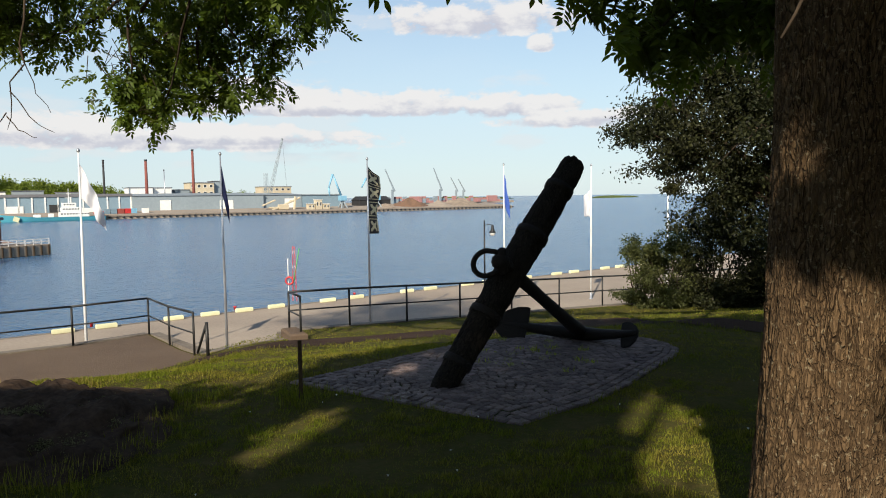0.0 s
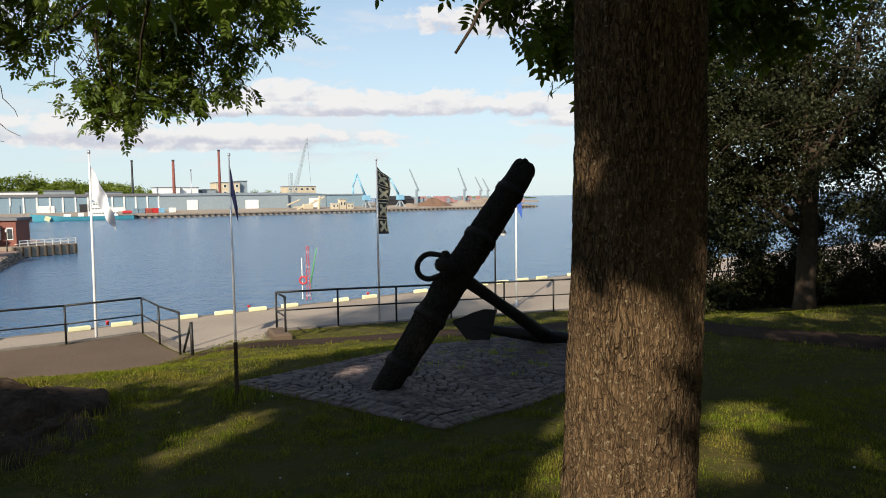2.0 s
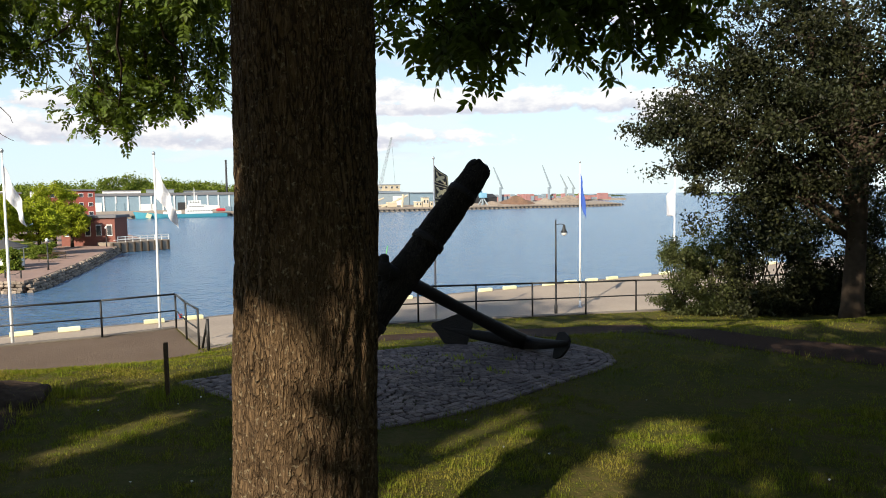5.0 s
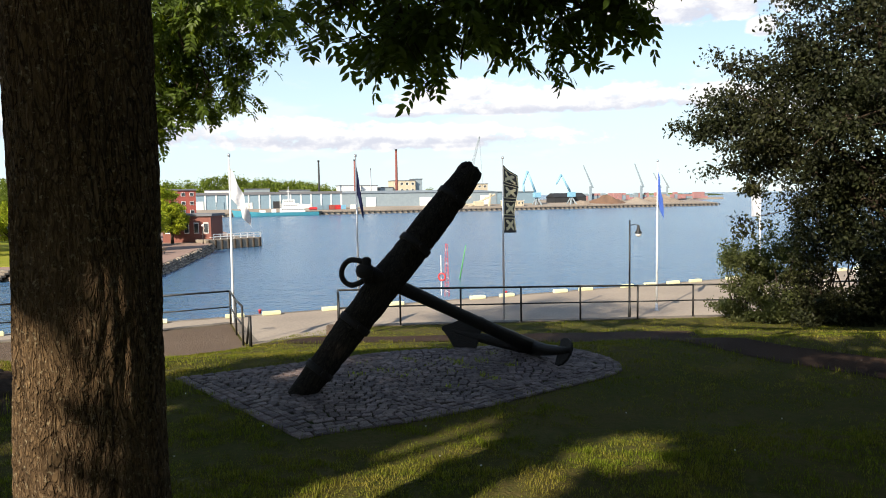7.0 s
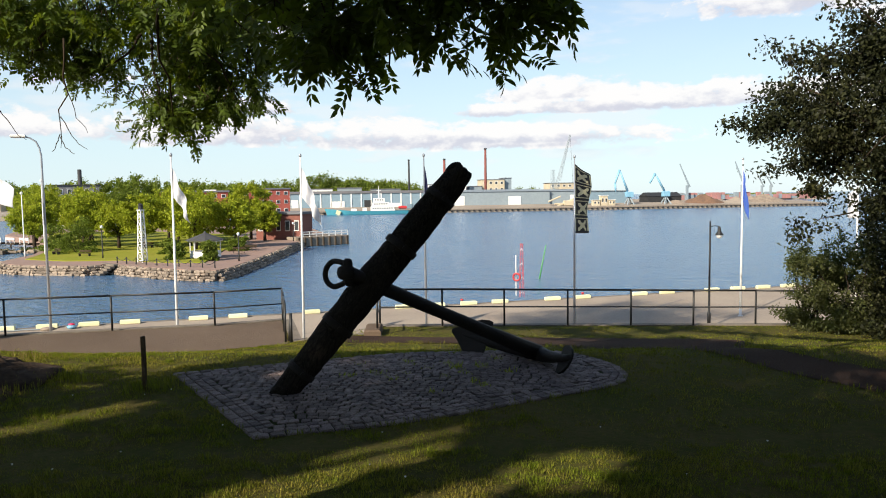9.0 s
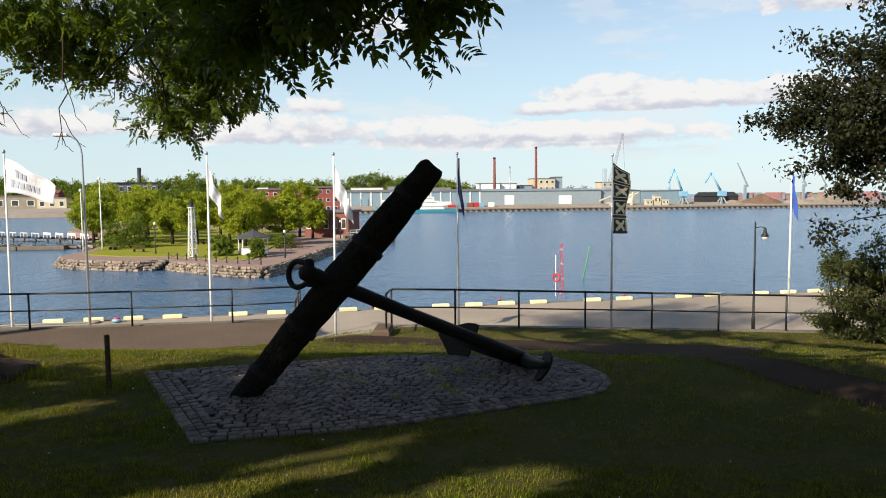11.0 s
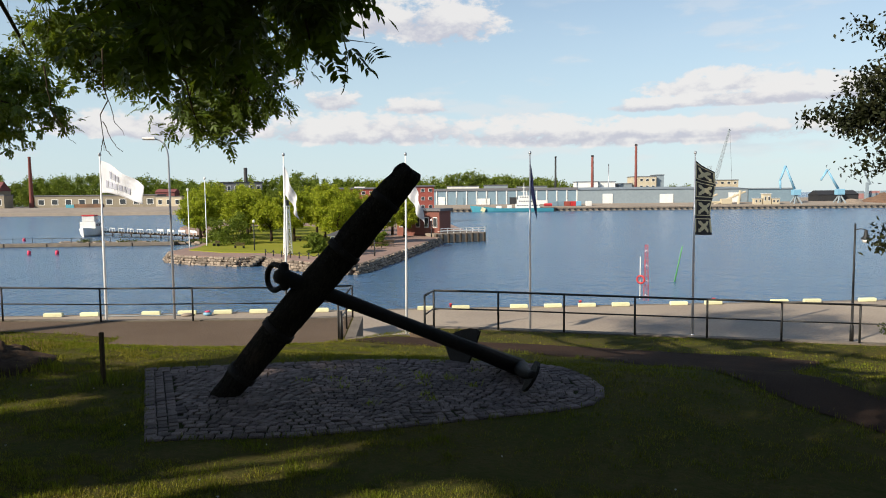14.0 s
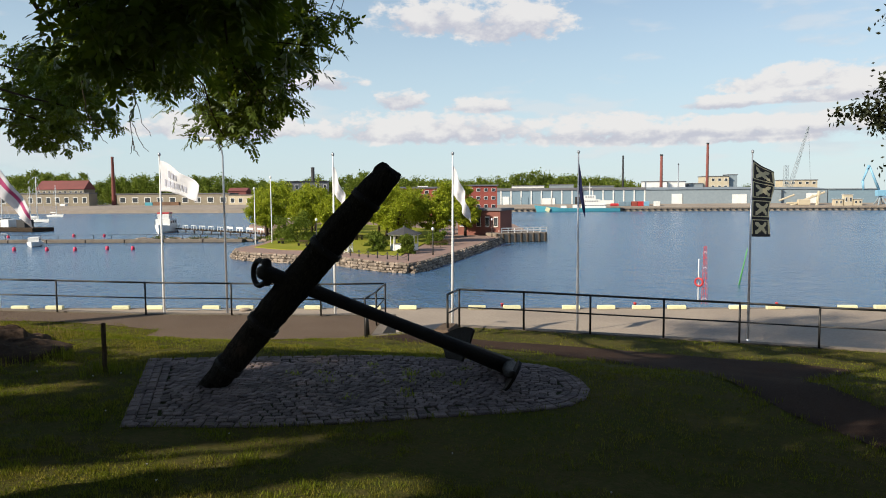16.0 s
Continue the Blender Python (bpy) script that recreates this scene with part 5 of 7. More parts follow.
# the big tree and shrubs beside the railing
def railing_tree():
    x, y = 11.28, 20.9
    t = thing("maple_tree", (x, y, land(x, y)), "broad maple tree by the railing with shade-darkened leaves", "tree")
    z = land(x, y)
    b = Build()
    b.tube([(x, y, z - 0.2), (x, y, z + 0.4), (x + 0.05, y, z + 2.0), (x + 0.1, y, z + 4.2), (x, y + 0.2, z + 7.0)], [0.36, 0.27, 0.24, 0.20, 0.08], 14)
    ends = [(6.75, 21.2, 4.5), (7.25, 20.9, 5.15), (7.75, 21.4, 3.5), (8.25, 21.2, 5.9), (9.6, 20.6, 7.8), (10.4, 20.2, 9.2), (12.6, 19.6, 8.6), (14.2, 20.4, 7.0), (15.0, 21.5, 5.0), (12.2, 18.6, 5.4), (9.2, 19.2, 4.4), (8.6, 22.4, 2.4), (13.6, 22.8, 8.0), (10, 23.4, 7.2), (8.2, 21.8, 4.6), (9.0, 21.0, 6.0), (10.5, 22.0, 3.2), (9.6, 21.6, 1.9), (12.5, 21.8, 3.0), (14.0, 21.5, 2.2), (9.2, 21.0, 7.0), (7.7, 21.6, 5.0)]
    blobs = []
    tw = random.Random(44)
    for i, e in enumerate(ends):
        spine = limb(b, (x, y, z + 2.0 + 0.22 * i), e, 0.10, 0.02, 300 + i, 8, 0.05)
        r = 0.95 if i < 5 else 1.3
        blobs.append((e, (r, r, r * 0.7), 1350 if i < 5 else 650))
        m = Vector((x, y, z + 3)).lerp(Vector(e), 0.62)
        blobs.append((tuple(m), (1.2, 1.1, 0.8), 500))
        # leaf tufts sit on side twigs along the limb, with air between them
        for k in range(13):
            f = 0.3 + 0.7 * k / 12
            p = spine[min(8, round(f * 8))]
            q = p + Vector((tw.gauss(0, 1), tw.gauss(0, 1), tw.gauss(0, 0.6))) * (0.6 if i < 5 else 0.9)
            limb(b, p, q, 0.022, 0.006, 900 + i * 13 + k, 4)
            r = tw.uniform(0.40, 0.72)
            blobs.append((tuple(q), (r, r, r * 0.6), 330 if i < 5 else 220))
    part("trunk", b, M["bark_far"], t, smooth=True)
    leaf_cloud("crown", blobs, 0.105, M["shaded_maple_leaf"], t, seed=8)
    return t


railing_tree()
round_tree("maple_tree", 16.5, 22.5, land(16.5, 22.5), 9.5, 8.5, 0.25, M["shaded_maple_leaf"], "leafy maple behind the footpath with shade-darkened leaves", 18000, 0.15, 71, clear=0.12)
round_tree("maple_tree", 21.5, 19.5, land(21.5, 19.5), 9.0, 8.0, 0.25, M["shaded_maple_leaf"], "leafy maple behind the footpath with shade-darkened leaves", 18000, 0.16, 72, clear=0.12)


def shrub(x, y, z, r, hgt, leaves, leaf, mat, label, seed, group="shrubs by the railing"):
    t = thing("shrub", (x, y, z), label, "shrub", group)
    rng = random.Random(seed)
    blobs = []
    for i in range(9):
        a = i * 2.4
        e = (x + math.cos(a) * r * rng.uniform(.3, .85), y + math.sin(a) * r * rng.uniform(.3, .85), z + hgt * rng.uniform(0.25, 0.92))
        b = Build()
        limb(b, (x + rng.uniform(-.15, .15), y + rng.uniform(-.15, .15), z - 0.05), e, 0.035, 0.008, seed * 7 + i, 5)
        part("stem", b, M["bark_far"], t, smooth=True)
        blobs.append((e, (r * 0.42, r * 0.42, hgt * 0.2), leaves // 9))
        blobs.append(((e[0] + math.cos(a) * r * 0.2, e[1] + math.sin(a) * r * 0.2, z + 0.22 * rng.random() * hgt + 0.1), (r * 0.4, r * 0.4, hgt * 0.13), leaves // 14))
    leaf_cloud("foliage", blobs, leaf, mat, t, seed=seed)


SHRUBS = [(7.5, 24.9, 0.85, 2.3, 5200, 0.08, "shrub_leaf", "pale green shrub growing through the railing"), (8.5, 24.9, 1.15, 2.6, 7500, 0.09, "shrub_leaf", "pale green shrub growing through the railing"),
          (9.7, 24.2, 1.4, 3.0, 8500, 0.10, "shaded_maple_leaf", "dense shrub beside the railing with shade-darkened leaves"), (10.6, 24.4, 1.5, 2.8, 8000, 0.10, "shaded_maple_leaf", "dense shrub beside the railing with shade-darkened leaves"), (12.0, 23.8, 1.5, 2.9, 8500, 0.10, "shaded_maple_leaf", "dense shrub beside the railing with shade-darkened leaves"),
          (13.6, 24.6, 1.7, 3.4, 9500, 0.10, "shaded_maple_leaf", "dense shrub beside the railing with shade-darkened leaves"), (16.0, 25.0, 1.8, 3.4, 9000, 0.11, "shaded_maple_leaf", "dense shrub beside the railing with shade-darkened leaves"), (19.5, 25.5, 2.0, 2.8, 5500, 0.11, "shaded_maple_leaf", "dense shrub beside the railing with shade-darkened leaves"), (22.5, 24.5, 2.0, 3.0, 5500, 0.11, "shaded_maple_leaf", "dense shrub beside the railing with shade-darkened leaves")]
for i, (x, y, r, hgt, n, leaf, mt, label) in enumerate(SHRUBS):
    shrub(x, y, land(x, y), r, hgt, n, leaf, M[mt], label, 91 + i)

# ---- the island park ----
ISLAND_Z = -5.9
ISLE = [(-55.5, 67.3), (-58.5, 66.6), (-64, 67.0), (-70.5, 67.9), (-76.2, 69.3), (-76.9, 66.0), (-82, 64.6), (-87, 63.6), (-91.5, 64.2), (-95.8, 66.4), (-98.5, 70), (-104, 77), (-126, 96), (-176, 118), (-215, 150), (-170, 178), (-120, 172), (-92, 142), (-81.5, 118.5), (-72, 101), (-63, 84), (-56.3, 70.5)]
isle = Build().prism(ISLE, -9, ISLAND_Z)
structure("ground_park", isle, M["paving_pink"], "reddish paved promontory of the park", "park ground")
LAWN = [(-64, 74), (-70, 72.3), (-79, 73), (-86, 69.5), (-95, 69.5), (-100, 75), (-112, 86), (-140, 104), (-170, 128), (-150, 140), (-112, 132), (-92, 112), (-76, 90)]
lawn = Build().prism(LAWN, ISLAND_Z - 0.1, ISLAND_Z + 0.12)
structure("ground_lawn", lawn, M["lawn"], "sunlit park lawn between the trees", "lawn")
stones = Build()
rr = random.Random(9)
for (x0, y0), (x1, y1) in zip(ISLE[:10] + ISLE[17:], ISLE[1:11] + ISLE[18:] + ISLE[:1]):
    a, c = Vector((x0, y0)), Vector((x1, y1))
    long = (c - a).length
    out = Vector((y1 - y0, x0 - x1)).normalized()
    if out.dot(Vector((-85, 90)) - a) > 0:
        out = -out
    for row in range(4):
        k = rr.uniform(0, 0.4)
        while k < long:
            w = rr.uniform(0.35, 0.85)
            p = a.lerp(c, min(1, k / long)) + out * (0.05 + 0.20 * (3 - row) + rr.uniform(-.12, .12))
            stones.box((p.x, p.y, WATER_Z + 0.08 + 0.33 * row + rr.uniform(-.05, .05)), (w, 0.6, rr.uniform(0.30, 0.46)), math.atan2(c.y - a.y, c.x - a.x) + rr.uniform(-.3, .3), 0.13)
            k += w * 0.92
structure("wall_island", stones, M["rubble"], "rough stone embankment of the park", "stone embankment")


def gazebo(x, y, z):
    g = thing("gazebo", (x, y, z), "white hexagonal gazebo with a dark pointed roof", "gazebo")
    n = 8
    part("floor", Build().lathe((x, y, z), [(2.1, 0), (2.1, 0.15)], n), M["concrete"], g)
    part("roof", Build().lathe((x, y, z + 2.55), [(2.75, 0), (2.7, 0.1), (0.5, 0.95), (0.25, 1.05), (0.05, 1.35)], n), M["shingle"], g, "dark shingle roof")
    part("eave", Build().lathe((x, y, z + 2.4), [(2.45, 0), (2.5, 0.14)], n), M["white"], g)
    for k in range(n):
        a, c = 2 * math.pi * k / n, 2 * math.pi * (k + 1) / n
        p, q = Vector((x + 2.1 * math.cos(a), y + 2.1 * math.sin(a))), Vector((x + 2.1 * math.cos(c), y + 2.1 * math.sin(c)))
        part("post", Build().box((p.x, p.y, z + 1.3), (0.14, 0.14, 2.4), a), M["white"], g)
        if k != 2:
            m = (p + q) / 2
            part("side_panel", Build().box((m.x, m.y, z + 0.55), ((q - p).length - 0.1, 0.08, 0.95), math.atan2(q.y - p.y, q.x - p.x)), M["white"], g)


gazebo(-69.6, 80.0, ISLAND_Z + 0.1)


def beacon(x, y, z):
    t = thing("beacon_tower", (x, y, z), "slim white lattice beacon tower with a small green lantern", "beacon tower")
    at = lambda k, h: Vector((x + (-1, 1, 1, -1)[k % 4] * (0.46 - 0.030 * h), y + (-1, -1, 1, 1)[k % 4] * (0.46 - 0.030 * h), z + h))  # noqa: E731
    for k in range(4):
        part("leg", Build().tube([at(k, 0), at(k, 7.2)], 0.075, 6), M["white"], t)
        for i in range(6):
            h = 0.25 + 1.12 * i
            part("brace", Build().tube([at(k, h), at(k + 1, h + 1.12)], 0.04, 5), M["white"], t)
            part("brace", Build().tube([at(k + 1, h), at(k, h + 1.12)], 0.04, 5), M["white"], t)
            part("rail", Build().tube([at(k, h), at(k + 1, h)], 0.045, 5), M["white"], t)
    part("gallery", Build().box((x, y, z + 7.25), (0.8, 0.8, 0.12)), M["white"], t)
    part("lantern", Build().lathe((x, y, z + 7.3), [(0.32, 0), (0.32, 0.6), (0.4, 0.65), (0.1, 0.9)], 10), M["dark"], t, "dark green lantern")


beacon(-73.8, 72.4, ISLAND_Z)

PARK = [(-109, 90, 10.0, 8.0), (-119, 99, 10.5, 8.5), (-101, 91, 9.0, 7.2), (-95.5, 92, 10.2, 8.0), (-107, 108, 11.0, 8.5), (-92, 99, 10.8, 8.6), (-84, 92.5, 10.6, 9.2), (-80.5, 98.5, 9.0, 7.0), (-95, 119, 12.8, 10.0), (-88.8, 116, 8.2, 6.2), (-130, 108, 11.5, 9), (-112, 122, 11, 9), (-141, 113, 12, 10),
        (-126, 92, 10.0, 8.5), (-117, 86, 9.0, 7.6), (-140, 102, 11.5, 10), (-158, 118, 13, 11), (-100, 104, 11.2, 8.5)]
for i, (x, y, hgt, w) in enumerate(PARK):
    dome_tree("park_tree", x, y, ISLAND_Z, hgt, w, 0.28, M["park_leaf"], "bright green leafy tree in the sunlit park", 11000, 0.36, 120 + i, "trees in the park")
for i, (x, y, r, hgt) in enumerate(((-108, 83.5, 2.6, 4.6), (-99.8, 81.5, 3.4, 5.4), (-71.8, 76.3, 1.1, 2.6), (-66.2, 77.2, 1.0, 2.4), (-80.5, 84, 1.6, 2.5), (-75.5, 93, 1.8, 2.2))):
    shrub(x, y, ISLAND_Z, r, hgt, 3200, 0.3, M["wood_leaf"], "rounded green park shrub", 150 + i, "shrubs in the park")

chain = thing("chain_fence", (-66, 68.4, ISLAND_Z), "low black chain fence along the embankment", "chain fence")
fence = [Vector((-76.0 + 2.05 * i, 70.0 - 0.2 * i + 0.008 * i * i * 1.6)) for i in range(10)]
for p in fence:
    part("post", Build().lathe((p.x, p.y, ISLAND_Z), [(0.09, 0), (0.07, 0.75), (0.1, 0.85), (0.03, 0.95)], 8), M["rail"], chain)
for p, q in zip(fence, fence[1:]):
    part("chain", Build().tube([(*p.lerp(q, t), ISLAND_Z + 0.82 - 1.6 * t * (1 - t)) for t in np.linspace(0, 1, 7)], 0.04, 5), M["rail"], chain)
steps = thing("stair", (-76.4, 67.5, WATER_Z), "pale concrete steps down to the water", "stair")
for k in range(5):
    part("step", Build().box((-76.5 + 0.15 * k, 66.95 + 0.42 * k, WATER_Z + 0.16 + 0.27 * k), (3.8, 0.62, 0.27), -0.25, 0.02), M["concrete"], steps)

# ---- red brick house and pier at the end of the park ----
def house(name, c, size, turn, mat, roof, label, roof_h=0.0, windows=(0, 0), category="building", glass="glass", overhang=0.4, gable=False):
    """Walls, a roof and rows of windows on the long side that looks to the water."""
    x, y, z = c
    L, D, H = size
    m = Matrix.Rotation(turn, 4, "Z")
    h = thing(name, c, label, category)
    part("wall", Build().box((x, y, z + H / 2), (L, D, H), turn), mat, h)
    if gable:
        r = Build().add([(-L / 2 - overhang, -D / 2 - overhang, H), (L / 2 + overhang, -D / 2 - overhang, H), (L / 2 + overhang, D / 2 + overhang, H), (-L / 2 - overhang, D / 2 + overhang, H), (-L / 2 - overhang * 0.3, 0, H + roof_h), (L / 2 + overhang * 0.3, 0, H + roof_h)],
                        [(0, 1, 5, 4), (2, 3, 4, 5), (0, 4, 3), (1, 2, 5), (3, 2, 1, 0)])
        r.v = [tuple(Vector(c) + m @ Vector(p)) for p in r.v]
    else:
        r = Build().box((x, y, z + H + roof_h / 2 + 0.02), (L + overhang * 2, D + overhang * 2, max(0.2, roof_h)), turn)
    part("roof", r, roof, h)
    cols, rows = windows
    for j in range(rows):
        for i in range(cols):
            w, hh = L / cols * 0.5, H / rows * 0.42
            p = Vector(c) + m @ Vector((-L / 2 + L * (i + 0.5) / cols, -D / 2 - 0.03, H * (j + 0.55) / rows))
            win = part("window", Build().box(tuple(p), (w, 0.12, hh), turn), M["white"], h)
            part("pane", Build().box(tuple(p + m @ Vector((0, -0.07, 0))), (w * 0.82, 0.06, hh * 0.84), turn), M[glass], win)
    return h


house("boathouse", (-88.8, 122.4, ISLAND_Z), (10, 6, 5.2), 0.25, M["brick_red"], M["grey_roof"], "low red brick house on the pier with a flat dark roof", 0.5, (5, 1), glass="glass")
pier = Build().box((-81.2, 123.6, -6.2), (12, 5.0, 1.9), 1.13, 0.05)
structure("pier", pier, M["stone_quay"], "timber pier with a white railing", "pier")
for i in range(9):
    p = Vector((-81.2, 123.6)) + Vector((math.cos(1.13), math.sin(1.13))) * (-5.6 + 1.4 * i) + Vector((0.9, -0.43)) * 2.55
    part("pile", Build().tube([(p.x, p.y, -8.5), (p.x, p.y, -5.3)], 0.16, 8), M["bark_far"], bpy.data.objects["pier"])
rail = thing("pier_railing", (-80, 122, -5.25), "white painted railing on the pier", "railing")
e0 = Vector((-81.4, 118.9))
for k in range(8):
    p = e0 + Vector((math.cos(1.13), math.sin(1.13))) * (1.5 * k)
    part("post", Build().box((p.x, p.y, -4.72), (0.12, 0.12, 1.1), 1.13), M["white"], rail)
    if k < 7:
        q = p + Vector((math.cos(1.13), math.sin(1.13))) * 0.75
        for hh in (-4.25, -4.7):
            part("rail", Build().box((q.x, q.y, hh), (1.5, 0.08, 0.16), 1.13), M["white"], rail)
        part("bench", Build().box((q.x - 0.9, q.y, -4.85), (1.3, 0.35, 0.08), 1.13), M["white"], rail)
for x, y, L, hgt, mt in ((-176, 184, 22, 11.0, "red_paint"), (-158, 199, 16, 11.6, "red_paint"), (-165.5, 180.5, 11, 10.8, "red_paint"), (-170, 176.5, 14, 8.5, "brick_red")):
    house("red_house", (x, y, -6), (L, 10, hgt), 0.78, M[mt], M["grey_roof"], "red painted town house behind the park trees", 0.5, (int(L / 2.6), 4))
sign = thing("sign_board", (-162.8, 178.2, 2.0), "white framed sign board on the red house", "sign")
part("board", Build().box((-162.9, 178.0, 4.0), (3.6, 0.3, 3.4), 0.78), M["white"], sign)
for k in range(3):
    c = Vector((-162.9, 178.0, 4.0)) + Matrix.Rotation(0.78, 3, "Z") @ Vector((-1.0 + k, -0.2, 0.1))
    part("bar", Build().box(tuple(c), (0.55, 0.1, 1.5), 0.78), M["dark"], sign)
house("grey_house", (-233, 181, -6), (17, 10, 14.2), 0.9, M["grey_roof"], M["dark"], "dark grey flat-roofed building behind the park", 0.4, (6, 3))
house("white_house", (-214, 162, -6), (16, 10, 9.0), 0.9, M["white"], M["grey_roof"], "white house behind the park trees", 0.4, (6, 3))
x, y = -233.5, 184
st = thing("chimney_stack", (x, y, -6), "tall dark steel stack on the grey building", "chimney")
part("shaft", Build().lathe((x, y, -6), [(0.8, 0), (0.75, 20.4)], 10), M["dark"], st, smooth=True)


# ---- far quay ----
FA = Vector((-211.0, 338.0))
FU = Vector((0.79558, 0.60584))
FN = Vector((-FU.y, FU.x))
FT = math.atan2(FU.y, FU.x)


def far(u, off):
    p = FA + FU * u + FN * off
    return p.x, p.y


def apron_z(off):
    """The far quay's yard climbs a little from the edge to the warehouses."""
    return -5.4 + 1.8 * min(1.0, max(0.0, (off - 1.5) / 23.0))


apron = Build()
for u in (-420, -200, 0, 150, 302):
    apron.v += [(*far(u, off), z) for off, z in ((0, -9), (0, -5.4), (1.5, -5.4), (24.5, -3.6), (60 if u > 200 else 130, -3.6))]
apron.f = [(i * 5 + k, i * 5 + k + 1, i * 5 + k + 6, i * 5 + k + 5) for i in range(4) for k in range(4)] + [(20, 21, 22, 23, 24)]
structure("ground_far_quay", apron, M["apron"], "pale gravel apron of the far quay", "far quay")
fenders = Build()
for i in range(120):
    x, y = far(-90 + 3.3 * i, -0.35)
    fenders.lathe((x, y, -6.75), [(0.3, 0), (0.62, 0.2), (0.68, 0.6), (0.5, 0.95), (0.2, 1.05)], 8)
structure("trim_fenders", fenders, M["dark"], "row of dark tyre fenders along the far quay", "fenders")
cap = Build()
for i in range(60):
    x, y = far(-92 + 6.6 * i, -0.15)
    cap.box((x, y, -5.5), (6.5, 0.9, 0.7), FT)
structure("trim_far_quay_edge", cap, M["stone_quay"], "worn edge of the far quay", "quay edge")


def shed(u0, u1, off, depth, top, mat, roof, label, roof_h=0.8, bays=0, gable=0.0):
    x, y = far((u0 + u1) / 2, off + depth / 2)
    h = house("warehouse", (x, y, -5.4), (u1 - u0, depth, top + 5.4), FT, mat, roof, label, roof_h or gable, gable=bool(gable), overhang=0.6)
    for i in range(bays + 1 if bays else 0):
        px, py = far(u0 + (u1 - u0) * i / bays, off - 0.1)
        part("column", Build().box((px, py, -5.4 + (top + 5.4) / 2), (0.7, 0.5, top + 5.4), FT), M["white"], h)
    return h


w1 = shed(-60, 48, 28, 34, 4.6, M["blue_wall"], M["grey_roof"], "long pale blue warehouse with white columns and a dark roof", 1.5, 18)
for u, wd, hh, mt in ((-46, 5, 6.6, "dark"), (-33, 4, 6.5, "white"), (-22, 4.5, 6.0, "blue_wall"), (-8, 8, 5.4, "white"), (10, 4.5, 6.0, "dark"), (26, 9, 4.0, "white")):
    x, y = far(u, 27.8)
    part("door", Build().box((x, y, -5.4 + hh / 2), (wd, 0.3, hh), FT), M[mt], w1)
w2 = shed(48.5, 124, 26, 60, 4.6, M["grey_wall"], M["pale_roof"], "large pale grey metal warehouse with a low pitched roof", 0, 0, 1.6)
shed(124.5, 150, 28, 50, 4.4, M["grey_wall"], M["pale_roof"], "large pale grey metal warehouse with a low pitched roof", 0, 0, 1.4)
shed(150.5, 177, 28, 40, 4.0, M["blue_wall"], M["pale_roof"], "pale blue metal warehouse", 0.6)
for u, wd, hh in ((66, 6, 7.5), (101, 8, 7.0), (142, 7, 7.5)):
    x, y = far(u, 25.8 if u < 124 else 27.8)
    part("door", Build().box((x, y, -5.4 + hh / 2), (wd, 0.3, hh), FT), M["white"], w2)
BACK = [(56, 70, 9.9, "white"), (71, 82, 9.8, "white"), (85, 94, 8.5, "pale_roof"), (95, 111, 13.1, "beige"), (112, 117, 14.2, "grey_wall"), (99, 106, 10.0, "beige"), (-30, -8, 8.0, "white"), (-4, 12, 8.6, "pale_roof"), (150, 172, 10.5, "beige"), (20, 40, 7.6, "pale_roof"), (-70, -48, 8.2, "white")]
for i, (u0, u1, top, mt) in enumerate(BACK):
    x, y = far((u0 + u1) / 2, 80 + 3 * i)
    house("factory_block", (x, y, -5.4), (u1 - u0, 14, top + 5.4), FT, M[mt], M["grey_roof"], "plain industrial block behind the warehouses", 0.4, (max(2, int((u1 - u0) / 4)), 4) if mt == "beige" else (0, 0))
for u, top, r, mt in ((40, 26.3, 0.6, "dark"), (63.6, 26.8, 0.85, "chimney"), (91.5, 33.6, 0.8, "chimney"), (74, 21, 0.3, "pole_steel")):
    x, y = far(u, 60)
    c = thing("chimney_stack", (x, y, -5.4), "tall slim dark red industrial chimney" if mt == "chimney" else "tall slim dark industrial stack", "chimney", "chimneys behind the warehouses")
    part("shaft", Build().lathe((x, y, -5.4), [(r * 1.25, 0), (r * 0.9, top + 4.4)], 14), M[mt], c, smooth=True)
    part("rim", Build().lathe((x, y, top - 1.0), [(r * 1.05, 0), (r * 1.05, 1.0)], 14), M["dark"], c, smooth=True)
for i, (u, mt) in enumerate(((36, "blue_wall"), (36.0, "teal"), (39.5, "red_paint"), (43, "red"), (46, "crane_blue"), (52, "white"), (32.5, "blue_wall"))):
    x, y = far(u, 12 + (i == 1) * 3)
    c = thing("container", (x, y, apron_z(12)), "ribbed steel shipping container on the far quay", "container", "containers on the far quay")
    b = Build().box((x, y, apron_z(12) + 1.3), (3.2, 2.6, 2.6), FT)
    for k in range(8):
        px, py = far(u - 1.4 + 0.4 * k, 12 + (i == 1) * 3 - 1.33)
        b.box((px, py, apron_z(12) + 1.3), (0.14, 0.1, 2.3), FT)
    part("body", b, M[mt], c)


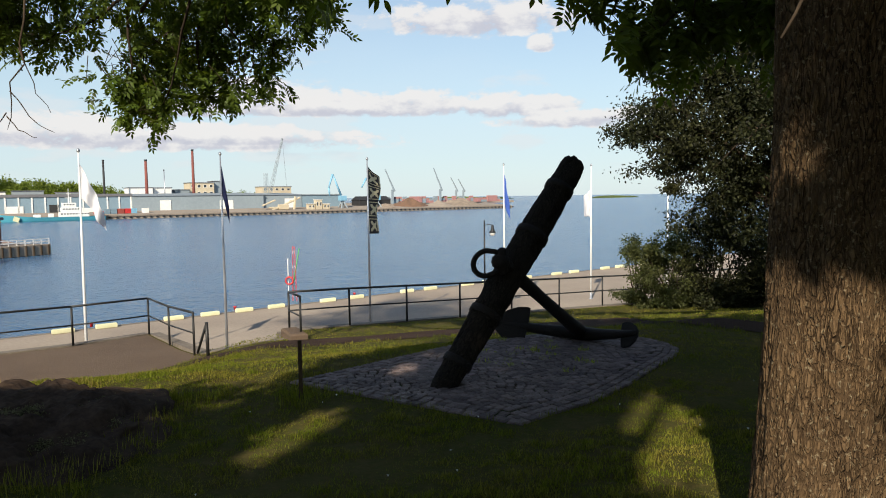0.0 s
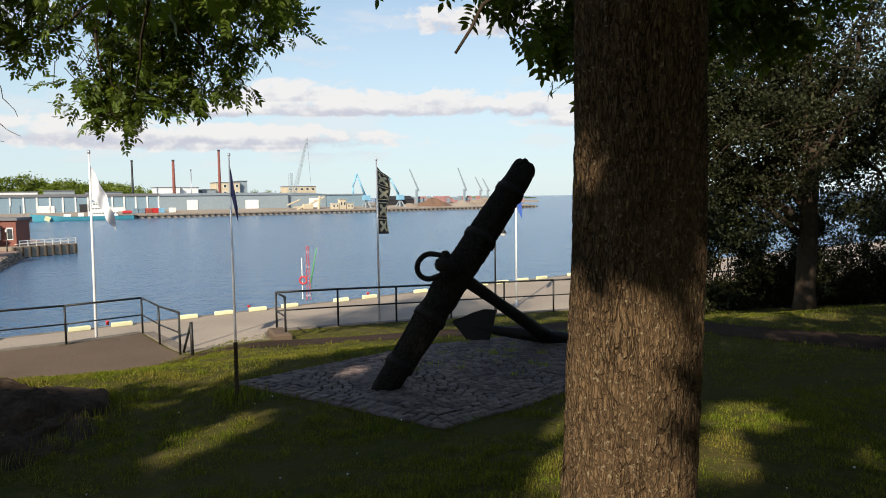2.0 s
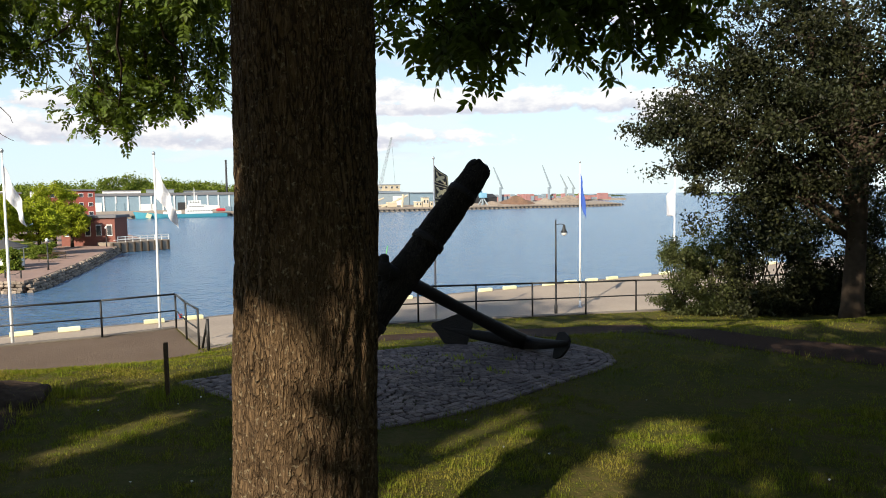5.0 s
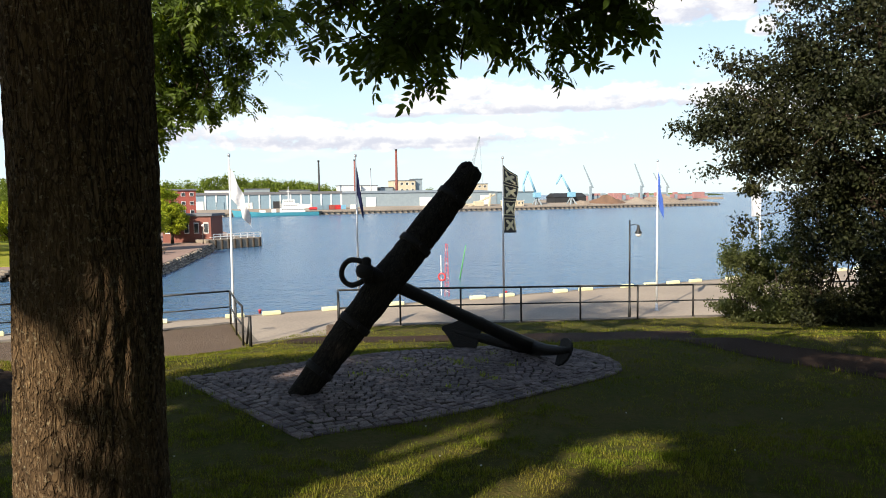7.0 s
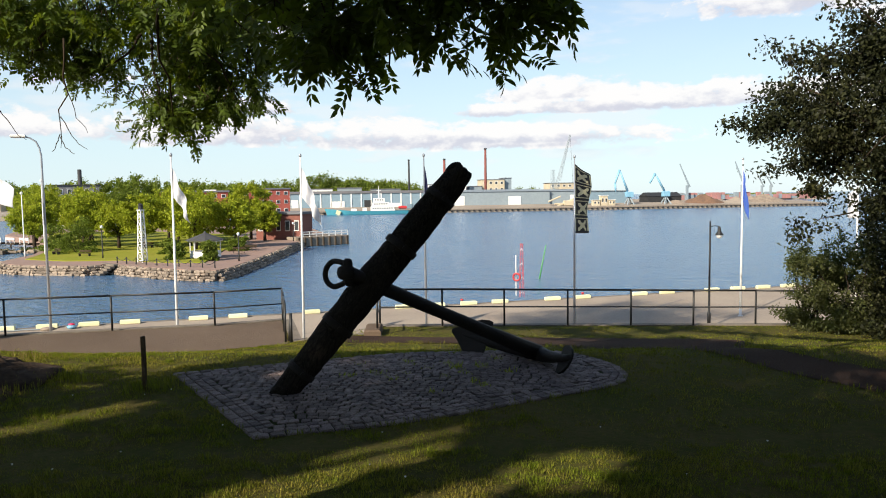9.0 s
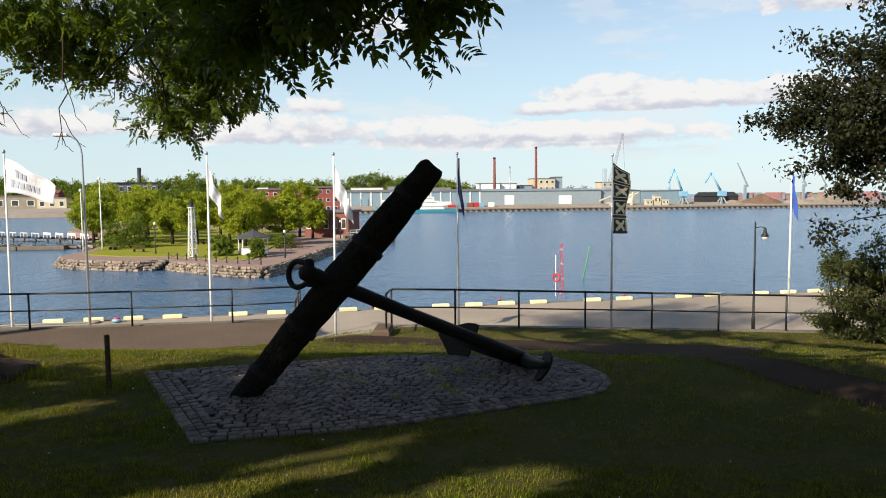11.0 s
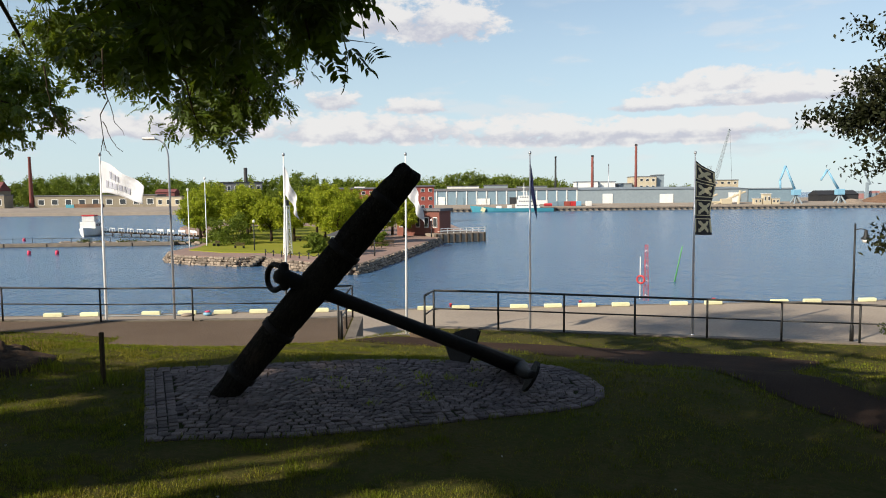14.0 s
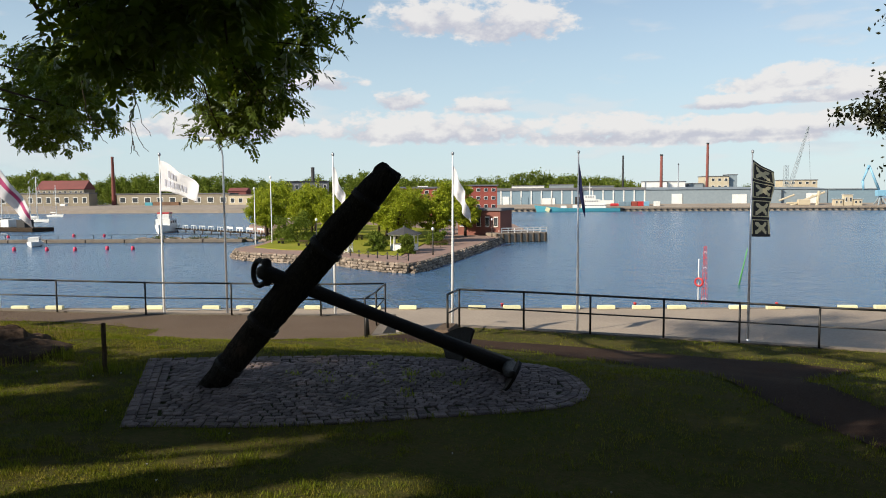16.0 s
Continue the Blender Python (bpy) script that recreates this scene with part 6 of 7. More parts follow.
def coast_ship(u0, u1):
    x, y = far((u0 + u1) / 2, -5)
    s = thing("ship", (x, y, WATER_Z), "blue-green patrol ship with white superstructure and yellow bow stripe", "ship")
    b, L = Build(), u1 - u0
    rows = []
    for i in range(13):
        t = i / 12
        half = 3.6 * min(1.0, (t + 0.02) * 4.5) ** 0.7 * (1 - 0.15 * max(0, t - 0.8) / 0.2)
        deck = WATER_Z + 1.9 + 1.7 * max(0, 1 - t * 2.6) ** 1.5
        rake = -2.0 * max(0, 1 - t * 6)
        for z, k, sh in ((WATER_Z - 0.6, 0.75, 0.0), (WATER_Z + 0.4, 0.9, rake * 0.4), (deck, 1.0, rake)):
            for sgn in (-1, 1):
                px, py = far(u0 + L * t + sh, -5 + sgn * half * k)
                b.v.append((px, py, z))
    for i in range(12):
        a, c = i * 6, i * 6 + 6
        for k in (0, 2):
            b.f += [(a + k, c + k, c + k + 2, a + k + 2), (a + k + 1, a + k + 3, c + k + 3, c + k + 1)]
        b.f.append((a + 4, c + 4, c + 5, a + 5))
    b.f += [(72, 73, 75, 74), (74, 75, 77, 76)]
    part("hull", b, M["teal"], s, "blue-green hull")
    for k, (uu, wd) in enumerate(((u0 + 5.2, 2.4),)):
        px, py = far(uu, -8.65)
        part("stripe", Build().box((px, py, WATER_Z + 1.35), (wd, 0.5, 2.3), FT, m=Matrix.Rotation(FT, 4, "Z") @ Matrix.Rotation(0.35, 4, "Y")), M["yellow"], s, "broad yellow stripe")
    for uu, w, dpt, z0, hh in ((u0 + 30, 13, 6, -5.3, 2.4), (u0 + 29, 9, 5, -2.9, 2.3), (u0 + 28, 6, 4, -0.6, 2.2), (u0 + 14, 3, 3, -5.3, 1.4), (u0 + 20, 2.2, 3, -5.3, 1.8)):
        px, py = far(uu, -5)
        h = part("deckhouse", Build().box((px, py, z0 + hh / 2), (w, dpt, hh), FT, 0.15), M["white"], s, "white deckhouse")
        if w > 5:
            for k in range(int(w / 1.3)):
                px, py = far(uu - w / 2 + 0.9 + 1.3 * k, -5 - dpt / 2 - 0.03)
                part("porthole", Build().box((px, py, z0 + hh * 0.62), (0.7, 0.1, 0.6), FT), M["glass"], h)
    px, py = far(u0 + 28, -5)
    part("mast", Build().tube([(px, py, 1.6), (px, py, 8.6)], [0.35, 0.12], 8), M["white"], s)
    for z, w in ((4.0, 3.2), (6.0, 2.2)):
        part("yard", Build().box((px, py, z), (w, 0.2, 0.25), FT), M["white"], s)
    px, py = far(u0 + 41.5, -3)
    part("tender", Build().box((px, py, -3.6), (4.5, 2.2, 1.6), FT, 0.4), M["red"], s, "red tender boat")


coast_ship(-15, 29)


def lattice(b, a, c, w0, w1, n, r):
    a, c = Vector(a), Vector(c)
    way = (c - a).normalized()
    s1 = way.orthogonal().normalized()
    s2 = way.cross(s1)
    corner = [s1 + s2, s1 - s2, -s1 - s2, s2 - s1]
    at = lambda i, k: a.lerp(c, i / n) + corner[k % 4] * (w0 + (w1 - w0) * i / n) * 0.5  # noqa: E731
    for k in range(4):
        b.tube([at(0, k), at(n, k)], r, 4)
    for i in range(n):
        for k in range(4):
            b.tube([at(i, k), at(i + 1, k + 1)], r * 0.6, 4)


def harbour_crane(u, off, mat, label, jib, tower, foot=5.0, scale=1.0):
    x, y = far(u, off)
    c = thing("harbour_crane", (x, y, -5.4), label, "crane", "cranes on the far quay")
    for k in range(4):
        px, py = far(u + (foot if k % 2 else -foot) / 2, off + (3 if k > 1 else -3))
        part("leg", Build().tube([(px, py, -5.4), (x, y, -5.4 + tower * 0.55)], 0.45 * scale, 6), M["grey_wall"], c)
    part("cab", Build().box((x, y, -5.4 + tower * 0.65), (4.2, 3.6, tower * 0.3), FT, 0.2), M[mat], c)
    pts = [Vector((*far(u + du, off), -5.4 + hh)) for du, hh in jib]
    for a, d in zip(pts, pts[1:]):
        part("boom", Build().tube([a, d], [0.8 * scale, 0.55 * scale], 6), M[mat], c, smooth=True)
    return c


harbour_crane(172, 14, "crane_blue", "pale blue knuckle-boom crane on the far quay", [(-1, 9), (-6.5, 22.5), (-9.5, 14), (-9, 9)], 11)
harbour_crane(197, 14, "crane_blue", "pale blue knuckle-boom crane on the far quay", [(-1, 9), (-7.5, 20), (-11, 14)], 11)
x, y = far(132, 42)
mc = thing("harbour_crane", (x, y, -5.4), "tall grey lattice mobile crane on the far quay", "crane", "cranes on the far quay")
part("carrier", Build().box((x, y, -3.4), (9, 5, 4), FT, 0.3), M["grey_wall"], mc)
b = Build()
lattice(b, (x, y, -2), (x, y, 18.5), 2.2, 1.8, 9, 0.14)
part("tower", b, M["grey_wall"], mc)
b = Build()
lattice(b, (*far(134, 42), 4), (*far(144, 42), 41), 2.0, 0.8, 16, 0.12)
part("jib", b, M["pale_roof"], mc)
part("rope", Build().tube([(*far(144, 42), 41), (*far(146, 42), 8)], 0.07, 4), M["dark"], mc)
for i, (u, off, top) in enumerate(((379, 300, 33), (445, 300, 35), (555, 420, 28), (575, 430, 26))):
    x, y = far(u, off)
    c = thing("harbour_crane", (x, y, -6), "grey harbour crane far across the water", "crane", "far harbour cranes")
    part("tower", Build().box((x, y, 2), (2.2, 2.2, 16), FT, 0.2), M["grey_wall"], c)
    part("boom", Build().tube([(*far(u + 3, off), 8), (*far(u - 9, off), top)], [1.2, 0.6], 6), M["grey_wall"], c)


def heap(u0, u1, off, top, mat, label, seed):
    b, n, rings = Build(), 40, 14
    for i in range(rings + 1):
        e = i / rings
        for k in range(n):
            a = 2 * math.pi * k / n
            rad = (1 - e) ** 0.85
            px, py = far((u0 + u1) / 2 + math.cos(a) * rad * (u1 - u0) / 2, off + math.sin(a) * rad * 12)
            w = 1 + 0.25 * noise.noise(Vector((px * 0.2, py * 0.2, seed))) + 0.1 * noise.noise(Vector((px * 0.7, py * 0.7, seed)))
            b.v.append((px, py, -5.5 + (top + 5.4) * e * w))
    b.f = [(i * n + k, i * n + (k + 1) % n, (i + 1) * n + (k + 1) % n, (i + 1) * n + k) for i in range(rings) for k in range(n)]
    tagged(part("gravel_mound" if mat != "scrap" else "rust_heap", b, M[mat]), label, "heap", "heaps on the far quay")


heap(210, 243, 20, 1.3, "scrap", "rust-brown scrap metal heap on the far quay", 1)
heap(236, 262, 18, -1.0, "apron", "pale gravel heap on the far quay", 2)
heap(246, 292, 20, 0.7, "rubble", "grey-brown gravel heap on the far quay", 3)
heap(196, 214, 16, -1.8, "rubble", "grey-brown gravel heap on the far quay", 4)
x, y = far(205, 36)
house("shed", (x, y, -5.4), (24, 12, 5.6), FT, M["dark"], M["dark"], "black tent hall on the far quay", 2.6, gable=True)
x, y = far(150, 14)
crush = thing("conveyor", (x, y, -5.4), "pale yellow conveyor machine on the far quay", "conveyor")
for a, d, w in (((118, -2), (126, 1.2), 0.5), ((124, -4.8), (142, 2.6), 0.6), ((130, -4.8), (136, 1.0), 0.45), ((138, -4.8), (139, 3.2), 0.8), ((122, -3.4), (133, -3.0), 0.5)):
    part("belt", Build().tube([(*far(a[0], 12), a[1]), (*far(d[0], 12), d[1])], w, 6), M["beige"], crush)
part("hopper", Build().box((*far(131, 12), -3.0), (6, 3, 3.2), FT, 0.3), M["beige"], crush)
for u in (148, 153, 158):
    x, y = far(u, 10)
    house("site_cabin", (x, y, apron_z(10) - 0.1), (4.4, 3, 3.4 if u != 153 else 6.0), FT, M["beige"], M["white"], "pale site cabin on the far quay", 0.2, (2, 1))

# containers and low land at the horizon
land_far = Build().prism([far(310, 330), far(560, 300), far(660, 420), far(640, 520), far(-300, 420), far(-300, 140), far(310, 140)], -9, -5.8)
structure("ground_far_harbour", land_far, M["apron"], "low far harbour ground", "far shore")
rc = random.Random(4)
for i in range(34):
    u = 360 + 5.4 * i
    x, y = far(u, 306 + rc.uniform(-2, 2))
    hgt = rc.choice((5.2, 5.2, 7.8, 7.8))
    c = thing("container_stack", (x, y, -5.8), "stack of red and white shipping containers", "container stack", "far container stacks")
    for k in range(int(hgt / 2.5)):
        part("container", Build().box((x, y, -5.8 + 1.28 + 2.56 * k), (5.2, 2.6, 2.5), FT), M[rc.choice(("hazed_red", "hazed_red", "pale_roof", "hazed_red", "grey_wall"))], c)
isle_far = Build()
for k, (x, y, r, hgt) in enumerate(((300, 1560, 48, 5), (270, 1500, 28, 3), (342, 1610, 30, 4), (-40, 1700, 70, 7), (-140, 1650, 60, 6), (40, 1720, 60, 5))):
    isle_far.lathe((x, y, WATER_Z - 0.5), [(r, 0), (r * 0.92, hgt * 0.25), (r * 0.7, hgt * 0.7), (r * 0.3, hgt)], 14)
structure("ground_islets", isle_far, M["wood_leaf"], "low wooded islets on the horizon", "islets")

# ---- western shore ----
WA, WB = Vector((-620.0, 108.0)), Vector((-330.0, 330.0))
WU = (WB - WA).normalized()
WN = Vector((-WU.y, WU.x))
WT = math.atan2(WU.y, WU.x)


def west(u, off):
    p = WA + WU * u + WN * off
    return p.x, p.y


shore = Build().prism([west(-260, 0), west(620, 0), west(620, 300), west(-260, 300)], -9, -5.2)
structure("ground_west_shore", shore, M["apron"], "stony quay of the western shore", "far shore")
wedge = Build()
for i in range(60):
    x, y = west(-40 + 7 * i, -0.3)
    wedge.box((x, y, -6.3), (6.6, 1.0, 2.0), WT)
structure("trim_west_quay", wedge, M["grey_roof"], "dark stone quay face of the western shore", "quay face")


def west_house(u0, u1, off, top, mat, roof, label, roof_h, gable, windows, depth=14):
    x, y = west((u0 + u1) / 2, off + depth / 2)
    return house("dock_building", (x, y, -5.2), (u1 - u0, depth, top + 5.2), WT, M[mat], M[roof], label, roof_h, windows, gable=gable, overhang=0.6)


M["tile_red"] = material("tile_red", (0.20, 0.060, 0.052), 0.85, tint=(0.15, 0.05, 0.045), grain=0.6, coarse=0.1, bump=0)
west_house(87, 124, 25, 8.2, "stucco", "tile_red", "old pale dock building with a red tiled roof", 6.6, True, (9, 3))
west_house(40, 136, 12, 5.0, "stucco", "grey_roof", "long low plastered dock building", 0.6, False, (14, 1), 10)
west_house(146, 232, 30, 4.3, "stucco", "grey_roof", "long low plastered dock building", 0.6, False, (9, 1), 16)
west_house(-40, 38, 24, 5.4, "stucco", "grey_roof", "long low plastered dock building", 0.6, False, (12, 1), 14)
west_house(222, 236, 52, 6.4, "tile_red", "tile_red", "orange-roofed house behind the dock", 2.4, True, (3, 1), 10)
west_house(232, 250, 28, 3.2, "beige", "grey_roof", "yellow shed on the western quay", 0.4, False, (3, 1), 9)
x, y = west(144, 30)
ws = thing("chimney_stack", (x, y, -5.2), "tall tapering red brick chimney", "chimney")
part("shaft", Build().lathe((x, y, -5.2), [(1.75, 0), (1.6, 3), (0.85, 36), (1.05, 36.2), (1.05, 37)], 16), M["chimney"], ws, smooth=True)
for u, wd, hh, mt in ((184, 6, 3.6, "teal"), (196, 19, 3.9, "scrap"), (120, 4, 3, "white")):
    x, y = west(u, 7)
    tagged(part("rail_wagon", Build().box((x, y, -5.2 + hh / 2 + 0.1), (wd, 3, hh), WT, 0.2), M[mt]), "freight wagon parked on the western quay", "wagon")

# ---- woods on the skyline ----
rw = np.random.default_rng(21)
blobs = []
for line, u0, u1, o0, o1, z0, h0, h1, step_u in ((far, -430, 78, 135, 200, -6, 15, 19.5, 1.5), (far, -430, 70, 215, 300, -6, 19, 23.5, 1.8), (west, -120, 150, 75, 150, -6, 25, 32, 1.5), (west, 150, 520, 75, 150, -6, 19, 27, 1.5), (far, 70, 180, 190, 220, -6, 11, 15, 3.0)):
    u = u0
    while u < u1:
        x, y = line(u, rw.uniform(o0, o1))
        h = rw.uniform(h0, h1) * (0.9 + 0.12 * math.sin(u * 0.045))
        r = rw.uniform(3.2, 5.2)
        blobs.append(((x, y, z0 + h - r * 1.1), (r, r, r * 1.0), 210))
        blobs.append(((x, y, z0 + h * 0.45), (r * 1.1, r * 1.1, h * 0.35), 80))
        u += step_u * rw.uniform(0.6, 1.4)
woods = leaf_cloud("woods", blobs, 1.5, M["wood_leaf"], None, seed=22)
tagged(woods, "dark green mixed woods along the skyline", "woods", kind="stuff")

# ---- jetty, boats and buoys ----
jetty = thing("jetty", (-148, 67, WATER_Z), "long low grey floating jetty", "jetty", kind="structure")
ja, jb = Vector((-205.0, 19.0)), Vector((-126.5, 86.5))
ju = (jb - ja).normalized()
jt = math.atan2(ju.y, ju.x)
for k in range(12):
    p = ja.lerp(jb, (k + 0.5) / 12)
    part("pontoon", Build().box((p.x, p.y, WATER_Z + 0.35), ((jb - ja).length / 12 - 0.25, 2.4, 0.7), jt, 0.06), M["concrete"], jetty)
for k in range(26):
    p = ja.lerp(jb, (k + 0.5) / 26)
    n = Vector((-ju.y, ju.x)) * 1.0
    part("post", Build().box((p.x + n.x, p.y + n.y, WATER_Z + 1.2), (0.09, 0.09, 1.0), jt), M["rail"], jetty)
part("rail", Build().tube([(ja.x - ju.y, ja.y + ju.x, WATER_Z + 1.65), (jb.x - ju.y, jb.y + ju.x, WATER_Z + 1.65)], 0.05, 5), M["rail"], jetty)
mole = Build()
for k in range(60):
    t = rr.random()
    p = Vector((-150, 74)).lerp(Vector((-122, 92)), t) + Vector((rr.uniform(-1.6, 1.6), rr.uniform(-1.6, 1.6)))
    mole.box((p.x, p.y, WATER_Z + rr.uniform(0.0, 0.35)), (rr.uniform(1.0, 2.2), rr.uniform(0.8, 1.6), rr.uniform(0.6, 1.1)), rr.uniform(0, 3), 0.2)
structure("wall_mole", mole, M["rubble"], "low stone mole with weeds", "mole")
weed = leaf_cloud("mole_weeds", [((-146 + 3.4 * k, 76.5 + 2.2 * k, WATER_Z + 0.7), (1.8, 1.5, 0.35), 160) for k in range(7)], 0.4, M["shrub_leaf"], None, seed=31)
tagged(weed, "green weeds growing on the stone mole", "weeds", kind="stuff")


def hull(b, L, W, H, fine=0.35):
    """A small boat's hull along x, bow at +x, keel at z = 0."""
    n, rows = 12, []
    for i in range(n + 1):
        t = i / n
        half = W / 2 * (min(1, (1 - t) / fine) ** 0.6 if t > 1 - fine else 0.86 + 0.14 * t / (1 - fine))
        lift = H * (1 + 0.25 * t * t)
        for y, z in ((-half, lift), (-half * 0.85, lift * 0.45), (0, 0), (half * 0.85, lift * 0.45), (half, lift)):
            rows.append((L * (t - 0.5) + (0.05 * L * (z / lift) if i == n else 0), y, z))
    f = [(i * 5 + k, i * 5 + k + 1, (i + 1) * 5 + k + 1, (i + 1) * 5 + k) for i in range(n) for k in range(4)]
    f += [(i * 5, (i + 1) * 5, (i + 1) * 5 + 4, i * 5 + 4) for i in range(n)]
    f.append((4, 3, 2, 1, 0))
    return b.add(rows, f)


def boat(name, x, y, turn, L, W, H, label, cabin=(), mast=0.0, colour="white", trim=None):
    o = thing(name, (0, 0, 0), label, "boat", "moored boats")
    part("hull", hull(Build(), L, W, H), M[colour], o, smooth=False)
    for cx, cl, cw, z0, ch in cabin:
        c = part("cabin", Build().box((cx, 0, z0 + ch / 2), (cl, cw, ch), 0, 0.12), M["white"], o, "white cabin")
        for s in (-1, 1):
            for k in range(3):
                part("window", Build().box((cx - cl * 0.3 + cl * 0.3 * k, s * (cw / 2 + 0.01), z0 + ch * 0.62), (cl * 0.2, 0.04, ch * 0.3)), M["glass"], c)
    if trim:
        part("rail_band", Build().box((cabin[-1][0], 0, cabin[-1][3] + cabin[-1][4] + 0.1), (cabin[-1][1] * 1.05, cabin[-1][2] * 1.05, 0.35), 0, 0.05), M[trim], o, "red band round the roof")
    if mast:
        part("mast", Build().tube([(0.4, 0, H), (0.4, 0, H + mast)], [0.17, 0.12], 6), M["pole_white"], o, smooth=True)
        part("spreader", Build().tube([(0.4, -1.1, H + mast * 0.6), (0.4, 1.1, H + mast * 0.6)], 0.06, 4), M["pole_white"], o)
        part("furled_sail", Build().tube([(0.3, 0, H + 1.3), (-L * 0.4, 0, H + 1.35)], [0.22, 0.14], 8), M["white"], o, smooth=True)
        part("boom", Build().tube([(0.4, 0, H + 1.0), (-L * 0.42, 0, H + 1.1)], 0.06, 6), M["white"], o, smooth=True)
        for e in (-L * 0.48, L * 0.5):
            part("stay", Build().tube([(e, 0, H), (0.4, 0, H + mast * 0.97)], 0.05, 4), M["pole_steel"], o)
    o.matrix_basis = pose(x, y, WATER_Z - H * 0.35, 0, 0, turn)
    return o


boat("passenger_boat", -181.0, 95.0, 319, 12.5, 4.8, 2.6, "white passenger boat with a red band moored at the jetty", ((-0.8, 7.0, 3.8, 2.4, 2.3), (0.4, 3.4, 3.0, 4.7, 1.5)), 0, "white", "red")
boat("motor_boat", -150.0, 52.6, 333, 6.2, 2.6, 1.2, "small white cabin motor boat at the jetty", ((-0.2, 2.8, 2.0, 1.0, 1.3),))
SAIL = [(-300, 99, 20, 12.5, 17), (-330, 92, 40, 11, 12), (-376, 131, 15, 11, 15), (-352, 112, 25, 10, 14), (-318, 82, 30, 11, 16), (-290, 84, 30, 9, 11)]
for x, y, turn, L, mh in SAIL:
    boat("sailing_boat", x, y, turn, L, 3.2, 1.5, "white sailing yacht at its mooring", ((0.3, L * 0.4, 2.0, 1.3, 0.6),), mh)
for k in range(7):
    boat("motor_boat", -262 - 11 * k, 62 + 4.5 * k + (k % 2) * 8, 20 + 15 * k, 7, 2.6, 1.3, "white motor boat moored in the marina", ((0.2, 3.2, 2.0, 1.1, 1.1),))
pont = thing("pontoon", (-228, 72, WATER_Z), "long wooden marina pontoon with huts", "jetty")
part("deck", Build().box((-236, 67, WATER_Z + 0.6), (44, 7, 1.1), 0.36, 0.1), M["bark_far"], pont)
for k in range(5):
    part("hut", Build().box((-250 + 6.5 * k, 63.0 + 2.4 * k, WATER_Z + 2.2), (3.4, 3, 2.4), 0.36, 0.1), M["white" if k % 2 else "dark"], pont)
walkway = thing("jetty", (-158, 112, WATER_Z), "white railed landing stage beside the park", "jetty")
for k in range(10):
    p = Vector((-180, 99)).lerp(Vector((-138, 99)), k / 9)
    part("deck", Build().box((p.x, p.y, WATER_Z + 0.9), (4.2, 2.4, 0.3), -0.16), M["bark_far"], walkway)
    part("pile", Build().tube([(p.x, p.y - 1.0, WATER_Z - 0.5), (p.x, p.y - 1.0, WATER_Z + 1.0)], 0.16, 6), M["bark_far"], walkway)
    for e in (-1.4, 0.0, 1.4):
        part("rail_post", Build().box((p.x + e, p.y - 1.1, WATER_Z + 1.5), (0.12, 0.12, 1.0)), M["white"], walkway)
    part("rail", Build().box((p.x, p.y - 1.1, WATER_Z + 2.0), (4.0, 0.12, 0.5 if k > 5 else 0.14), -0.16), M["white"], walkway)
buoy = None
for x, y in ((-139.8, 46), (-134.7, 50), (-130.3, 53.4), (-128.2, 58.4), (-124.2, 61.5), (-189, 58.5), (-180, 70.6), (-173.5, 75.5)):
    if buoy is None:
        buoy = thing("mooring_buoy", (x, y, WATER_Z), "bright pink mooring buoy floating on the water", "buoy", "mooring buoys")
        part("float", Build().lathe((x, y, WATER_Z - 0.2), [(0.15, 0), (0.3, 0.1), (0.33, 0.45), (0.3, 0.78), (0.15, 0.9)], 12), M["pink"], buoy, smooth=True)
        part("ring", Build().lathe((x, y, WATER_Z + 0.68), [(0.05, 0), (0.05, 0.18)], 6), M["rail"], buoy)
    else:
        copy_thing(buoy, Matrix.Translation((x, y, WATER_Z)))
for x, y, r in ((-17.0, 54.2, 0.15), (-9.0, 61.2, 0.15), (-24.5, 47.4, 0.15)):
    tagged(part("bollard", Build().lathe((x - QN.x * 0.8, y - QN.y * 0.8, QUAY_Z), [(0.10, 0), (0.08, 0.18), (0.14, 0.21), (0.13, 0.27), (0.05, 0.3)], 12), M["red"], smooth=True), "small red iron bollard on the quay edge", "bollard", "bollards on the quay")

# small things lying on the quay edge
c = Vector((-39.3, 34.9))
c = QA + QU * (c - QA).dot(QU) - QN * 0.9
tagged(part("rope_coil", Build().lathe((c.x, c.y, QUAY_Z), [(0.4, 0), (0.45, 0.06), (0.36, 0.15), (0.15, 0.18)], 14), M["rubble"], smooth=True), "heap of coiled grey mooring rope on the quay edge", "rope")
fl = thing("mooring_float", (c.x + 1.2, c.y + 0.9, QUAY_Z), "round pale teal mooring float with a red top", "float")
part("body", Build().lathe((c.x + 1.2, c.y + 0.9, QUAY_Z), [(0.16, 0), (0.3, 0.08), (0.31, 0.18), (0.18, 0.26)], 16), M["crane_blue"], fl, smooth=True)
part("top", Build().lathe((c.x + 1.2, c.y + 0.9, QUAY_Z + 0.26), [(0.2, 0), (0.21, 0.06), (0.12, 0.1)], 16), M["pink"], fl, "red top", smooth=True)
tagged(part("mooring_rope", Build().tube([(c.x - 4.5 + 0.5 * k, c.y - 3.9 + 0.43 * k, QUAY_Z + 0.05 + 0.06 * math.sin(k * 1.1) ** 2) for k in range(10)], 0.045, 6), M["pale_roof"], smooth=True), "slack grey mooring rope on the quay edge", "rope")

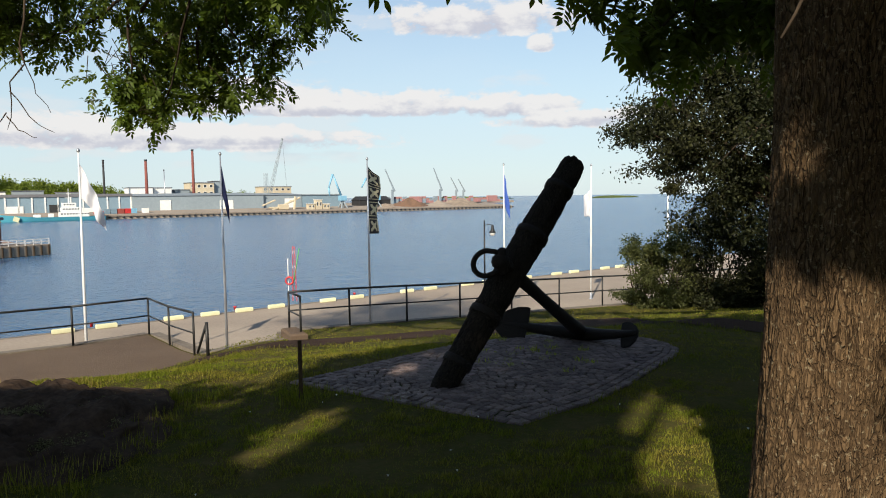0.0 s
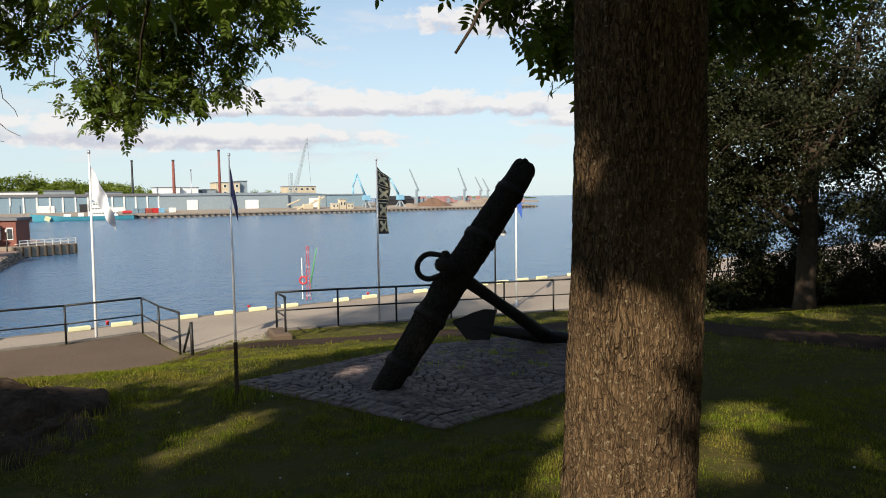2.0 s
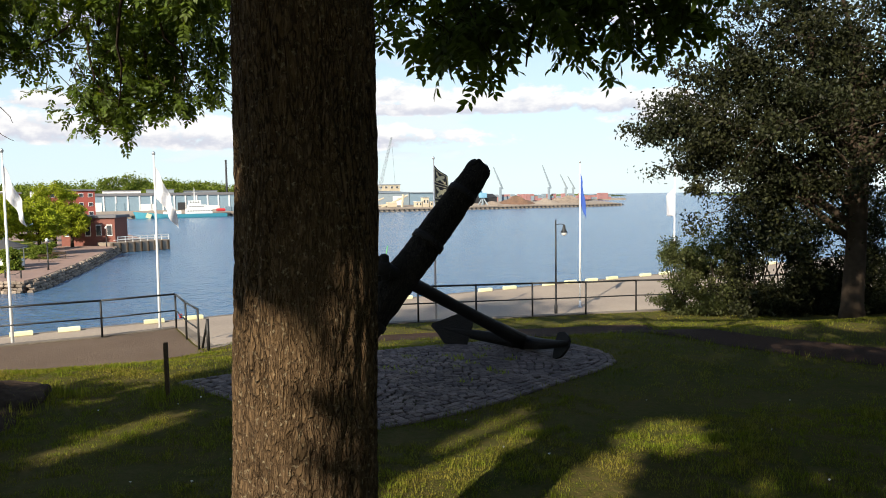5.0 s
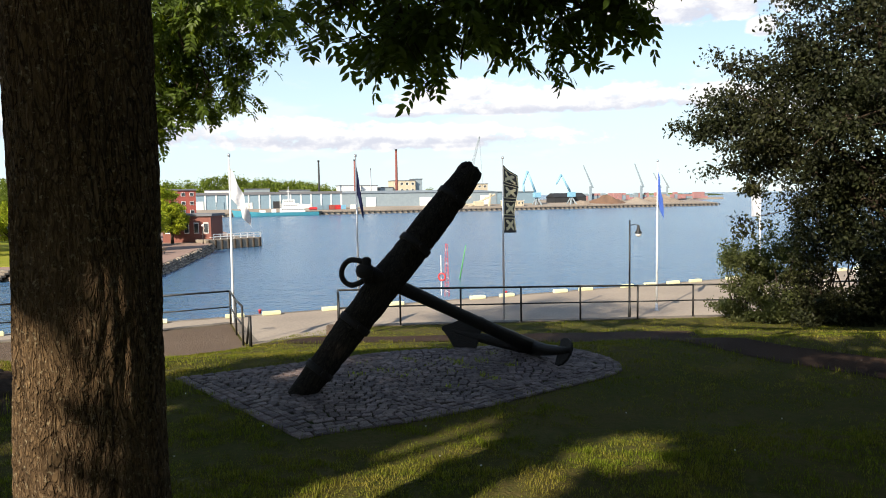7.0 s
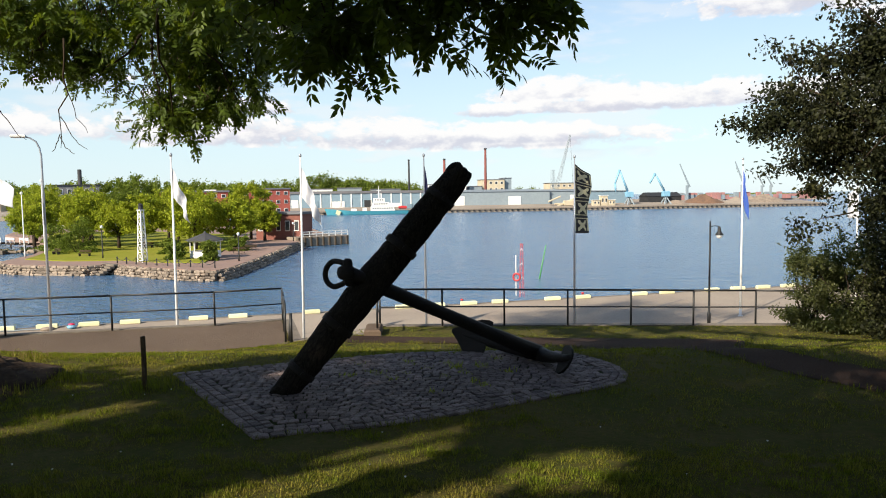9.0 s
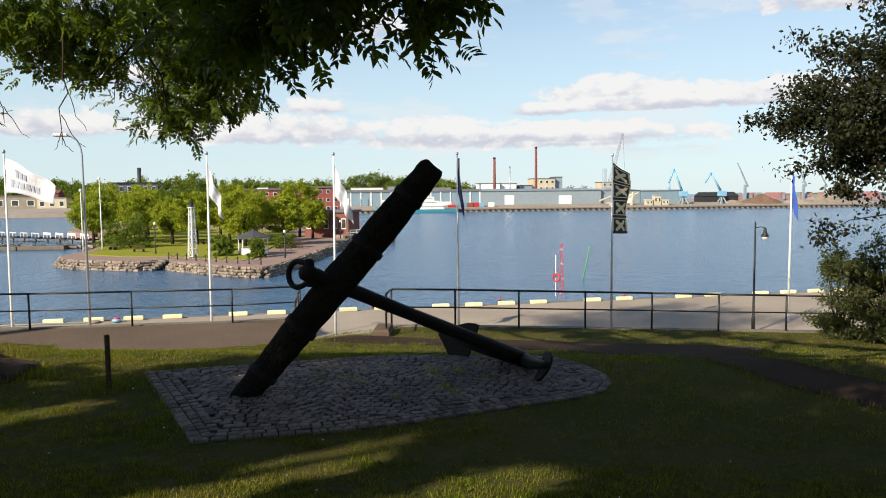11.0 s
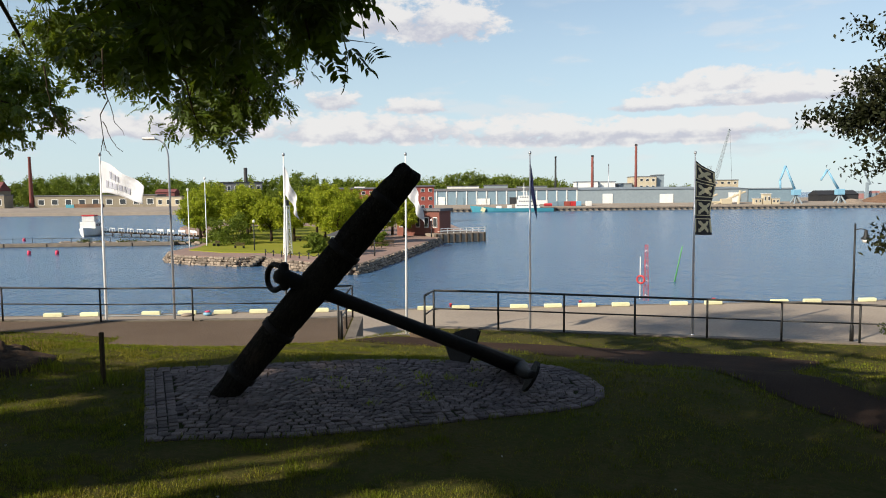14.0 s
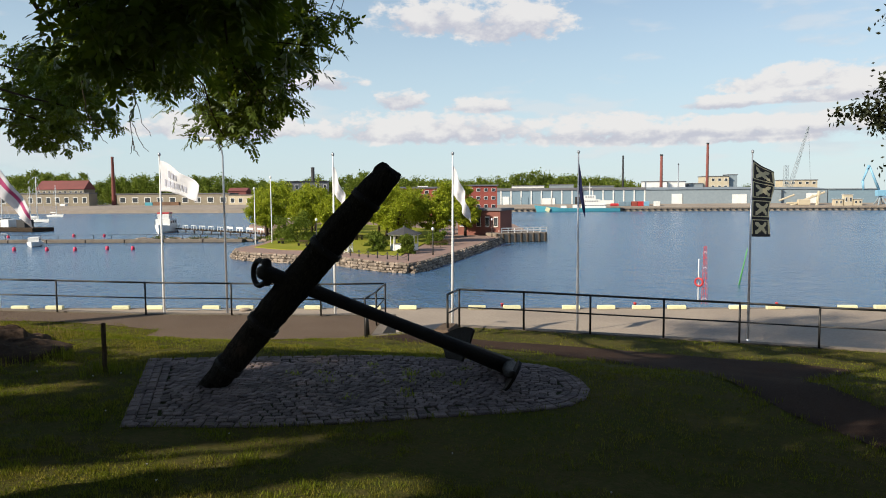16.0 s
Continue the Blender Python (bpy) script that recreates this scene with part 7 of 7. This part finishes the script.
# park furniture
for x, y, turn in ((-98.5, 77.0, -10), (-90.5, 76.0, 20), (-96, 93, 10), (-92, 95, 10), (-70.5, 88, 40), (-72, 92.5, 40)):
    o = thing("park_bench", (0, 0, 0), "wooden slatted park bench on the lawn", "bench", "benches in the park")
    for k in range(3):
        part("seat_slat", Build().box((0, -0.2 + 0.16 * k, 0.45), (1.9, 0.13, 0.05)), M["post_wood"], o)
    for k in range(2):
        part("back_slat", Build().box((0, 0.28, 0.68 + 0.2 * k), (1.9, 0.05, 0.14)), M["post_wood"], o)
    for s in (-0.8, 0.8):
        part("leg", Build().box((s, 0.02, 0.22), (0.07, 0.5, 0.44)), M["rail"], o)
    o.matrix_basis = pose(x, y, ISLAND_Z + 0.1, 0, 0, turn)
for x, y, h in ((-99.7, 72.6, 9.8), (-84.5, 74.5, 4.6), (-100.5, 76.5, 11.8), (-61.5, 78, 3.6), (-82, 116.5, 3.4)):
    o = thing("park_lamp", (x, y, ISLAND_Z), "slim park lamp post on the promenade", "street lamp", "lamp posts in the park")
    part("post", Build().lathe((x, y, ISLAND_Z), [(0.12, 0), (0.09, 0.6), (0.06, h)], 8), M["pole_white" if h > 9 else "rail"], o, smooth=True)
    part("lamp_head", Build().lathe((x, y, ISLAND_Z + h - 0.1), [(0.08, 0), (0.2, 0.12), (0.2, 0.35), (0.05, 0.5)], 8), M["white"], o, smooth=True)

# ---- grass blades on the near lawn ----
def land_many(x, y):
    """The height of the hill for whole arrays of places."""
    s = -0.55 * x + 0.835 * y
    z = 0.72 - 0.0241 * np.clip(x, -15, 15) - 0.0271 * np.clip(y, -5, 25)
    z += np.interp(s, [2, 3.3, 4.6], [0.15, 0.15, 0])
    z += np.interp(s, [8.8, 9.5, 11, 12, 14, 15.8, 17, 19.4], [0, -0.1, -0.42, -0.55, -0.82, -1.0, -1.0, -1.35])
    z += 0.07 * np.exp(-((x + 5.0) / 1.3) ** 2 - ((y - 8.7) / 1.0) ** 2)
    soft = lambda a: np.clip(a, 0, 1) ** 2 * (3 - 2 * np.clip(a, 0, 1))  # noqa: E731
    k = soft((s - 9.5) / 4) * soft((-2.5 - x) / 3)
    return z * (1 - k) + (-1.03 + np.clip(-7 - x, 0, 12) * 0.03) * k


def inside_many(x, y, outline):
    hit = np.zeros(len(x), bool)
    for (x0, y0), (x1, y1) in zip(outline, outline[-1:] + outline[:-1]):
        if y0 != y1:
            hit ^= ((y0 > y) != (y1 > y)) & (x < (x1 - x0) * (y - y0) / (y1 - y0) + x0)
    return hit


def blades():
    rng = np.random.default_rng(77)
    spots = []
    for x0, x1, y0, y1, per in ((-5, 10.5, 4.2, 9.5, 4000), (-8, 13, 9.5, 14, 1300), (-9, 14, 14, 19, 480), (-17.5, -6, 7, 14, 1500), (-3, 10, 19, 26, 420)):
        n = int((x1 - x0) * (y1 - y0) * per)
        spots.append(np.column_stack([rng.uniform(x0, x1, n), rng.uniform(y0, y1, n)]))
    p = np.concatenate(spots)
    x, y = p[:, 0], p[:, 1]
    p = p[~inside_many(x, y, PAVED) & ~inside_many(x, y, TERRACE) & ~inside_many(x, y, PATH_EAST) & (-0.55 * x + 0.835 * y < 17.0)]
    n = len(p)
    root = np.column_stack([p, land_many(p[:, 0], p[:, 1]) - 0.01])
    # the turf's lumps, looked up on a fine grid
    cell = 0.07
    i, j = ((p[:, 0] + 18) / cell).astype(int), ((p[:, 1] - 3) / cell).astype(int)
    grid = np.array([[(noise.noise(Vector((a * cell * 0.9, c * cell * 0.9, 5))), noise.noise(Vector((a * cell * 4.5, c * cell * 4.5, 2)))) for c in range(j.max() + 1)] for a in range(i.max() + 1)])
    patch, tuft = grid[i, j, 0], grid[i, j, 1]
    tall = rng.uniform(0.016, 0.042, n) * (1 + 0.6 * np.clip(patch, -0.5, 1)) * (1 + 1.5 * np.clip(tuft, -0.5, 1))
    a = rng.uniform(0, 2 * np.pi, n)
    lean = rng.uniform(0.1, 0.9, n) * tall
    w = (0.0022 + 0.0026 * rng.random(n)) * np.clip(np.hypot(p[:, 0] - 5.0, p[:, 1] - 2.0) / 8.0, 1.0, 2.4)
    across = np.column_stack([-np.sin(a), np.cos(a), np.zeros(n)]) * w[:, None]
    tip = root + np.column_stack([np.cos(a) * lean, np.sin(a) * lean, tall])
    V = np.stack([root - across, root + across, tip], axis=1).reshape(-1, 3)
    F = np.arange(len(V)).reshape(-1, 3)
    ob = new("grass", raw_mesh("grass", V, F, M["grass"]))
    tagged(ob, "short uneven green lawn grass", "grass", kind="stuff")


blades()


def stalks(name, label, centres, per, spread, tall, width, mat, seed, lean=0.5):
    """Tufts of thin upright stalks round the given spots."""
    rng = np.random.default_rng(seed)
    c = np.repeat(np.array(centres), per, axis=0)
    n = len(c)
    p = c[:, :2] + rng.normal(size=(n, 2)) * spread
    z = np.array([land(x, y) for x, y in p]) if len(centres[0]) == 2 else c[:, 2]
    root = np.column_stack([p, z - 0.01])
    h = tall * rng.uniform(0.5, 1.25, n)
    a = rng.uniform(0, 2 * np.pi, n)
    tip = root + np.column_stack([np.cos(a) * h * lean * rng.random(n), np.sin(a) * h * lean * rng.random(n), h])
    mid = root * 0.45 + tip * 0.55 + np.array([0, 0, 1.0]) * (h * 0.06)[:, None]
    across = np.column_stack([-np.sin(a), np.cos(a), np.zeros(n)]) * width
    V = np.stack([root - across, root + across, mid + across * 0.8, tip, mid - across * 0.8], axis=1).reshape(-1, 3)
    k = np.arange(n)[:, None] * 5
    F = np.concatenate([k + np.array([0, 1, 2]), k + np.array([0, 2, 4]), k + np.array([4, 2, 3])])
    tagged(new(name, raw_mesh(name, V, F, mat)), label, "grass", kind="stuff")


gr = random.Random(21)
straw = foliage("straw", (0.27, 0.19, 0.085), (0.17, 0.125, 0.055), (0.26, 0.20, 0.07), 0.8, 0.1, 0.25, 0.4)
stalks("dry_grass", "short dry straw-coloured grass round the rock", [(gr.uniform(-4.3, -2.8), gr.uniform(7.9, 8.9)) for _ in range(30)], 16, 0.13, 0.10, 0.0026, straw, 31)
stalks("weed_grass", "long uncut grass along the rock and the post", [(gr.uniform(-1.6, -0.9), gr.uniform(5.0, 8.2)) for _ in range(46)] + [(gr.gauss(-0.03, 0.14), gr.gauss(8.2, 0.14)) for _ in range(12)] + [(gr.uniform(-3.4, -1.5), gr.uniform(4.6, 5.4)) for _ in range(30)], 22, 0.08, 0.15, 0.003, M["grass"], 32)
stalks("edge_grass", "longer grass fringing the paved bed", [tuple(Vector(a).lerp(Vector(c), gr.random())) for a, c in zip(PAVED, PAVED[1:] + PAVED[:1]) for _ in range(max(3, int((Vector(a) - Vector(c)).length * 7)))], 9, 0.035, 0.075, 0.003, M["grass"], 33)
stalks("path_grass", "longer grass fringing the footpath and terrace", [tuple(Vector(a).lerp(Vector(c), gr.random()) + Vector((gr.gauss(0, 0.07), gr.gauss(0, 0.07)))) for line in (PATH_EAST[14:], PATH_EAST[4:12], TERRACE[1:14]) for a, c in zip(line, line[1:]) for _ in range(int((Vector(a) - Vector(c)).length * 9))], 8, 0.06, 0.085, 0.004, M["grass"], 34)
for k in range(22):
    # weeds that came up between the setts
    x, y = 1.25 + 2.3 * gr.random(), 9.7 + 2.4 * gr.random()
    if not inside(x, y, PAVED):
        continue
    stalks("weed", "yellow-green weed growing between the setts", [(x, y, land(x, y) + 0.01)], gr.randint(14, 40), 0.05, gr.uniform(0.04, 0.09), 0.005, M["park_leaf"], 200 + k, 1.3)


def daisies():
    rng = random.Random(8)
    b = Build()
    for _ in range(32):
        x, y = rng.uniform(-1, 9), rng.uniform(4.2, 9.5)
        if inside(x, y, PAVED):
            continue
        z = land(x, y) + rng.uniform(0.05, 0.085)
        r = rng.uniform(0.007, 0.012)
        b.add([(x + r * math.cos(k * 1.047), y + r * math.sin(k * 1.047), z + rng.uniform(0, 0.004)) for k in range(6)] + [(x, y, z - 0.012)], [(0, 1, 2, 3, 4, 5)] + [(k, (k + 1) % 6, 6) for k in range(6)])
    tagged(part("daisy_flower", b, M["white"]), "small white daisies scattered in the lawn", "flower", kind="stuff")


daisies()

# stonecrop cushions on the rock
crop = foliage("stonecrop", (0.12, 0.12, 0.06), (0.17, 0.15, 0.085), (0.12, 0.13, 0.05), 0.8, 0.1, 0.15, 0.4)
for k, (x, y, z, rx) in enumerate(((-1.6, 6.25, 0.72, 0.26), (-1.75, 7.2, 0.75, 0.25), (-2.2, 6.7, 0.81, 0.2), (-1.9, 5.75, 0.70, 0.2), (-1.45, 6.8, 0.68, 0.16))):
    o = thing("stonecrop", (x, y, z), "low grey-green stonecrop cushion growing on the rock", "plant", "stonecrop on the rock")
    leaf_cloud("foliage", [((x, y, z), (rx, rx, 0.05), 900)], 0.022, crop, o, seed=300 + k, droop=-0.4)

# ---- the paved bed under the anchor ----
bed = laid("paved_bed", PAVED, 0.4, 0.006, M["joint"], "bed of grey stone setts with earth and weeds in the joints", "paving")


def sett_mesh(name, sx, sy, sz, seed):
    """A hewn stone with a worn, slightly domed head."""
    rng = random.Random(seed)
    b = Build()
    ring = ((-1, -1), (0, -1.04), (1, -1), (1.04, 0), (1, 1), (0, 1.04), (-1, 1), (-1.04, 0))
    lo = [(i * sx / 2, j * sy / 2, 0) for i, j in ring]
    top = [(i * sx / 2 + rng.uniform(-.006, .004), j * sy / 2 + rng.uniform(-.004, .004), sz * 0.84) for i, j in ring]
    cap = [(x * 0.87, y * 0.86, sz + rng.uniform(-.002, .002)) for x, y, _ in top]
    b.add(lo + top + cap + [(0, 0, sz + 0.002)], [(a + r, (a + 1) % 8 + r, (a + 1) % 8 + 8 + r, a + 8 + r) for r in (0, 8) for a in range(8)] + [(a + 16, (a + 1) % 8 + 16, 24) for a in range(8)])
    return b


def paving():
    rng = random.Random(12)
    shapes = [sett_mesh("sett", 0.104 + 0.008 * (k % 3 - 1), 0.094 + 0.004 * (k % 2), 0.052, k) for k in range(9)]
    meshes = [b.mesh("sett", M["sett"]) for b in shapes]
    rest = Build()
    ux, uy = Vector((0.83, 0.555)), Vector((-0.555, 0.83))
    mid = Vector((2.4, 10.1))
    sides = [(Vector(a), Vector(c)) for a, c in zip(PAVED, PAVED[1:] + PAVED[:1])]

    def to_edge(p):
        return min((p - a - (c - a) * min(1.0, max(0.0, (p - a).dot(c - a) / (c - a).length_squared))).length for a, c in sides)

    spots = []
    fan, rise = 1.25, 0.17
    for r in range(-48, 49):
        a = -4.2 + rng.uniform(0, 0.1)
        while a < 4.2:
            w = rng.choice((0.103, 0.110, 0.116, 0.124))
            # rows bow like the scales of a fish
            t = ((a + w / 2 + 4.2) / fan % 1.0) * 2 - 1
            p = mid + ux * (a + w / 2) + uy * (r * 0.101 + rise * (1 - t * t))
            if inside(p.x, p.y, PAVED) and to_edge(p) > 0.342:
                spots.append((p.x, p.y, math.atan2(ux.y, ux.x) - math.atan(4 * rise * t / fan) + rng.uniform(-.06, .06)))
            a += w
    # rows that run along the border
    for inset in (0.178, 0.284):
        for a, c in sides:
            d = (c - a).normalized()
            k = 0.05
            while k < (c - a).length:
                p = a + d * k + Vector((-d.y, d.x)) * inset
                if inside(p.x, p.y, PAVED) and to_edge(p) > inset - 0.012:
                    spots.append((p.x, p.y, math.atan2(d.y, d.x) + rng.uniform(-.05, .05)))
                k += rng.choice((0.110, 0.116, 0.124))
    # edging stones follow the outline
    for a, c in sides:
        long = (c - a).length
        n = max(1, round(long / 0.17))
        d = (c - a).normalized()
        for k in range(n):
            p = a.lerp(c, (k + 0.5) / n) + Vector((-d.y, d.x)) * 0.062
            e = Build().box((0, 0, 0.03), (long / n - 0.014, 0.12, 0.06), 0, 0.016).mesh("edging_stone", M["sett"])
            ob = part("edging_stone", e, M["sett"], bed)
            ob.location = (p.x, p.y, land(p.x, p.y) - 0.034)
            ob.rotation_euler = (rng.uniform(-.04, .04), rng.uniform(-.03, .03), math.atan2(d.y, d.x) + rng.uniform(-.05, .05))
    spots.sort(key=lambda s: s[1] - 0.25 * s[0])
    for i, (x, y, a) in enumerate(spots):
        z = land(x, y) - 0.028 + 0.012 * noise.noise(Vector((x * 2.1, y * 2.1, 1))) + rng.uniform(-.004, .004)
        tilt = Euler((rng.uniform(-.04, .04), rng.uniform(-.04, .04), a))
        if i < 300:
            ob = new("sett", meshes[i % 9])
            ob.parent = bed
            ob.location, ob.rotation_euler = (x, y, z), tilt
        else:
            m = Matrix.Translation((x, y, z)) @ tilt.to_matrix().to_4x4()
            src = shapes[i % 9]
            rest.add([m @ Vector(q) for q in src.v], src.f)
    ob = part("sett_field", rest, M["sett_rest"], bed)
    tagged(ob, "grey-brown granite setts laid in curved rows", kind="stuff")


paving()
